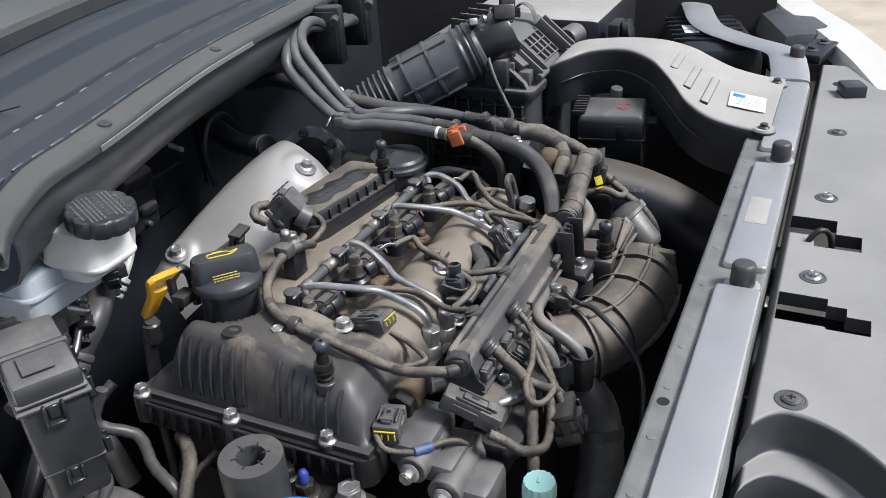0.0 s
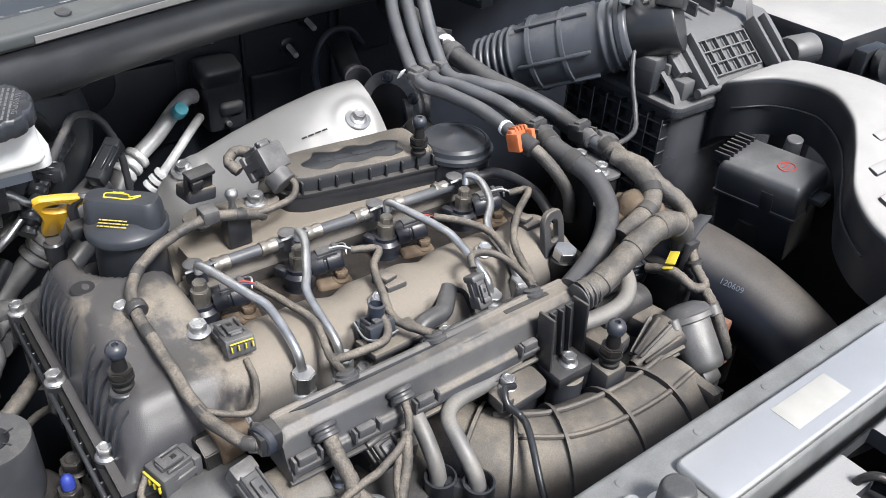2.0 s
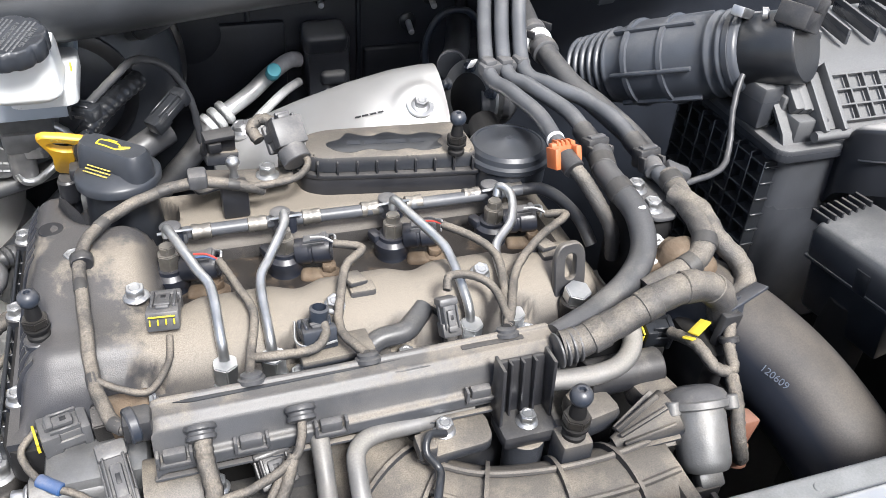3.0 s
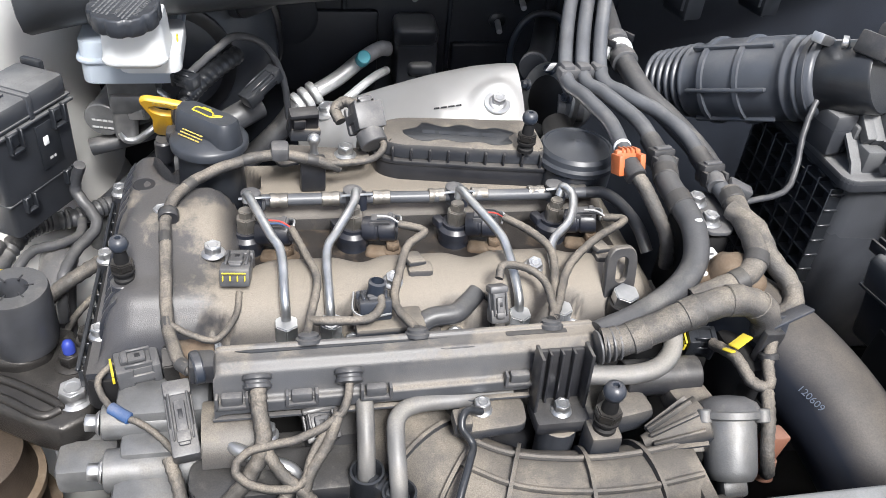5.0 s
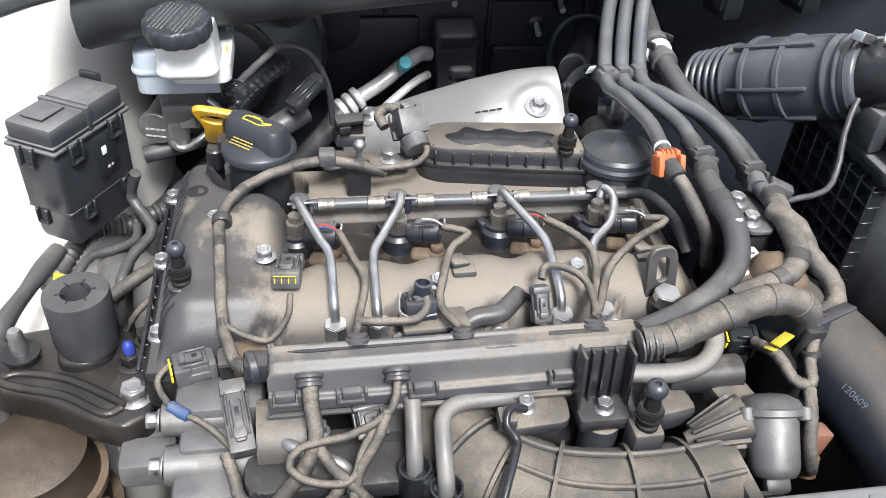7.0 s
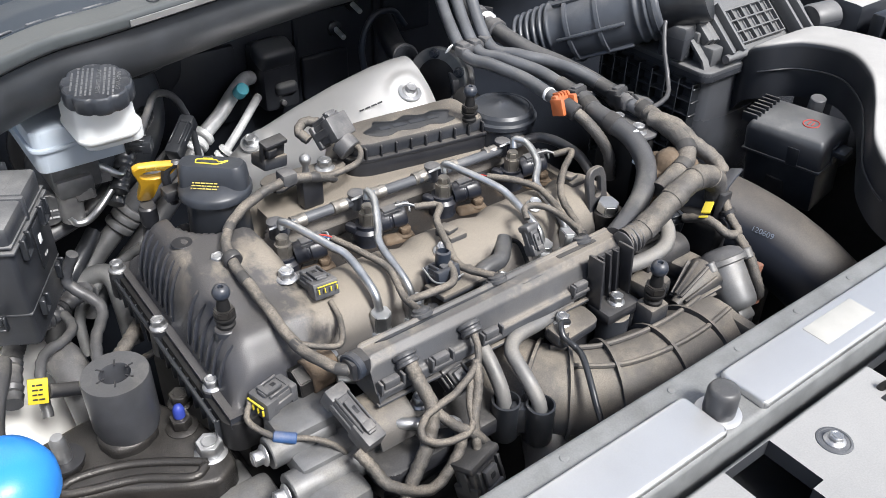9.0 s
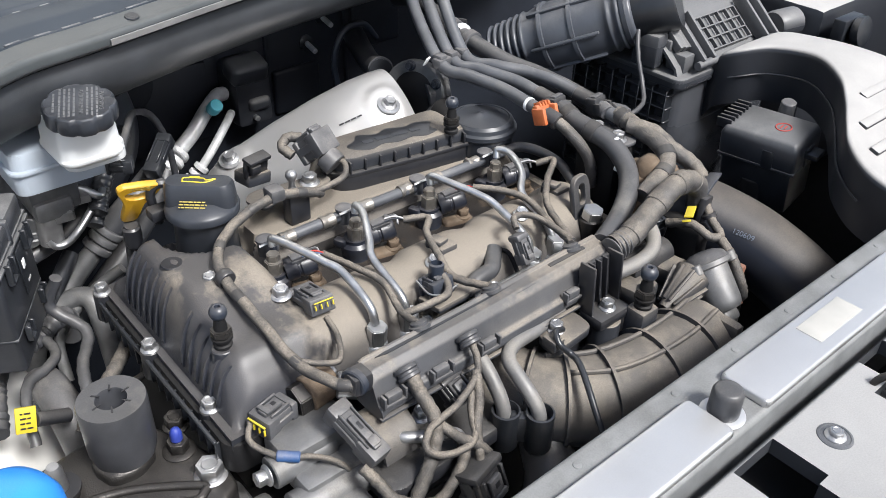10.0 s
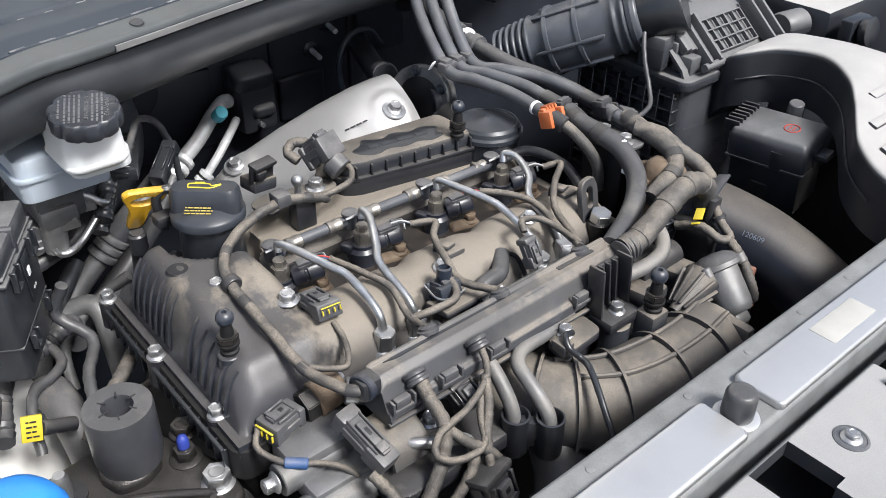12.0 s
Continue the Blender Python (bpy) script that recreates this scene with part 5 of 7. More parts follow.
for k, x in enumerate(INJ):
    inj = thing("fuel_injector", (x, -0.018, 0.91), "black fuel injector with its plug and hexagon union", "injector", "fuel injectors")
    part("body", lathe([(0.0135, 0.905), (0.0135, 0.914), (0.0125, 0.916), (0.0125, 0.924), (0.0135, 0.926), (0.0135, 0.932), (0.0105, 0.935), (0.0105, 0.938)], (x, -0.017, 0), seg=32), SOLENOID, inj)
    part("clamp", box((x + 0.024, -0.030, 0.918), (0.030, 0.014, 0.010), 0.004, (0, 0, -12), 3), RUST, inj, "brown rusty clamp")
    part("clamp_bolt", hexhead((x + 0.030, -0.031, 0.922), (0, 0, 1), 0.010, 0.006, 0.0075), RUST, inj)
    part("union_nut", hexnut((x, -0.018, 0.937), (0, 0, 1), 0.0135, 0.013), FERRULE, inj)
    part("union_top", hexnut((x, -0.018, 0.9500), (0, 0, 1), 0.0100, 0.0065), FERRULE, inj)
    axis = Vector((1.0, -0.26, 0.16)).normalized()
    at = Vector((x + 0.008, -0.020, 0.936))
    bm = lathe([(0.0090, 0), (0.0098, 0.0015), (0.0098, 0.010), (0.0088, 0.011), (0.0088, 0.0125), (0.0100, 0.0135), (0.0100, 0.024), (0.0092, 0.026), (0.0078, 0.026), (0.0072, 0.019), (0.001, 0.0185)], at, axis, 24)
    part("plug", bm, SOLENOID, inj)
    top = at + axis * 0.015
    bm = box((0, 0, 0), (0.019, 0.0075, 0.0035), 0.001)
    box((0.006, 0, 0.0015), (0.004, 0.0085, 0.0035), 0.0008, bm=bm)
    box((-0.002, 0.0055, -0.002), (0.016, 0.0016, 0.005), 0.0005, bm=bm)
    box((-0.002, -0.0055, -0.002), (0.016, 0.0016, 0.005), 0.0005, bm=bm)
    bm.transform(pose(top.x, top.y, top.z + 0.0095, 0, -9, -14))
    part("plug_latch", bm, GREYCON, inj)
    part("spring_clip", tube([tuple(at + axis * 0.024 + Vector((0, 0.007, 0.007))), tuple(at + axis * 0.029 + Vector((0, 0.0, 0.0105))), tuple(at + axis * 0.026 + Vector((0, -0.008, 0.006)))], 0.0010, 6, 4), PIPE, inj)
    part("return_tee", rod((x + 0.008, -0.003, 0.943), (x + 0.008, -0.002, 0.958), 0.0045), SOLENOID, inj)
    part("side_ear", box((x - 0.012, -0.012, 0.934), (0.008, 0.012, 0.008), 0.002, (0, 0, 20)), SOLENOID, inj)
    pipe = thing("fuel_pipe", (FEET[k][0], FEET[k][1], 0.92), "bent plated steel fuel pipe with union nut", "fuel pipe", "injector fuel pipes")
    part("tube", tube(BENDS[k], 0.0034, 12, 8), PIPE, pipe)
    fx, fy = FEET[k]
    part("union_nut", hexnut((fx, fy, 0.916), (0, -0.1, 1), 0.0145, 0.019), PIPE, pipe)
    part("seat", rod((fx, fy, 0.900), (fx, fy, 0.918), 0.011, 0.009), PIPE, pipe)

back = thing("fuel_return_line", (0.0, 0.0, 0.945), "dusty rubber fuel return line with metal ferrules", "fuel line")
part("hose", tube([(-0.124, 0.003, 0.950), (-0.06, 0.002, 0.9505), (0.025, 0.001, 0.950), (0.11, 0.0, 0.950), (0.145, -0.001, 0.951)], 0.0048, 12), HOSE, back)
part("tail", tube([(0.145, -0.001, 0.951), (0.158, -0.006, 0.953), (0.168, -0.022, 0.952), (0.176, -0.044, 0.945), (0.182, -0.058, 0.930)], 0.0050, 12), RUBBER, back)
for x in (-0.106, -0.066, -0.026, 0.019, 0.054, 0.102, 0.138):
    part("ferrule", lathe([(0.0050, 0), (0.0058, 0.0006), (0.0058, 0.004), (0.0053, 0.005), (0.0053, 0.008), (0.0058, 0.009), (0.0058, 0.0135), (0.0050, 0.014)], (x - 0.007, 0.002, 0.9505), (1, -0.02, 0), 18), FERRULE, back, "dusty plated ferrule")
for x in (-0.124, -0.046, 0.036, 0.120):
    bm = box((x, 0.0015, 0.949), (0.017, 0.0105, 0.011), 0.003)
    lathe([(0.0062, 0.944), (0.0062, 0.956), (0.0076, 0.957), (0.0076, 0.959), (0.006, 0.960), (0.003, 0.9602)], (x - 0.003, 0.001, 0), (0, 0, 1), 20, bm)
    part("tee", bm, GREYCON, back)
    part("tee_spring", tube([(x - 0.012, -0.006, 0.958), (x, -0.008, 0.960), (x + 0.012, -0.005, 0.958)], 0.0012, 6, 4), PIPE, back)

# harness tray in front of the injectors
tray = thing("harness_tray", (-0.03, -0.165, 0.93), "long dusty grey plastic wiring tray over the engine", "wiring tray")
sec = rounded([(-0.156, 0.930), (-0.1565, 0.9485), (-0.158, 0.9515), (-0.1605, 0.9518), (-0.162, 0.9498), (-0.169, 0.9498), (-0.1715, 0.9502), (-0.1735, 0.9485), (-0.1775, 0.9455), (-0.1805, 0.938), (-0.1835, 0.931), (-0.1875, 0.9295), (-0.1885, 0.9215), (-0.186, 0.919), (-0.158, 0.919)], 0.0018, 3)
rows = []
for x, dy, dz in ((-0.151, -0.0015, -0.004), (-0.149, -0.0005, -0.001), (-0.145, 0, 0), (-0.05, 0.0, 0.0005), (0.04, 0.001, 0.001), (0.096, 0.002, 0.001), (0.1, 0.002, -0.002)):
    rows.append([(x, y + dy, z + dz) for y, z in sec])
part("channel", loft(rows, True), TRAY, tray)
part("scuff_strip", prism([(-0.138, -0.1630), (-0.128, -0.1652), (-0.03, -0.1642), (0.012, -0.1626), (-0.03, -0.1622), (-0.13, -0.1622)], 0.9496, 0.9506, 0.0003), CLEAN, tray, "dark scuffed edge")
part("slot", prism(round_rect(0.036, -0.1655, 0.078, -0.1615, 0.001), 0.9500, 0.9514, 0.0003), TAPEDARK, tray, "dark worn slot")
part("rubbed_patch", prism(smooth_loop([(-0.010, -0.1722), (0.010, -0.1718), (0.014, -0.1728), (-0.006, -0.1732)]), 0.9500, 0.9504, 0.0001), GREYCON, tray)
part("lower_lip", box((-0.03, -0.1885, 0.9185), (0.245, 0.004, 0.0025), 0.001), TRAY, tray)
for x, y in ((-0.140, -0.187), (-0.098, -0.188), (-0.052, -0.188), (0.042, -0.186), (0.086, -0.184)):
    bm = box((x, y, 0.9335), (0.013, 0.006, 0.008), 0.0015)
    box((x, y - 0.002, 0.929), (0.020, 0.004, 0.003), 0.001, bm=bm)
    box((x - 0.009, y - 0.001, 0.933), (0.002, 0.006, 0.010), 0.0006, bm=bm)
    box((x + 0.009, y - 0.001, 0.933), (0.002, 0.006, 0.010), 0.0006, bm=bm)
    part("snap", bm, GREYCON, tray)
for x, y, z in ((-0.1245, -0.1835, 0.943), (-0.0685, -0.184, 0.943)):
    part("grommet", lathe([(0.0082, 0), (0.0090, 0.001), (0.0090, 0.003), (0.0076, 0.004), (0.0076, 0.0055), (0.0085, 0.0065), (0.0085, 0.0085), (0.0060, 0.0095)], (x, y + 0.004, z + 0.003), (0, -0.75, -0.6), 24), RUBBER, tray)
for x, y in ((-0.092, -0.157), (-0.022, -0.158), (0.069, -0.158)):
    part("grommet", lathe([(0.0082, 0), (0.0082, 0.0025), (0.0066, 0.0032), (0.0066, 0.005), (0.0045, 0.006)], (x, y, 0.949), (0, 0.5, 1), 22), RUBBER, tray)
part("clip_end", box((-0.157, -0.1705, 0.9465), (0.016, 0.016, 0.016), 0.003), PLASTIC, tray)
part("clip_ring", lathe([(0.0095, 0), (0.0105, 0.001), (0.0105, 0.005), (0.0095, 0.006)], (-0.163, -0.172, 0.947), (1, 0.3, 0), 22), NAVY, tray)
for k in range(4):
    part("neck_ring", lathe([(0.0105, 0), (0.0116, 0.0008), (0.0116, 0.0018), (0.0105, 0.0026)], (0.094 + 0.0042 * k, -0.1795, 0.9485 + 0.001 * k), (1, 0, 0.15), 24), GREYCON, tray)

# finned bracket
fin = thing("finned_bracket", (0.066, -0.195, 0.90), "dusty dark plastic bracket with upright fins and bolt", "bracket")
part("foot", box((0.068, -0.201, 0.911), (0.038, 0.026, 0.012), 0.004), PLASTIC, fin)
part("back", box((0.067, -0.1875, 0.934), (0.034, 0.004, 0.042), 0.001, (-8, 0, 0)), PLASTIC, fin)
for x in (0.051, 0.084):
    part("fin", box((x, -0.193, 0.937), (0.0025, 0.016, 0.046), 0.001, (-4, 0, 0)), PLASTIC, fin)
for x in (0.059, 0.067, 0.075):
    part("fin", box((x, -0.1905, 0.935), (0.0018, 0.007, 0.043), 0.0007, (-6, 0, 0)), PLASTIC, fin)
part("bolt", hexhead((0.068, -0.203, 0.9165), s=0.010, h=0.0055), PIPE, fin, "dusty bolt")
part("post", rod((0.068, -0.203, 0.87), (0.068, -0.203, 0.906), 0.013), COVER, fin)

# intake manifold
man = thing("intake_manifold", (0.04, -0.24, 0.80), "dusty black plastic intake manifold with a ribbed elbow", "intake manifold")
ELBOW = [(0.148, -0.244, 0.868), (0.110, -0.249, 0.869), (0.070, -0.247, 0.868), (0.030, -0.237, 0.867), (-0.002, -0.216, 0.867), (-0.022, -0.190, 0.868), (-0.030, -0.16, 0.870)]
part("elbow", tube(ELBOW, lambda u: 0.042 - 0.006 * u, 28, 6, flat=0.95), COVER, man, smooth=60)
for u in (0.16, 0.33, 0.50, 0.64, 0.78):
    line = spline(ELBOW, 6)
    i = int(u * (len(line) - 1))
    d = (line[i + 1] - line[i - 1]).normalized()
    part("rib", lathe([(0.034, -0.0015), (0.0445 - 0.006 * u, -0.0013), (0.0445 - 0.006 * u, 0.0013), (0.034, 0.0015)], line[i], d, 32), COVER, man)
for off, dz in ((0.014, 0.0385), (-0.012, 0.0390)):
    part("long_rib", tube([(p[0], p[1] + off, p[2] + dz - 0.004 * (k / 6)) for k, p in enumerate(ELBOW[:5])], 0.0022, 8), COVER, man)
part("flange", box((0.148, -0.245, 0.872), (0.012, 0.074, 0.066), 0.006), COVER, man)
part("seam_rim", tube([(0.14, -0.288, 0.868), (0.09, -0.290, 0.866), (0.03, -0.277, 0.862), (-0.02, -0.245, 0.858)], 0.004, 8), COVER, man)
part("plenum", box((0.03, -0.160, 0.865), (0.24, 0.06, 0.06), 0.015), PLASTIC, man)
part("runner_box", box((-0.12, -0.185, 0.855), (0.09, 0.05, 0.045), 0.015), PLASTIC, man)
out = smooth_loop([(0.0, -0.212), (0.045, -0.209), (0.047, -0.186), (0.035, -0.178), (0.034, -0.160), (0.018, -0.160), (0.016, -0.184), (0.0, -0.190)])
part("top_plate", prism(out, 0.905, 0.9135, 0.0015), COVER, man)
part("bolt", hexhead((0.017, -0.194, 0.9135)), STEEL, man, "zinc plated flange bolt")
part("stud_post", box((0.0915, -0.221, 0.902), (0.022, 0.020, 0.032), 0.004), COVER, man)
part("gasket", prism(round_rect(-0.17, -0.222, -0.04, -0.185, 0.014), 0.868, 0.884, 0.003), PLASTIC, man)
bm = thicken(loft([[(x, -0.18 + 0.026 * math.cos(radians(a)), 0.888 + 0.026 * math.sin(radians(a))) for a in range(10, 171, 16)] for x in (-0.160, -0.128)], False), 0.003)
part("saddle", bm, COVER, man)
part("webs", box((0.165, -0.26, 0.872), (0.03, 0.004, 0.03), 0.001), COVER, man)
part("web", box((0.175, -0.245, 0.868), (0.004, 0.05, 0.03), 0.001), COVER, man)
part("bolt", hexhead((-0.120, -0.193, 0.905)), PIPE, man, "dusty flange bolt")

# throttle actuator
act = thing("throttle_actuator", (0.175, -0.235, 0.87), "bare aluminium throttle actuator can with a flange", "throttle body")
A0, A1 = Vector((0.178, -0.219, 0.923)), Vector((0.1755, -0.250, 0.890))
d = A1 - A0
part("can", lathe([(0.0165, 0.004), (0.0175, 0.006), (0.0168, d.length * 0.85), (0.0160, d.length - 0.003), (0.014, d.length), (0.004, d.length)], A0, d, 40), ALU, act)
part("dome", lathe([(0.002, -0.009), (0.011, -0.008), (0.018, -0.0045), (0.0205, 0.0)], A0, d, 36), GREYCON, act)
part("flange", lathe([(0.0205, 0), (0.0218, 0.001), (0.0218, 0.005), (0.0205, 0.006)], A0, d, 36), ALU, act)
part("housing", lathe([(0.005, 0), (0.006, 0.004), (0.016, 0.036), (0.017, 0.042), (0.012, 0.044)], (0.122, -0.222, 0.900), (1, 0.06, 0.36), 28), COVER, act)
for a in range(0, 360, 36):
    bm = box((0.0118, 0, 0.022), (0.006, 0.0022, 0.034), 0.0006, (0, 16, 0))
    bm.transform(Matrix.Translation((0.122, -0.222, 0.900)) @ aim((1, 0.06, 0.36)) @ Matrix.Rotation(radians(a), 4, "Z"))
    part("fin", bm, COVER, act)
for a in (40, 160, 280):
    q = Matrix.Translation(A0) @ aim(d) @ Matrix.Rotation(radians(a), 4, "Z")
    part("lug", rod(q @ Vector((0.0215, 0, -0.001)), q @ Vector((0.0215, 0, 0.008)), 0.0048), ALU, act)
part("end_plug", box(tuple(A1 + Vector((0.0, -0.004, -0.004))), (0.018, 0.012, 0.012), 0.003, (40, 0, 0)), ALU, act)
part("connector", box((0.207, -0.234, 0.902), (0.016, 0.013, 0.024), 0.002, (0, 15, 10)), BROWN, act, "reddish brown plug")
part("connector_tail", rod((0.206, -0.238, 0.893), (0.205, -0.243, 0.878), 0.007), BROWN, act)

# charge air hose
big = thing("charge_air_hose", (0.25, -0.2, 0.9), "large black rubber charge air hose with printed code", "hose")
HOSE_LINE = [(0.205, -0.105, 0.922), (0.232, -0.138, 0.922), (0.256, -0.178, 0.912), (0.274, -0.222, 0.895), (0.286, -0.272, 0.868), (0.292, -0.34, 0.82)]
part("hose", tube(HOSE_LINE, 0.0365, 36, 8), BIGHOSE, big)
tx = Vector((0.0103, -0.0199, -0.0046)).normalized()
tn = Vector((-0.700, -0.482, 0.525))
tn = (tn - tx * tn.dot(tx)).normalized()
writing("120609", 0.0070, Matrix.Translation(Vector((0.2400, -0.2168, 0.9237)) + tn * 0.0009) @ Matrix((tx, tn.cross(tx), tn)).transposed().to_4x4(), CODE, big)
part("end_cap", lathe([(0.036, 0), (0.037, 0.003), (0.037, 0.012), (0.034, 0.015)], (0.208, -0.108, 0.927), (0.6, -0.8, 0.0), 32), RUST, big)
corr = thing("corroded_casting", (0.213, -0.13, 0.92), "brown corroded sandy casting under the harness", "casting")
part("lump", box((0.214, -0.128, 0.948), (0.034, 0.040, 0.05), 0.012, (10, 12, 20), 3), RUST, corr)

# lifting eye and plug by the flywheel end
eye = thing("lifting_eye", (0.137, -0.105, 0.93), "dusty steel engine lifting eye", "lifting eye")
EYE_OUT = smooth_loop([(-0.0125, -0.027), (0.0125, -0.027), (0.0125, 0.009), (0.008, 0.019), (-0.008, 0.019), (-0.0125, 0.009)])
bm = holed_plate(EYE_OUT, round_rect(-0.0045, -0.009, 0.0045, 0.011, 0.0044, 6), 0.0055)
bm.transform(pose(0.1365, -0.106, 0.953, 78, 0, 6))
part("loop", bm, COVER, eye)
part("foot", box((0.1365, -0.106, 0.930), (0.026, 0.012, 0.014), 0.003), COVER, eye)
plug = thing("hex_plug", (0.137, -0.122, 0.92), "large dusty hexagon head plug", "plug")
part("barrel", rod((0.137, -0.122, 0.915), (0.137, -0.122, 0.936), 0.011), IRON, plug)
part("head", hexnut((0.137, -0.122, 0.936), (0, -0.15, 1), 0.017, 0.010), PIPE, plug)

# heat shield over the manifold
sh = thing("heat_shield", (0.02, 0.15, 0.90), "silver pressed aluminium heat shield with bolts", "heat shield")
CUT = [(-0.082, 0.214, 0.890, 0.034, 0.030, 0.030), (-0.070, 0.212, 0.908, 0.050, 0.040, 0.030), (-0.040, 0.207, 0.927, 0.082, 0.046, 0.024), (0.0, 0.198, 0.946, 0.100, 0.050, 0.016), (0.045, 0.187, 0.965, 0.096, 0.055, 0.020), (0.085, 0.178, 0.978, 0.074, 0.060, 0.036), (0.110, 0.173, 0.983, 0.068, 0.062, 0.042), (0.124, 0.171, 0.984, 0.066, 0.062, 0.046)]


def shield_z(x, y):
    k = max(i for i, c in enumerate(CUT[:-1]) if c[0] <= x + 1e-6 or i == 0)
    u = min(1.0, max(0.0, (x - CUT[k][0]) / (CUT[k + 1][0] - CUT[k][0])))
    ry, rz, f, b, drop = (CUT[k][i] + u * (CUT[k + 1][i] - CUT[k][i]) for i in range(1, 6))
    v = (y - ry) / (f if y < ry else b)
    z = rz - (drop * (-v) ** 1.7 if v < 0 else 0.075 * v ** 1.8)
    ring = math.hypot(x - 0.098, y - 0.129)
    z += 0.0035 * (1 - ease(0.016, 0.030, ring))
    return z + 0.005 * (1 - ease(0.012, 0.024, math.hypot(x + 0.054, y - 0.198)))


rows = []
for i in range(57):
    x = -0.082 + 0.206 * i / 56
    k = max(n for n, c in enumerate(CUT[:-1]) if c[0] <= x + 1e-6)
    u = (x - CUT[k][0]) / (CUT[k + 1][0] - CUT[k][0])
    ry, f, b = (CUT[k][n] + u * (CUT[k + 1][n] - CUT[k][n]) for n in (1, 3, 4))
    ys = [ry - f + f * n / 20 for n in range(20)] + [ry + b * n / 12 for n in range(13)]
    rows.append([(x, y, shield_z(x, y)) for y in ys])
part("sheet", thicken(loft(rows), 0.0012), SHIELD, sh, smooth=70)
NS = Vector((0.0, -0.45, 1)).normalized()
for x, y, n in ((0.098, 0.129, NS), (-0.054, 0.198, Vector((-0.35, -0.25, 1)).normalized())):
    at = Vector((x, y, shield_z(x, y) + 0.0005))
    part("washer", lathe([(0.0125, -0.001), (0.0125, 0.001), (0.006, 0.0014)], at, n, 28), PIPE, sh)
    part("bolt", hexhead(tuple(at + n * 0.001), n, 0.011, 0.006, 0.0085), STEEL, sh, "bright flange bolt")
bars(pose(0.052, 0.133, shield_z(0.052, 0.133) + 0.0016, 24, -14, -12), 1, 0.026, 0.006, 0.0018, INK, sh, "pen_marks", 5)
HZ = shield_z(0.013, 0.112)
part("spring_hole", lathe([(0.013, 0), (0.013, 0.0008), (0.002, 0.0008)], (0.013, 0.112, HZ + 0.0010), (-0.42, -0.22, 1), 28), INK, sh)
part("spring_bolt", tube([(0.010, 0.114, HZ - 0.002), (0.020, 0.108, HZ + 0.006), (0.029, 0.104, HZ + 0.009)], 0.0062, 12, 10, 0.12, 5), IRON, sh)
turbo = thing("turbo_housing", (0.155, 0.17, 0.90), "dusty grey turbocharger flange with bolts beside the shield", "turbocharger")
TC, TA = Vector((0.163, 0.163, 0.950)), Vector((-1, -0.45, 0.25)).normalized()
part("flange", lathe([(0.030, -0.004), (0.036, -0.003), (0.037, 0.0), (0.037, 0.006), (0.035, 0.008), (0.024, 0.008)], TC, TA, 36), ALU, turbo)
part("scroll", lathe([(0.020, -0.040), (0.028, -0.032), (0.033, -0.016), (0.031, -0.003)], TC, TA, 32), GREYCON, turbo)
part("bore", lathe([(0.025, 0.0075), (0.024, 0.0082), (0.002, 0.0082)], TC, TA, 28), DARK, turbo)
TQ = Matrix.Translation(TC) @ aim(TA)
for a in range(30, 390, 72):
    q = TQ @ Matrix.Rotation(radians(a), 4, "Z")
    part("bolt", hexhead(tuple(q @ Vector((0.0305, 0, 0.008))), TA, 0.008, 0.005, 0.006), NAVY, turbo)
part("outlet", rod((0.165, 0.15, 0.950), (0.190, 0.143, 0.952), 0.015), GREYCON, turbo)
part("shell", lathe([(0.02, 0), (0.03, 0.01), (0.03, 0.05), (0.02, 0.06)], (0.13, 0.21, 0.90), (1, 0.1, 0), 28), DARK, turbo)


# ---- hoses, wires and plugs ----
def hose_thing(name, label, category, points, r, mat, sub=6, seg=12, ripple=0.0, turns=0.0, group=""):
    ob = thing(name, points[0], label, category, group)
    part("hose" if r > 0.004 else "sleeve", tube(points, r, seg, sub, ripple, turns), mat, ob)
    return ob


def bands(ob, points, at, r, mat, w=0.008, name="tape_band"):
    """Short sleeves round a hose at fractions of its length."""
    line = spline(points, 8)
    for u in at:
        i = min(max(1, int(u * (len(line) - 1))), len(line) - 2)
        d = (line[i + 1] - line[i - 1]).normalized()
        part(name, lathe([(r * 0.97, -w / 2), (r * 1.035, -w / 2 + 0.0006), (r * 1.035, w / 2 - 0.0006), (r * 0.97, w / 2)], line[i], d, 18), mat, ob)


RISE = [(0.36, 0.205, 1.066), (0.28, 0.200, 1.076), (0.225, 0.196, 1.076), (0.185, 0.185, 1.066), (0.168, 0.168, 1.045), (0.162, 0.140, 1.020)]


def rise(k):
    return [(x + 0.014 * k, y - 0.002 * k - 0.004 * k * (i > 3), z + 0.006 * k - 0.010 * k * (i < 2)) for i, (x, y, z) in enumerate(RISE)]


PIPES = {
    "a": [(x + 0.004, y + 0.013, z) for x, y, z in rise(0)[:-1]] + [(0.152, 0.110, 1.004), (0.158, 0.070, 1.002), (0.166, 0.030, 1.000), (0.163, -0.010, 0.999), (0.161, -0.040, 0.998)],
    "b": [(x + 0.004, y + 0.013, z) for x, y, z in rise(1)[:-1]] + [(0.168, 0.110, 1.005), (0.178, 0.076, 1.002), (0.195, 0.035, 0.997), (0.1965, -0.002, 0.992), (0.1955, -0.022, 0.991)],
    "c": [(x + 0.004, y + 0.013, z) for x, y, z in rise(2)[:-1]] + [(0.184, 0.108, 1.006), (0.196, 0.072, 1.003), (0.218, 0.045, 0.999), (0.228, 0.012, 0.996), (0.227, -0.035, 0.992), (0.232, -0.070, 0.985)],
}
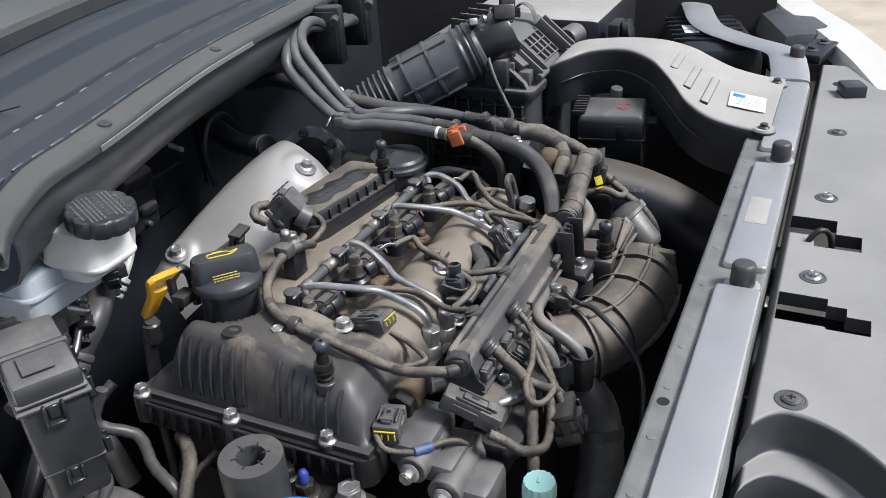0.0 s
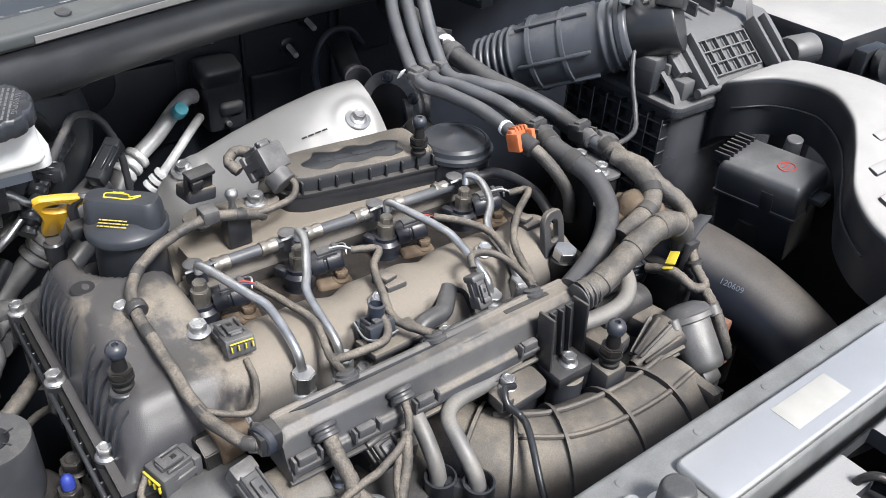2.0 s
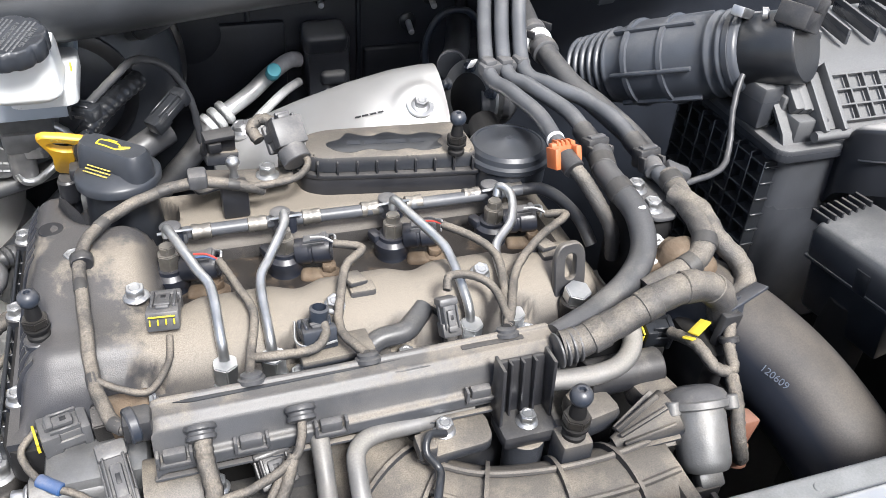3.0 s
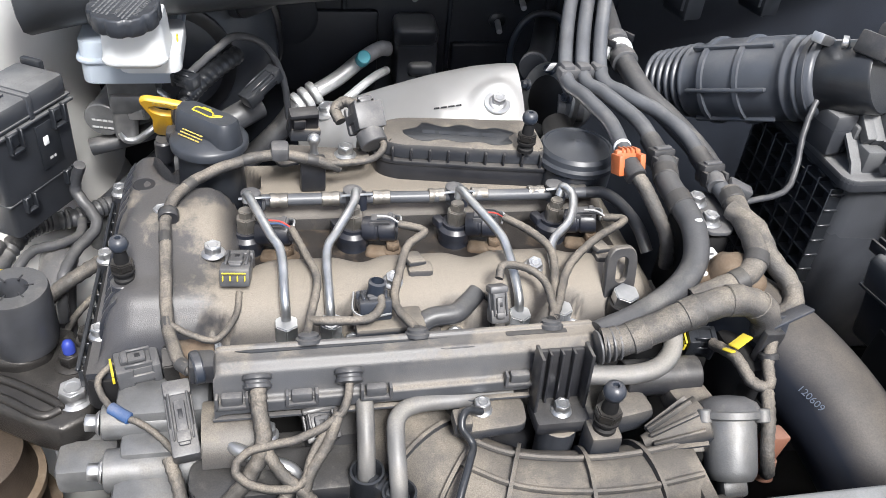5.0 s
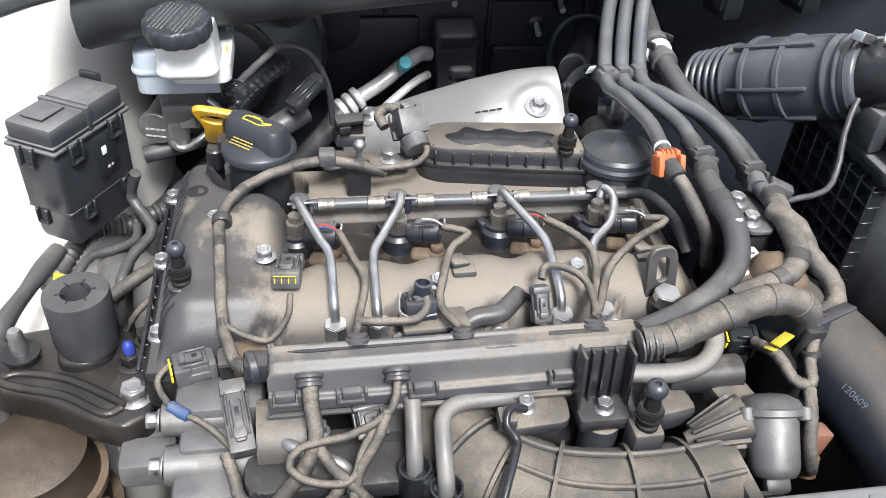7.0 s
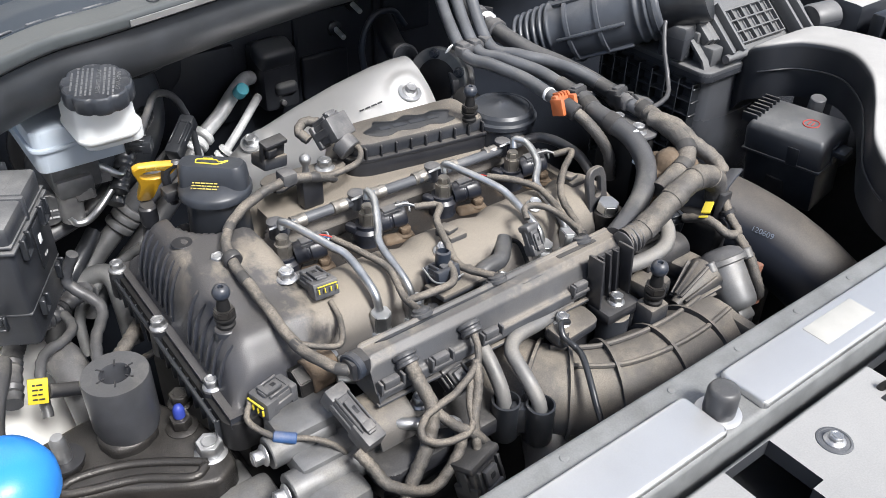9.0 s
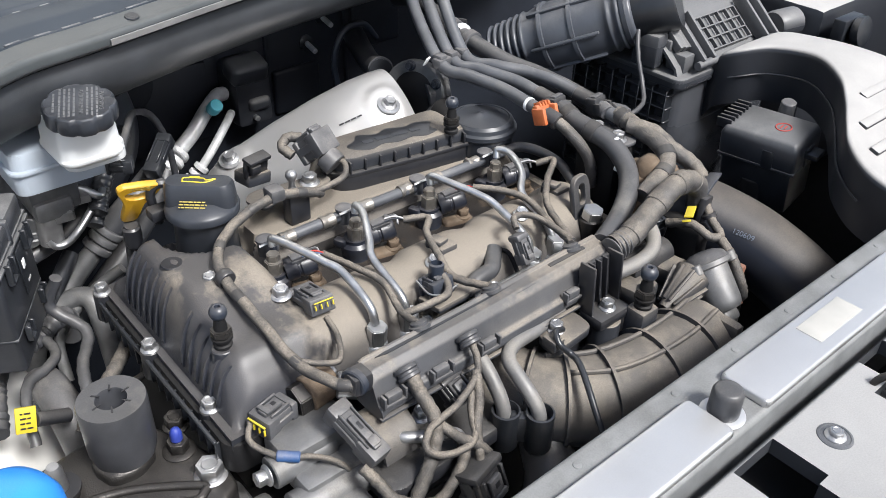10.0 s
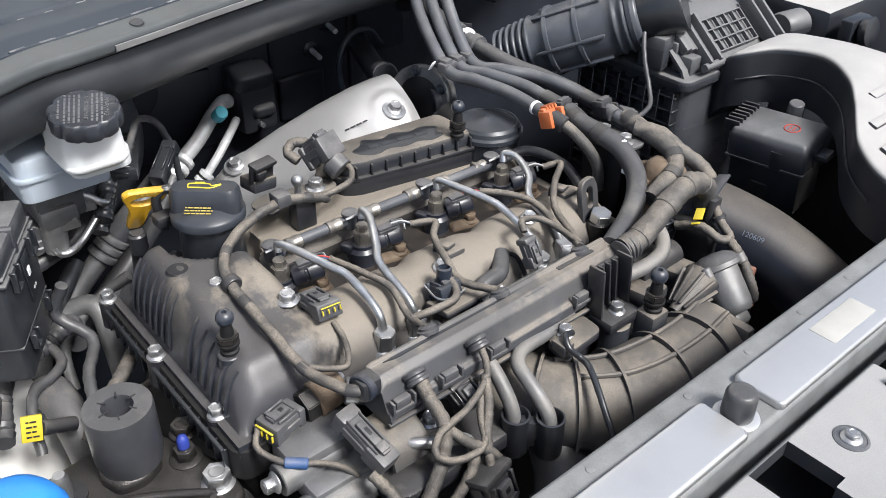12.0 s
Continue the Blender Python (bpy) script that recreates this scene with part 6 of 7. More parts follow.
for key in "abc":
    ob = hose_thing("fuel_hose", "grey rubber fuel hose curving up from the firewall", "hose", PIPES[key], 0.0066, HOSE, 8, 14, group="fuel hoses")
    bands(ob, PIPES[key], (0.87,) if key != "a" else (0.94,), 0.0068, YINK, 0.0025, "yellow_ring")
    if key == "a":
        bands(ob, PIPES[key], (0.90,), 0.0068, WHITE, 0.004, "paper_mark")
clip = thing("hose_clip", (0.178, 0.113, 1.0), "grey plastic clip holding three fuel hoses", "hose clip")
bm = box((0.168, 0.112, 1.005), (0.048, 0.013, 0.011), 0.003, (0, 0, 8))
for dx in (-0.015, 0.0, 0.0145):
    box((0.168 + dx, 0.112, 1.010), (0.0125, 0.014, 0.008), 0.004, (0, 0, 8), bm=bm)
part("body", bm, GREYCON, clip)
part("paper_flag", box((0.140, 0.118, 1.007), (0.007, 0.0015, 0.010), 0.0005, (30, 0, 20)), WHITE, clip)
block = thing("hose_bracket", (0.33, 0.21, 1.04), "black plastic bracket block for hoses at the firewall", "bracket")
for k in range(2):
    part("plate", box((0.300 + 0.09 * k, 0.207 + 0.012 * k, 1.060), (0.022, 0.040, 0.075), 0.004, (0, 0, 12)), CLEAN, block)
    part("rib", box((0.288 + 0.09 * k, 0.204 + 0.012 * k, 1.062), (0.004, 0.030, 0.060), 0.001, (0, 0, 12)), CLEAN, block)
    part("screw", rod((0.285 + 0.09 * k, 0.185, 1.085), (0.268 + 0.09 * k, 0.178, 1.085), 0.006), PLASTIC, block)

hd = [(0.250, 0.31, 1.0), (0.236, 0.26, 1.015), (0.224, 0.205, 1.016), (0.217, 0.152, 1.008), (0.217, 0.080, 1.0), (0.226, 0.037, 0.996), (0.238, -0.012, 0.986), (0.240, -0.06, 0.97)]
ob = hose_thing("vacuum_hose", "thick black rubber vacuum hose with a white ring", "hose", hd, 0.0095, RUBBER, 8, 16)
bands(ob, hd, (0.43,), 0.0125, WHITE, 0.006, "white_ring")
bands(ob, hd, (0.40, 0.47), 0.012, GREYCON, 0.010, "clamp")
for s in (-1, 1):
    part("clamp_tab", box((0.2185 + 0.012 * s, 0.158 + 0.008 * s, 1.016), (0.003, 0.012, 0.007), 0.0008, (0, 0, 30)), PLASTIC, ob)

cp = [(0.219, -0.062, 0.991), (0.219, -0.090, 0.987), (0.2205, -0.112, 0.983), (0.219, -0.128, 0.977), (0.208, -0.139, 0.970), (0.190, -0.143, 0.964), (0.172, -0.146, 0.958)]
cp = [(x + 0.015 - 0.012 * k / 6, y, z - 0.003) for k, (x, y, z) in enumerate(cp)]
ob = hose_thing("taped_harness", "thick harness wrapped in dusty cloth tape", "wiring harness", cp, 0.0086, TAPE, 8, 14, 0.025, 9)
bands(ob, cp, (0.05, 0.5, 0.72), 0.0089, TAPEDARK, 0.010)
th = [(0.098, -0.1785, 0.951), (0.115, -0.180, 0.955), (0.142, -0.1775, 0.965), (0.172, -0.1745, 0.976), (0.195, -0.174, 0.977), (0.212, -0.175, 0.966), (0.220, -0.176, 0.945)]
ob = hose_thing("taped_harness", "thick harness wrapped in creased dusty tape", "wiring harness", th, 0.0102, TAPE, 8, 16, 0.03, 11)
bands(ob, th, (0.22, 0.42, 0.62, 0.80), 0.0106, TAPE, 0.012)
t2 = [(0.226, -0.082, 0.986), (0.236, -0.104, 0.985), (0.239, -0.127, 0.975), (0.250, -0.143, 0.963), (0.247, -0.158, 0.955), (0.232, -0.166, 0.95)]
hose_thing("taped_harness", "thin harness branch in dusty black tape", "wiring harness", t2, 0.0075, TAPE, 8, 12, 0.05, 9)
for x, y, z, a in ((0.2275, -0.036, 0.992, 8), (0.1955, -0.012, 0.992, 8)):
    q = thing("hose_coupling", (x, y, z), "dark quick coupling on a fuel hose", "coupling", "hose couplings")
    part("sleeve", rod((x, y + 0.022, z + 0.002), (x, y - 0.004, z), 0.0084), PLASTIC, q)
    bm = box((x, y - 0.003, z), (0.020, 0.013, 0.016), 0.0025, (-12, 0, a))
    box((x - 0.008, y - 0.012, z - 0.001), (0.003, 0.008, 0.012), 0.0008, (-12, 0, a), bm=bm)
    box((x + 0.008, y - 0.012, z - 0.001), (0.003, 0.008, 0.012), 0.0008, (-12, 0, a), bm=bm)
    part("body", bm, PLASTIC, q)
    part("latch", box((x, y - 0.003, z + 0.0085), (0.014, 0.006, 0.003), 0.001, (-12, 0, a)), GREYCON, q)
    part("collar", rod((x, y - 0.010, z - 0.001), (x - 0.001, y - 0.020, z - 0.003), 0.0078), GREYCON, q)
orange = thing("orange_coupling", (0.158, -0.030, 0.99), "bright orange plastic hose coupling", "coupling")
bm = box((0.158, -0.032, 1.002), (0.026, 0.008, 0.020), 0.002, (-20, 0, 6))
box((0.147, -0.038, 1.000), (0.006, 0.018, 0.020), 0.0015, (-20, 0, 6), bm=bm)
box((0.169, -0.036, 1.000), (0.006, 0.018, 0.020), 0.0015, (-20, 0, 6), bm=bm)
for k in range(4):
    box((0.151 + 0.0046 * k, -0.029, 1.011), (0.0022, 0.010, 0.005), 0.0006, (-20, 0, 6), bm=bm)
SMALL = Matrix.Translation((0.158, -0.034, 1.000)) @ Matrix.Scale(0.80, 4) @ Matrix.Translation((-0.158, 0.034, -1.000))
bm.transform(SMALL)
part("body", bm, ORANGE, orange)
part("tongue", box((0.158, -0.040, 0.998), (0.010, 0.008, 0.008), 0.001, (-20, 0, 6)), ORANGE, orange)

fh = [(0.1955, -0.024, 0.991), (0.190, -0.045, 0.988), (0.191, -0.068, 0.985), (0.194, -0.092, 0.978), (0.188, -0.116, 0.966), (0.168, -0.135, 0.956), (0.135, -0.152, 0.949), (0.100, -0.165, 0.946)]
ob = hose_thing("breather_hose", "fat dusty black rubber hose sweeping over the engine", "hose", fh, 0.0094, RUBBER, 8, 18)
part("paint_dot", lathe([(0.003, 0), (0.002, 0.0005)], (0.1945, -0.094, 0.9868), (0, 0, 1), 12), WHITE, ob)
bands(ob, fh, (0.10, 0.30), 0.0098, TAPEDARK, 0.012, "hose_collar")
f2 = [(0.160, -0.044, 0.998), (0.167, -0.054, 0.990), (0.175, -0.068, 0.976), (0.186, -0.074, 0.955), (0.192, -0.074, 0.928)]
hose_thing("braided_hose", "dusty braided hose below the orange coupling", "hose", f2, 0.0056, TAPE, 8, 12, 0.04, 16)
part("collar", rod((0.158, -0.036, 1.0), (0.161, -0.050, 0.996), 0.0082), PLASTIC, orange)
brk = thing("hose_plate", (0.21, -0.068, 0.95), "dusty steel plate with two bolts under the hoses", "bracket")
part("plate", prism(smooth_loop([(0.196, -0.045), (0.228, -0.040), (0.232, -0.062), (0.226, -0.098), (0.205, -0.098), (0.198, -0.075)]), 0.973, 0.9765, 0.001), GREYCON, brk)
for x, y in ((0.211, -0.058), (0.2105, -0.084)):
    part("bolt", hexhead((x, y, 0.9763), s=0.011, h=0.006, flange=0.0088), STEEL, brk, "bright flange bolt")
part("leg", box((0.212, -0.07, 0.93), (0.03, 0.05, 0.08), 0.006), DARK, brk)
part("label_block", box((0.203, -0.110, 0.958), (0.024, 0.026, 0.006), 0.002, (8, 0, 10)), WHITE, brk, "pale engraved metal block")
bars(pose(0.203, -0.110, 0.9613, 8, 0, 10), 3, 0.016, 0.005, 0.0016, GREYCON, brk)
part("side_plug", box((0.246, -0.055, 0.985), (0.020, 0.012, 0.012), 0.002, (0, 20, -20)), GREYCON, brk, "grey plastic plug")

# small looms over the cover
WIRES = [
    ("main_loom", [(-0.058, 0.022, 0.966), (-0.067, 0.019, 0.972), (-0.104, 0.018, 0.982), (-0.140, 0.012, 0.978), (-0.170, -0.008, 0.974), (-0.184, -0.038, 0.970), (-0.183, -0.086, 0.958), (-0.180, -0.130, 0.946), (-0.170, -0.166, 0.947), (-0.160, -0.173, 0.9475)], 0.0043),
    ("sensor_wire", [(-0.1355, -0.100, 0.945), (-0.138, -0.118, 0.940), (-0.150, -0.138, 0.938), (-0.165, -0.138, 0.943), (-0.178, -0.132, 0.948)], 0.0023),
    ("injector_wire", [(-0.098, -0.041, 0.954), (-0.090, -0.072, 0.955), (-0.083, -0.100, 0.953), (-0.089, -0.130, 0.947), (-0.093, -0.156, 0.953)], 0.0029),
    ("injector_wire", [(-0.018, -0.043, 0.956), (-0.001, -0.055, 0.957), (-0.016, -0.072, 0.957), (-0.026, -0.099, 0.954), (-0.032, -0.125, 0.949), (-0.023, -0.157, 0.954)], 0.0032),
    ("injector_wire", [(0.064, -0.041, 0.957), (0.081, -0.062, 0.957), (0.090, -0.085, 0.955), (0.081, -0.125, 0.952), (0.070, -0.157, 0.955)], 0.0032),
    ("injector_wire", [(0.148, -0.039, 0.952), (0.159, -0.051, 0.957), (0.128, -0.073, 0.957), (0.098, -0.102, 0.955), (0.078, -0.142, 0.955), (0.069, -0.157, 0.955)], 0.0032),
    ("sensor_wire", [(-0.090, -0.136, 0.948), (-0.076, -0.142, 0.952), (-0.052, -0.140, 0.950), (-0.042, -0.128, 0.951), (-0.044, -0.119, 0.957)], 0.0032),
    ("sensor_wire", [(0.040, -0.121, 0.963), (0.045, -0.113, 0.968), (0.064, -0.111, 0.962), (0.075, -0.121, 0.956), (0.072, -0.156, 0.956)], 0.0029),
    ("plug_wire", [(-0.026, 0.052, 0.979), (-0.020, 0.040, 0.975), (-0.030, 0.026, 0.972), (-0.050, 0.020, 0.972), (-0.070, 0.019, 0.972)], 0.0029),
    ("tray_loom", [(-0.124, -0.186, 0.944), (-0.124, -0.196, 0.934), (-0.1225, -0.212, 0.917), (-0.134, -0.222, 0.898), (-0.150, -0.228, 0.880), (-0.165, -0.235, 0.86)], 0.0052),
    ("tray_loom", [(-0.068, -0.187, 0.944), (-0.075, -0.202, 0.930), (-0.100, -0.211, 0.921), (-0.130, -0.216, 0.919), (-0.139, -0.223, 0.910), (-0.126, -0.230, 0.902), (-0.102, -0.230, 0.900), (-0.093, -0.216, 0.912), (-0.080, -0.202, 0.926)], 0.0028),
    ("tray_loom", [(-0.076, -0.201, 0.930), (-0.084, -0.214, 0.917), (-0.096, -0.226, 0.903), (-0.102, -0.238, 0.88), (-0.11, -0.245, 0.85)], 0.0038),
    ("tray_loom", [(-0.1225, -0.212, 0.917), (-0.112, -0.224, 0.905), (-0.098, -0.232, 0.893), (-0.09, -0.236, 0.875), (-0.10, -0.245, 0.85)], 0.0040),
    ("sensor_wire", [(-0.219, -0.127, 0.912), (-0.227, -0.140, 0.908), (-0.216, -0.160, 0.903), (-0.197, -0.172, 0.900), (-0.183, -0.182, 0.892), (-0.17, -0.19, 0.87)], 0.0023),
    ("plug_wire", [(-0.179, -0.203, 0.904), (-0.174, -0.216, 0.895), (-0.168, -0.228, 0.885), (-0.14, -0.236, 0.87), (-0.115, -0.232, 0.885), (-0.105, -0.225, 0.9)], 0.0042),
    ("throttle_wire", [(0.186, -0.170, 0.935), (0.190, -0.192, 0.943), (0.197, -0.208, 0.935), (0.207, -0.212, 0.935), (0.211, -0.198, 0.943), (0.224, -0.178, 0.952)], 0.0042),
    ("throttle_wire", [(0.206, -0.212, 0.933), (0.201, -0.230, 0.925), (0.197, -0.244, 0.912), (0.2, -0.25, 0.895), (0.205, -0.243, 0.885)], 0.0046),
    ("filter_wire", [(0.378, 0.010, 1.085), (0.352, 0.004, 1.06), (0.325, -0.006, 1.040), (0.312, -0.020, 1.015), (0.305, -0.036, 0.99), (0.290, -0.050, 0.978), (0.252, -0.058, 0.975)], 0.0026),
    ("booster_wire", [(-0.178, 0.158, 0.982), (-0.155, 0.191, 0.990), (-0.137, 0.217, 0.992), (-0.112, 0.240, 0.972), (-0.095, 0.255, 0.93), (-0.09, 0.26, 0.88)], 0.0036),
    ("wing_wire", [(-0.268, 0.094, 0.93), (-0.277, 0.101, 0.90), (-0.260, 0.079, 0.88), (-0.276, 0.051, 0.87), (-0.283, 0.026, 0.86), (-0.285, 0.01, 0.83)], 0.0050),
    ("wing_wire", [(-0.350, 0.050, 0.84), (-0.335, 0.098, 0.85), (-0.318, 0.119, 0.853), (-0.29, 0.132, 0.85), (-0.263, 0.151, 0.85), (-0.25, 0.17, 0.83)], 0.0085),
    ("wing_wire", [(-0.355, -0.10, 0.83), (-0.375, -0.02, 0.845), (-0.362, 0.04, 0.852), (-0.345, 0.085, 0.858)], 0.0080),
    ("earth_strap", [(-0.300, 0.000, 0.850), (-0.285, 0.012, 0.862), (-0.265, 0.022, 0.872), (-0.246, 0.042, 0.872), (-0.238, 0.055, 0.868)], 0.0060),
    ("wing_wire", [(-0.300, 0.150, 0.845), (-0.285, 0.130, 0.850), (-0.283, 0.105, 0.850), (-0.296, 0.085, 0.855), (-0.315, 0.072, 0.858), (-0.325, 0.050, 0.852), (-0.33, 0.03, 0.83)], 0.0045),
    ("cooler_wire", [(-0.235, 0.020, 0.862), (-0.258, 0.035, 0.840), (-0.282, 0.02, 0.82), (-0.29, -0.01, 0.80)], 0.0032),
]
NAMES = {"main_loom": "main wiring loom in dusty sleeve across the cover", "sensor_wire": "thin dusty sensor wire sleeve", "injector_wire": "twisted injector wires in dusty sleeve", "plug_wire": "dusty wire leading to a plug", "tray_loom": "taped wiring loom hanging from the tray", "throttle_wire": "taped throttle wire beside the big hose", "filter_wire": "thin grey wire down from the air filter", "booster_wire": "thin black wire by the brake booster", "wing_wire": "ribbed black wiring conduit at the wing", "earth_strap": "grey braided earth strap", "cooler_wire": "black wire beside the rubber damper"}
for name, pts, r in WIRES:
    rib = (0.12, 40) if name == "wing_wire" and r > 0.007 else (0.07, 14)
    hose_thing(name, NAMES[name], "wire", pts, r, RUBBER if name in ("wing_wire", "booster_wire", "filter_wire") else WIRE, 14 if rib[1] == 40 else 9, 10, *rib)
    if name == "main_loom":
        loom = bpy.context.scene.objects["main_loom"]
        bands(loom, pts, (0.16, 0.30, 0.45, 0.62, 0.78, 0.93), r, TAPEDARK, 0.009)
for pts, cols in ((WIRES[2][1], (TAPEBLUE, RED)), (WIRES[3][1], (NAVY, PALE)), (WIRES[4][1], (RED, INK)), (WIRES[5][1], (INK, PALE))):
    p = Vector(pts[0])
    for k, c in enumerate(cols):
        q = hose_thing("wire_core", "single coloured wire core at an injector plug", "wire", [tuple(p + Vector((-0.016, 0.006, 0.001 + 0.003 * k))), tuple(p + Vector((-0.007, 0.002, 0.003 + 0.002 * k))), tuple(p + Vector((0.003, -0.003, 0)))], 0.0007, c, 5, 8, group="wire cores")

# plugs and sensors
def plug_block(name, label, at, rot, size, mat, tongue=True, yellow=0.0, category="connector"):
    """A two-part plug: body, stepped collar, latch and a coloured lock."""
    ob = thing(name, at, label, category)
    m = pose(*at, *rot)
    sx, sy, sz = size
    bm = box((0, sy * 0.06, 0), (sx * 0.86, sy * 0.86, sz * 0.9), 0.002)
    box((0, sy * 0.40, 0), (sx * 1.02, sy * 0.20, sz * 1.04), 0.0018, bm=bm)
    box((0, -sy * 0.26, -sz * 0.02), (sx, sy * 0.36, sz), 0.0014, bm=bm)
    for k in (-1, 1):
        box((k * sx * 0.46, sy * 0.06, sz * 0.02), (sx * 0.09, sy * 0.62, sz * 0.34), 0.0006, bm=bm, seg=1)
        box((k * sx * 0.34, sy * 0.04, sz * 0.50), (sx * 0.09, sy * 0.58, sz * 0.24), 0.0006, bm=bm, seg=1)
    bm.transform(m)
    part("body", bm, mat, ob)
    if tongue:
        bm = box((0, -sy * 0.05, sz * 0.55), (sx * 0.42, sy * 0.55, sz * 0.22), 0.0015)
        box((0, -sy * 0.22, sz * 0.66), (sx * 0.5, sy * 0.14, sz * 0.14), 0.001, bm=bm)
        bm.transform(m)
        part("latch", bm, GREYCON, ob)
        bm = box((0, sy * 0.05, sz * 0.665), (sx * 0.16, sy * 0.12, sz * 0.03), 0.0003)
        bm.transform(m)
        part("slot", bm, INK, ob)
    if yellow:
        bm = bmesh.new()
        for k in range(4):
            box((sx * (-0.36 + 0.24 * k), -sy * 0.51, sz * 0.05), (sx * 0.05, 0.0018, sz * 0.30), 0.0005, bm=bm)
        box((0, -sy * 0.505, sz * 0.32), (sx * 0.8, 0.0016, sz * 0.06), 0.0004, bm=bm)
        bm.transform(m)
        part("lock", bm, TAG, ob, "yellow plug lock")
    return ob


plug_block("sensor_plug", "grey dusty sensor plug with yellow lock on the cover", (-0.1365, -0.083, 0.9525), (-18, 0, -5), (0.0200, 0.042, 0.013), GREYCON, True, 1)
ob = plug_block("rail_sensor", "grey plug with yellow lock on a rusty rail sensor", (-0.2035, -0.131, 0.910), (0, 0, -76), (0.021, 0.030, 0.018), GREYCON, True, 1, "sensor")
part("hex", hexnut((-0.186, -0.1295, 0.912), (1, 0.05, 0.05), 0.022, 0.013), IRON, ob)
part("barrel", rod((-0.176, -0.129, 0.912), (-0.152, -0.128, 0.914), 0.014, 0.013), RUST, ob, "rusty barrel")
part("adaptor", rod((-0.155, -0.140, 0.918), (-0.140, -0.150, 0.915), 0.010), PIPE, ob)
plug_block("large_plug", "large grey four way plug hanging at the engine front", (-0.171, -0.188, 0.917), (24, 0, 10), (0.0165, 0.052, 0.016), GREYCON)
plug_block("glow_plug", "grey upright plug with ribbed neck on the tray", (0.0385, -0.131, 0.948), (60, 0, 4), (0.013, 0.028, 0.012), GREYCON)
ob = plug_block("pressure_sensor", "small blue grey pressure sensor on its bracket", (-0.046, -0.121, 0.945), (-12, 0, 4), (0.022, 0.020, 0.015), NAVY, True, 0, "sensor")
part("spout", lathe([(0.0055, 0), (0.0062, 0.001), (0.0062, 0.012), (0.0045, 0.013), (0.0045, 0.005), (0.001, 0.004)], (-0.045, -0.119, 0.951), (0.1, 0.1, 1), 16), NAVY, ob)
part("seat", box((-0.036, -0.127, 0.935), (0.048, 0.026, 0.006), 0.002, (-8, 0, 2)), COVER, ob)
part("bail", tube([(-0.059, -0.112, 0.950), (-0.061, -0.130, 0.949), (-0.052, -0.136, 0.948), (-0.036, -0.134, 0.948)], 0.0008, 6), PIPE, ob)
plug_block("intake_plug", "small dark plug under the tray", (-0.087, -0.192, 0.909), (35, 0, 10), (0.022, 0.024, 0.016), PLASTIC)
plug_block("throttle_plug", "black plug with yellow lock by the throttle", (0.183, -0.158, 0.925), (0, 10, -100), (0.016, 0.022, 0.020), CLEAN, False, 1)
plug_block("glow_relay_plug", "black double plug low at the engine front", (-0.105, -0.243, 0.870), (70, 0, 15), (0.032, 0.034, 0.022), PLASTIC)
ob = plug_block("cam_plug", "grey dusty plug lying on the camshaft bracket", (-0.033, 0.064, 0.988), (-40, 0, 15), (0.024, 0.034, 0.022), GREYCON)
part("tail", tube([(-0.052, 0.075, 0.978), (-0.056, 0.085, 0.984), (-0.048, 0.088, 0.990), (-0.038, 0.080, 0.990)], 0.0048, 10, 6, 0.08, 6), TAPE, ob)
part("barrel", rod((-0.031, 0.053, 0.981), (-0.027, 0.043, 0.974), 0.0115), GREYCON, ob)
plug_block("booster_plug", "small black plug beside the reservoir", (-0.180, 0.150, 0.980), (0, 0, 60), (0.014, 0.024, 0.012), CLEAN, False)
plug_block("booster_joint", "black inline wire joint by the booster", (-0.118, 0.225, 0.935), (25, 0, -50), (0.015, 0.050, 0.015), CLEAN, False)

cam_br = thing("cam_bracket", (-0.07, 0.055, 0.945), "dusty pressed steel bracket with a bright ball stud", "bracket")
part("plate", prism(smooth_loop([(-0.104, 0.036), (-0.084, 0.046), (-0.06, 0.038), (-0.03, 0.044), (-0.03, 0.062), (-0.07, 0.066), (-0.098, 0.072), (-0.112, 0.062)]), 0.957, 0.960, 0.001), COVER, cam_br)
part("tab", box((-0.078, 0.030, 0.957), (0.020, 0.014, 0.028), 0.002), PLASTIC, cam_br)
part("hanger", box((-0.082, 0.098, 0.958), (0.026, 0.022, 0.012), 0.002, (0, 8, 10)), COVER, cam_br)
bm = box((-0.082, 0.090, 0.972), (0.026, 0.005, 0.020), 0.0015, (12, 0, 10))
box((-0.082, 0.086, 0.981), (0.024, 0.012, 0.004), 0.001, (12, 0, 10), bm=bm)
box((-0.086, 0.085, 0.972), (0.010, 0.008, 0.009), 0.001, (12, 0, 10), bm=bm)
part("hanger_tab", bm, PLASTIC, cam_br)
part("ball_stem", lathe([(0.0055, 0), (0.0045, 0.002), (0.003, 0.010), (0.0028, 0.014), (0.0045, 0.0165), (0.0054, 0.0195), (0.0045, 0.0225), (0.002, 0.0245)], (-0.0765, 0.0375, 0.964), (0, 0, 1), 20), STEEL, cam_br, "bright ball stud")
part("bolt", hexhead((-0.050, 0.052, 0.960), s=0.012, h=0.007, flange=0.0092), PIPE, cam_br)
part("wire_clamp", box((-0.1035, 0.020, 0.984), (0.014, 0.016, 0.012), 0.003), GREYCON, cam_br)
part("reflector", box((-0.028, 0.072, 0.955), (0.022, 0.001, 0.05), 0.0004, (20, 0, 0)), SHIELD, cam_br, "bright sheet tab")
clipb = thing("loom_clip", (-0.187, -0.030, 0.955), "small bracket with bolt holding the loom", "bracket")
part("bolt", hexhead((-0.189, -0.028, 0.960), (-0.1, 0, 1), 0.010, 0.006), STEEL, clipb)
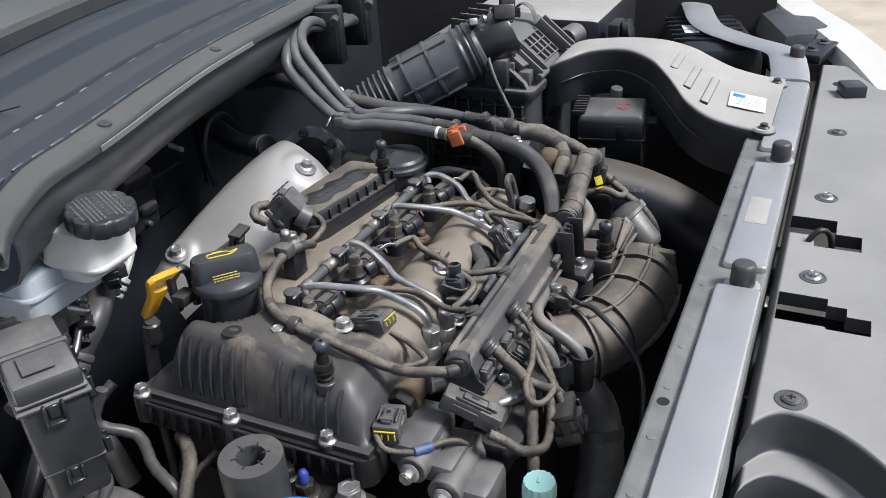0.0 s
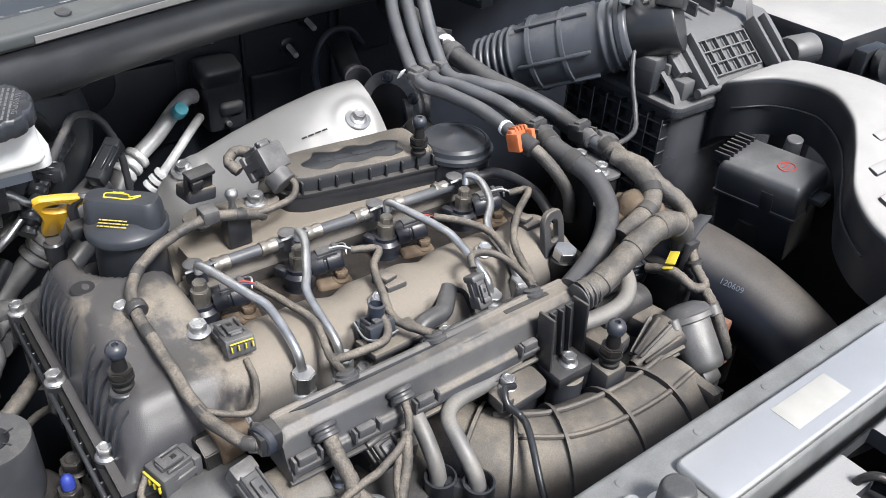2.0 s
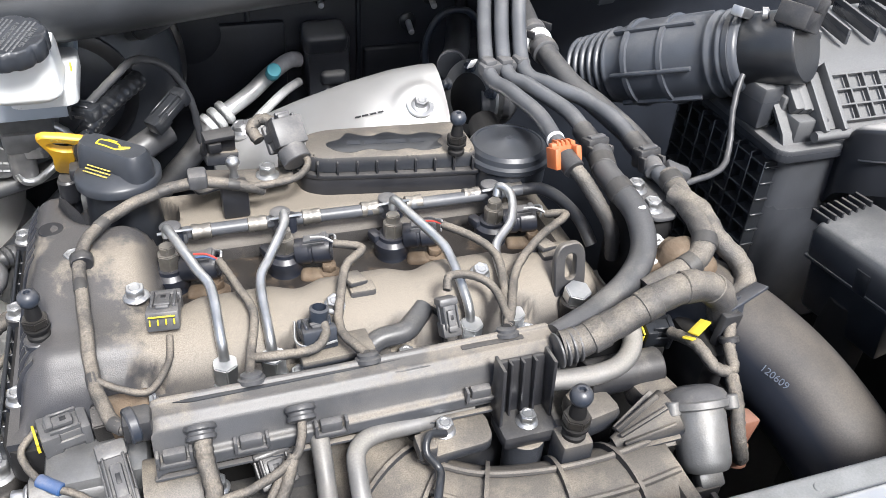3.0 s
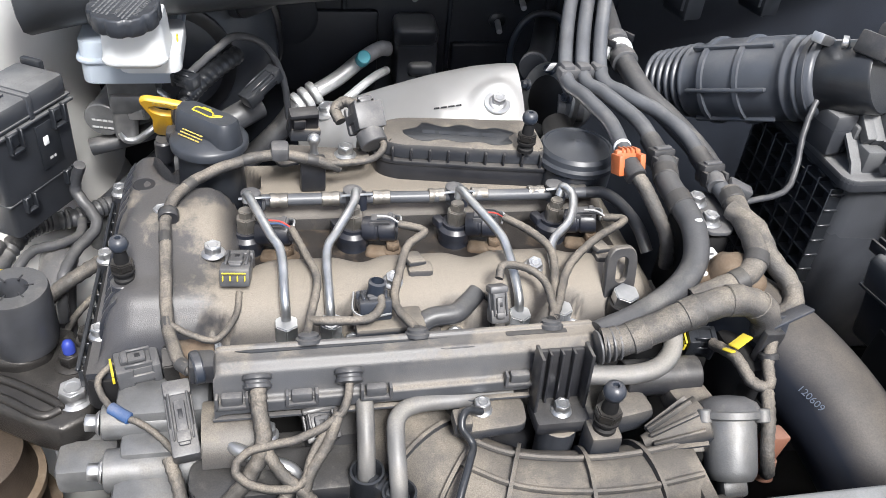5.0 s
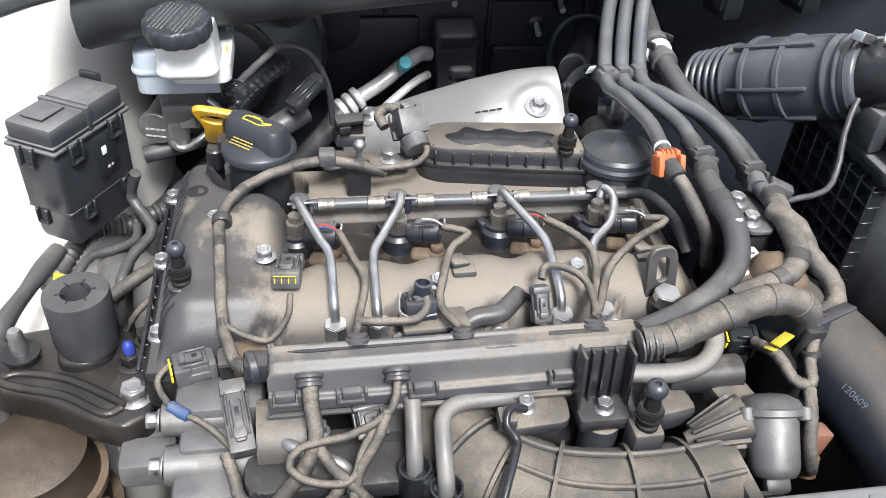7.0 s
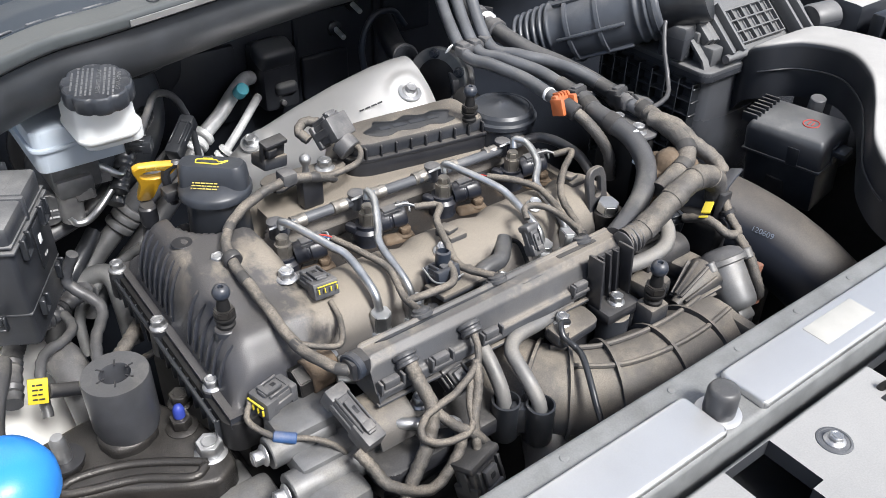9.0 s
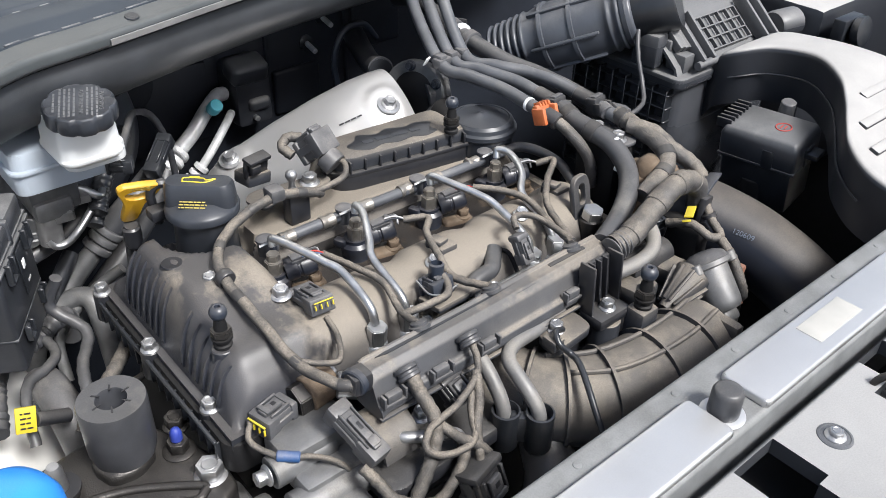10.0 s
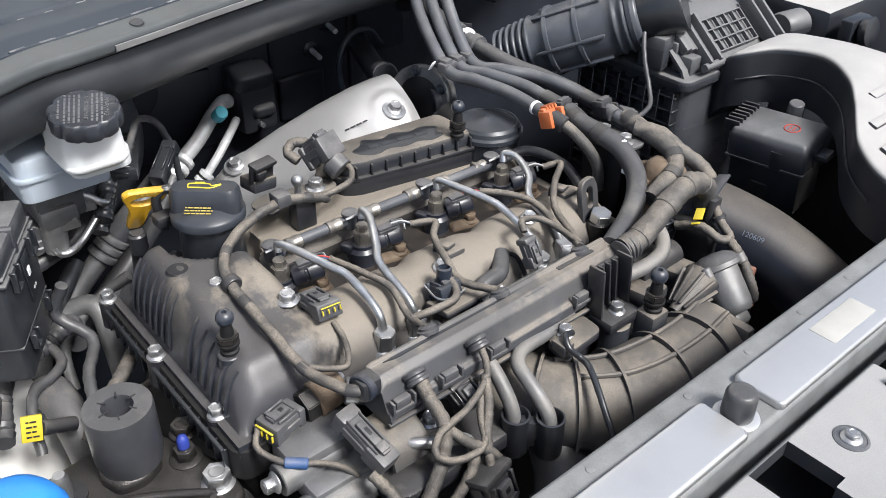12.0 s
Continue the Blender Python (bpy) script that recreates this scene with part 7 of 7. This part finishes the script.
part("post", box((-0.189, -0.031, 0.953), (0.018, 0.018, 0.016), 0.002), PLASTIC, clipb)
part("strap", lathe([(0.0066, 0), (0.0074, 0.001), (0.0074, 0.007), (0.0066, 0.008)], (-0.1835, -0.036, 0.9695), (0.05, -0.9, -0.15), 16), PLASTIC, clipb)
for x, y, z in ((-0.017, -0.078, 0.950), (0.126, -0.073, 0.950)):
    ob = thing("wire_clip", (x, y, z), "small dusty plastic wire clip on the cover", "wire clip", "wire clips")
    part("stem", rod((x, y, z - 0.012), (x, y, z + 0.002), 0.004), COVER, ob)
    part("plate", box((x + 0.004, y - 0.004, z + 0.003), (0.014, 0.014, 0.004), 0.001, (0, 12, 20)), COVER, ob)
    part("block", box((x + 0.008, y - 0.010, z - 0.008), (0.018, 0.012, 0.018), 0.002), COVER, ob)

# water and vacuum pipes
wp = thing("water_pipe", (0.0, -0.13, 0.91), "dusty rubber water hose in front of the cover", "hose")
part("hose", tube([(-0.018, -0.128, 0.926), (-0.006, -0.124, 0.933), (0.012, -0.122, 0.934), (0.022, -0.114, 0.936), (0.030, -0.106, 0.938)], 0.0072, 14), RUBBER, wp)
part("rail", tube([(-0.02, -0.135, 0.920), (0.02, -0.134, 0.921), (0.06, -0.134, 0.921), (0.12, -0.136, 0.921)], 0.0058, 10), PIPE, wp)
part("stay", tube([(0.034, -0.108, 0.938), (0.039, -0.117, 0.935), (0.038, -0.135, 0.915)], 0.0020, 8), DARK, wp)
for pts, name in (([(-0.059, -0.172, 0.926), (-0.059, -0.188, 0.922), (-0.0595, -0.204, 0.910), (-0.060, -0.216, 0.893), (-0.060, -0.220, 0.86)], "heater_tube"), ([(0.040, -0.178, 0.912), (0.005, -0.186, 0.9165), (-0.026, -0.190, 0.919), (-0.039, -0.198, 0.917), (-0.0415, -0.212, 0.911), (-0.042, -0.227, 0.902), (-0.042, -0.236, 0.89), (-0.042, -0.238, 0.86)], "heater_tube")):
    ob = hose_thing(name, "dusty plated tube dropping in front of the engine", "pipe", pts, 0.0058, TUBE, 8, 16, group="heater tubes")
hb = thing("tube_clamp", (-0.045, -0.222, 0.86), "black plastic double tube clamp", "clamp")
for x, y in ((-0.060, -0.219), (-0.042, -0.237)):
    part("cup", lathe([(0.0098, 0), (0.011, 0.002), (0.011, 0.036), (0.0095, 0.0365), (0.0085, 0.034), (0.0075, 0.028)], (x, y, 0.858), (0, 0, 1), 24), CLEAN, hb)
part("bridge", box((-0.051, -0.228, 0.878), (0.020, 0.010, 0.026), 0.003, (0, 0, -45)), CLEAN, hb)
tp = [(0.088, -0.190, 0.934), (0.118, -0.193, 0.935), (0.136, -0.191, 0.938), (0.148, -0.182, 0.943), (0.152, -0.17, 0.950)]
hose_thing("return_pipe", "dusty plated pipe curling back under the harness", "pipe", tp, 0.0066, TUBE, 8, 16)
vp = [(0.014, -0.203, 0.922), (0.003, -0.206, 0.927), (-0.001, -0.214, 0.922), (0.005, -0.222, 0.914), (0.000, -0.236, 0.914), (-0.012, -0.262, 0.900), (-0.018, -0.285, 0.87), (-0.018, -0.29, 0.80)]
ob = hose_thing("vacuum_tube", "thin shiny black vacuum tube over the manifold", "pipe", vp, 0.0026, CLEAN, 8, 10)
part("bracket", box((0.001, -0.206, 0.918), (0.012, 0.014, 0.010), 0.002), COVER, ob)
sp = [(-0.149, -0.178, 0.892), (-0.146, -0.190, 0.900), (-0.138, -0.201, 0.903), (-0.122, -0.209, 0.900), (-0.105, -0.216, 0.896), (-0.10, -0.22, 0.87)]
hose_thing("silver_pipe", "bright bent aluminium pipe under the wiring", "pipe", sp, 0.0044, STEEL, 8, 14)
yt = thing("yellow_tag", (0.193, -0.187, 0.945), "folded yellow paper tag on the throttle wire", "tag")
part("flag", box((0.1945, -0.1855, 0.951), (0.015, 0.008, 0.0015), 0.0004, (-18, -12, 26)), TAG, yt)
part("fold", box((0.1855, -0.1890, 0.9468), (0.005, 0.0075, 0.0015), 0.0004, (-18, 20, 26)), TAG, yt)
lb = thing("loom_bracket", (0.226, -0.182, 0.93), "dark bent steel bracket carrying the harness", "bracket")
part("leaf", box((0.224, -0.181, 0.944), (0.017, 0.0025, 0.040), 0.001, (-12, 10, 12)), NAVY, lb)
part("leaf_flange", box((0.232, -0.176, 0.962), (0.034, 0.012, 0.0022), 0.0008, (-20, -12, 14)), NAVY, lb)
part("stem", box((0.214, -0.186, 0.928), (0.016, 0.006, 0.06), 0.0015, (0, 8, 8)), PLASTIC, lb)
part("web", box((0.206, -0.176, 0.905), (0.022, 0.045, 0.06), 0.006), DARK, lb)
part("cable_tie", lathe([(0.0055, 0), (0.0066, 0.001), (0.0066, 0.004), (0.0055, 0.005)], (0.213, -0.196, 0.942), (0, 0.4, 0.6), 16), PLASTIC, lb)
for x in (0.118, 0.165):
    part("casting", box((x, -0.195, 0.905), (0.03, 0.03, 0.02), 0.006, (0, 0, 10)), COVER, lb)
part("casting_tube", rod((0.12, -0.178, 0.915), (0.175, -0.178, 0.915), 0.013), PLASTIC, lb)

# engine front castings
pump = thing("pump_bracket", (-0.20, -0.16, 0.86), "bare aluminium bracket casting at the engine front", "casting")
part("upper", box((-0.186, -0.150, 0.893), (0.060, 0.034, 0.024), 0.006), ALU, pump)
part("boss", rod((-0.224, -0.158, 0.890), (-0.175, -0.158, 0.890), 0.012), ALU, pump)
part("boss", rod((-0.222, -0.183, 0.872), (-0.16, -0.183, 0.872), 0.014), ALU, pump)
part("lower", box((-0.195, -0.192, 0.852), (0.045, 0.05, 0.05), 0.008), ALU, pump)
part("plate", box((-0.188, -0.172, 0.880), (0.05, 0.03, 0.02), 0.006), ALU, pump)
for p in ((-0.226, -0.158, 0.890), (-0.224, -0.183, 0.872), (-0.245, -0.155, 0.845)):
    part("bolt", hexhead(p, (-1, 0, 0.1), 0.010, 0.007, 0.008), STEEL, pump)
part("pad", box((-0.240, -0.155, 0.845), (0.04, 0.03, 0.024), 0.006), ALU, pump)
part("blue_tape", rod((-0.218, -0.158, 0.9035), (-0.205, -0.1675, 0.9015), 0.0040), TAPEBLUE, pump, "blue tape on the wire")
rad = thing("radiator_hose", (-0.08, -0.262, 0.70), "thick dusty rubber radiator hose with spring clamp", "hose")
part("hose", tube([(-0.02, -0.225, 0.845), (-0.035, -0.250, 0.825), (-0.060, -0.263, 0.79), (-0.085, -0.268, 0.75), (-0.06, -0.30, 0.70), (0.0, -0.32, 0.68)], 0.021, 20), RUBBER, rad)
part("clamp", lathe([(0.0215, -0.006), (0.023, -0.005), (0.023, 0.005), (0.0215, 0.006)], (-0.045, -0.256, 0.81), (-0.4, -0.2, -0.8), 28), PLASTIC, rad)
part("tag", box((-0.19, -0.215, 0.835), (0.016, 0.012, 0.001), 0.0002, (-20, 0, 10)), WHITE, rad)

# air conditioning pipe and firewall fittings
ac = thing("coolant_line", (-0.02, 0.30, 0.86), "bare aluminium air conditioning pipe with crimped hose", "pipe")
LINE = [(0.030, 0.374, 0.909), (0.018, 0.366, 0.912), (-0.004, 0.352, 0.905), (-0.030, 0.338, 0.890), (-0.058, 0.325, 0.878)]
part("pipe", tube(LINE, 0.0088, 16, 8), BRIGHT, ac)
part("thin_pipe", tube([(0.026, 0.350, 0.893), (0.006, 0.325, 0.895), (-0.022, 0.305, 0.882), (-0.042, 0.303, 0.862)], 0.0050, 12, 8), BRIGHT, ac)
for k in range(3):
    q = Vector((-0.056, 0.326, 0.879)) + Vector((-0.027, -0.012, -0.014)).normalized() * 0.011 * k
    part("crimp", lathe([(0.0125, 0), (0.0142, 0.0015), (0.0142, 0.0065), (0.0125, 0.008)], q, (-0.027, -0.012, -0.014), 24), BRIGHT, ac)
    q = Vector((-0.040, 0.303, 0.864)) + Vector((-0.026, 0.004, -0.024)).normalized() * 0.009 * k
    part("crimp", lathe([(0.0078, 0), (0.009, 0.001), (0.009, 0.005), (0.0078, 0.006)], q, (-0.026, 0.004, -0.024), 20), BRIGHT, ac)
part("hose", tube([(-0.076, 0.317, 0.868), (-0.10, 0.303, 0.842), (-0.15, 0.29, 0.80), (-0.21, 0.25, 0.78), (-0.25, 0.19, 0.80)], 0.0125, 14), RUBBER, ac)
part("service_cap", lathe([(0.0075, 0), (0.008, 0.001), (0.008, 0.014), (0.007, 0.016), (0.002, 0.016)], (-0.005, 0.333, 0.913), (0.05, -0.75, 0.65), 20), CYAN, ac, "cyan plastic service cap")
ex = thing("expansion_valve", (0.06, 0.38, 0.88), "black plastic cover block on the firewall", "valve")
part("block", box((0.062, 0.378, 0.905), (0.050, 0.05, 0.080), 0.008), RELAY, ex)
part("hood", box((0.058, 0.362, 0.938), (0.050, 0.034, 0.028), 0.009, (20, 0, 0), 4), RELAY, ex)
part("oval_plug", box((0.066, 0.353, 0.894), (0.030, 0.014, 0.017), 0.0068, (0, 0, 0), 4), RELAY, ex)
part("stud", rod((0.060, 0.36, 0.876), (0.059, 0.345, 0.878), 0.0035), STEEL, ex)
for x, z in ((0.164, 0.937), (0.190, 0.966), (0.060, 0.975)):
    ob = thing("firewall_stud", (x, 0.395, z), "small plated stud on the firewall", "stud", "firewall studs")
    part("nut", lathe([(0.010, 0), (0.010, 0.003), (0.006, 0.005)], (x, 0.395, z), (0, -1, 0.1), 18), CLEAN, ob)
    part("pin", rod((x, 0.392, z), (x - 0.003, 0.366, z - 0.003), 0.0035), BRIGHT, ob)
gr = thing("firewall_grommet", (0.21, 0.40, 0.90), "black rubber firewall grommet with pipe", "grommet")
loop = [(0.175, 0.335, 0.88), (0.168, 0.335, 0.93), (0.185, 0.335, 0.965), (0.215, 0.335, 0.968), (0.235, 0.335, 0.945)]
part("loop", tube(loop, 0.004, 10), NAVY, gr)
part("sleeve", tube([(0.215, 0.36, 0.95), (0.197, 0.31, 0.94), (0.175, 0.26, 0.945), (0.160, 0.225, 0.955)], 0.014, 16), CLEAN, gr)
part("collar", rod((0.170, 0.248, 0.948), (0.162, 0.228, 0.955), 0.0155), GREYCON, gr)
drum = thing("insulation_mat", (-0.10, 0.41, 0.85), "black moulded insulation panel on the firewall", "insulation")
for x, z, w, h in ((0.150, 0.985, 0.085, 0.040), (0.030, 0.985, 0.070, 0.034), (0.275, 0.955, 0.080, 0.090), (-0.115, 0.990, 0.090, 0.030), (0.145, 0.880, 0.070, 0.060)):
    part("raised_pad", box((x, 0.393, z), (w, 0.010, h), 0.005, (0, 0, 0), 3), FIREWALL, drum)
for x in (-0.02, 0.105, 0.225):
    part("rib", box((x, 0.394, 0.93), (0.006, 0.008, 0.15), 0.003), FIREWALL, drum)
part("pad", box((-0.06, 0.391, 0.90), (0.16, 0.012, 0.10), 0.006), FIREWALL, drum)
part("ring", lathe([(0.030, 0), (0.034, 0.004), (0.034, 0.008), (0.028, 0.010)], (-0.085, 0.388, 0.945), (0, -1, 0), 32), FIREWALL, drum)
q = thing("power_steering_pipe", (-0.24, 0.21, 0.82), "bare metal pipe with crimped collars beside the engine", "pipe")
part("hose", tube([(-0.120, 0.245, 0.905), (-0.150, 0.228, 0.895), (-0.178, 0.228, 0.873)], 0.0135, 16, 8), RUBBER, q, "black rubber hose end")
part("pipe", tube([(-0.178, 0.228, 0.873), (-0.200, 0.229, 0.853), (-0.226, 0.228, 0.830), (-0.256, 0.222, 0.802), (-0.290, 0.214, 0.77)], 0.0105, 16, 8), ALU, q)
part("bend", tube([(-0.290, 0.200, 0.765), (-0.279, 0.206, 0.788), (-0.266, 0.208, 0.806), (-0.250, 0.205, 0.821), (-0.234, 0.198, 0.830), (-0.224, 0.184, 0.830), (-0.224, 0.166, 0.805), (-0.226, 0.15, 0.77)], 0.0100, 16, 8), ALU, q)
part("branch", tube([(-0.190, 0.180, 0.856), (-0.215, 0.190, 0.838), (-0.240, 0.194, 0.818), (-0.262, 0.190, 0.795), (-0.268, 0.170, 0.76)], 0.0055, 12, 8), ALU, q)
way = Vector((-0.62, 0.02, -0.56)).normalized()
for k in range(3):
    p = Vector((-0.178, 0.228, 0.873)) + way * 0.0095 * k
    part("crimp", lathe([(0.0125, 0), (0.0150, 0.0015), (0.0155, 0.0045), (0.0150, 0.0075), (0.0125, 0.009)], p, way, 24), ALU, q)
valve = thing("brake_valve", (-0.243, 0.189, 0.90), "dusty metal valve with thin steel pipes by the fuse box", "valve")
part("cylinder", lathe([(0.008, 0), (0.0105, 0.002), (0.0112, 0.020), (0.0112, 0.030), (0.0095, 0.034), (0.004, 0.035)], (-0.243, 0.188, 0.903), (0.05, 0.02, 1), 24), TUBE, valve)
part("union", hexnut((-0.236, 0.185, 0.931), (0.9, -0.3, 0.15), 0.015, 0.016), STEEL, valve)
part("pipe", tube([(-0.247, 0.181, 0.912), (-0.243, 0.179, 0.905), (-0.233, 0.178, 0.905), (-0.221, 0.177, 0.914), (-0.206, 0.184, 0.924), (-0.192, 0.192, 0.932)], 0.0036, 10, 8), PIPE, valve)
part("top_pipe", tube([(-0.233, 0.195, 0.950), (-0.220, 0.190, 0.953), (-0.207, 0.186, 0.949), (-0.196, 0.181, 0.940), (-0.188, 0.192, 0.938)], 0.0036, 10, 8), PIPE, valve)
part("pipe_sleeve", rod((-0.247, 0.200, 0.946), (-0.228, 0.193, 0.952), 0.0075), CLEAN, valve)
part("sleeve_mark", rod((-0.236, 0.196, 0.9500), (-0.231, 0.194, 0.9515), 0.0077), TAG, valve, "yellow paint mark")
part("coupler", tube([(-0.200, 0.182, 0.922), (-0.190, 0.195, 0.933), (-0.176, 0.212, 0.944), (-0.158, 0.232, 0.952), (-0.139, 0.255, 0.956)], 0.0088, 14, 14, 0.06, 14), CLEAN, valve, "ribbed black hose coupler")
part("second_coupler", tube([(-0.203, 0.190, 0.905), (-0.192, 0.204, 0.918), (-0.180, 0.216, 0.925)], 0.0080, 14, 14, 0.06, 7), CLEAN, valve, "ribbed black hose coupler")
part("dark_hose", tube([(-0.28, 0.20, 0.885), (-0.245, 0.205, 0.892), (-0.215, 0.212, 0.900), (-0.18, 0.232, 0.915)], 0.0085, 12, 8), RUBBER, valve)
part("low_conduit", tube([(-0.30, 0.19, 0.80), (-0.275, 0.20, 0.82), (-0.25, 0.21, 0.838), (-0.22, 0.235, 0.855)], 0.0085, 12, 8), CLEAN, valve)
tag2 = thing("yellow_label", (-0.325, -0.012, 0.86), "yellow barcode label wrapped round a wire", "label")
part("flag", box((-0.331, 0.028, 0.862), (0.015, 0.003, 0.021), 0.0006, (-20, 12, -12)), TAG, tag2)
bars(pose(-0.331, 0.0258, 0.8625, 70, 12, -12), 4, 0.009, 0.004, 0.0013, INK, tag2)
part("core", rod((-0.324, 0.028, 0.858), (-0.300, 0.03, 0.846), 0.006), PLASTIC, tag2)
down = thing("drain_tube", (-0.305, 0.03, 0.80), "dusty grey plastic elbow beside the damper", "pipe")
part("elbow", tube([(-0.302, 0.100, 0.828), (-0.300, 0.086, 0.836), (-0.298, 0.064, 0.832), (-0.297, 0.040, 0.815), (-0.296, 0.02, 0.78)], 0.0155, 20, 8), GREYCON, down)
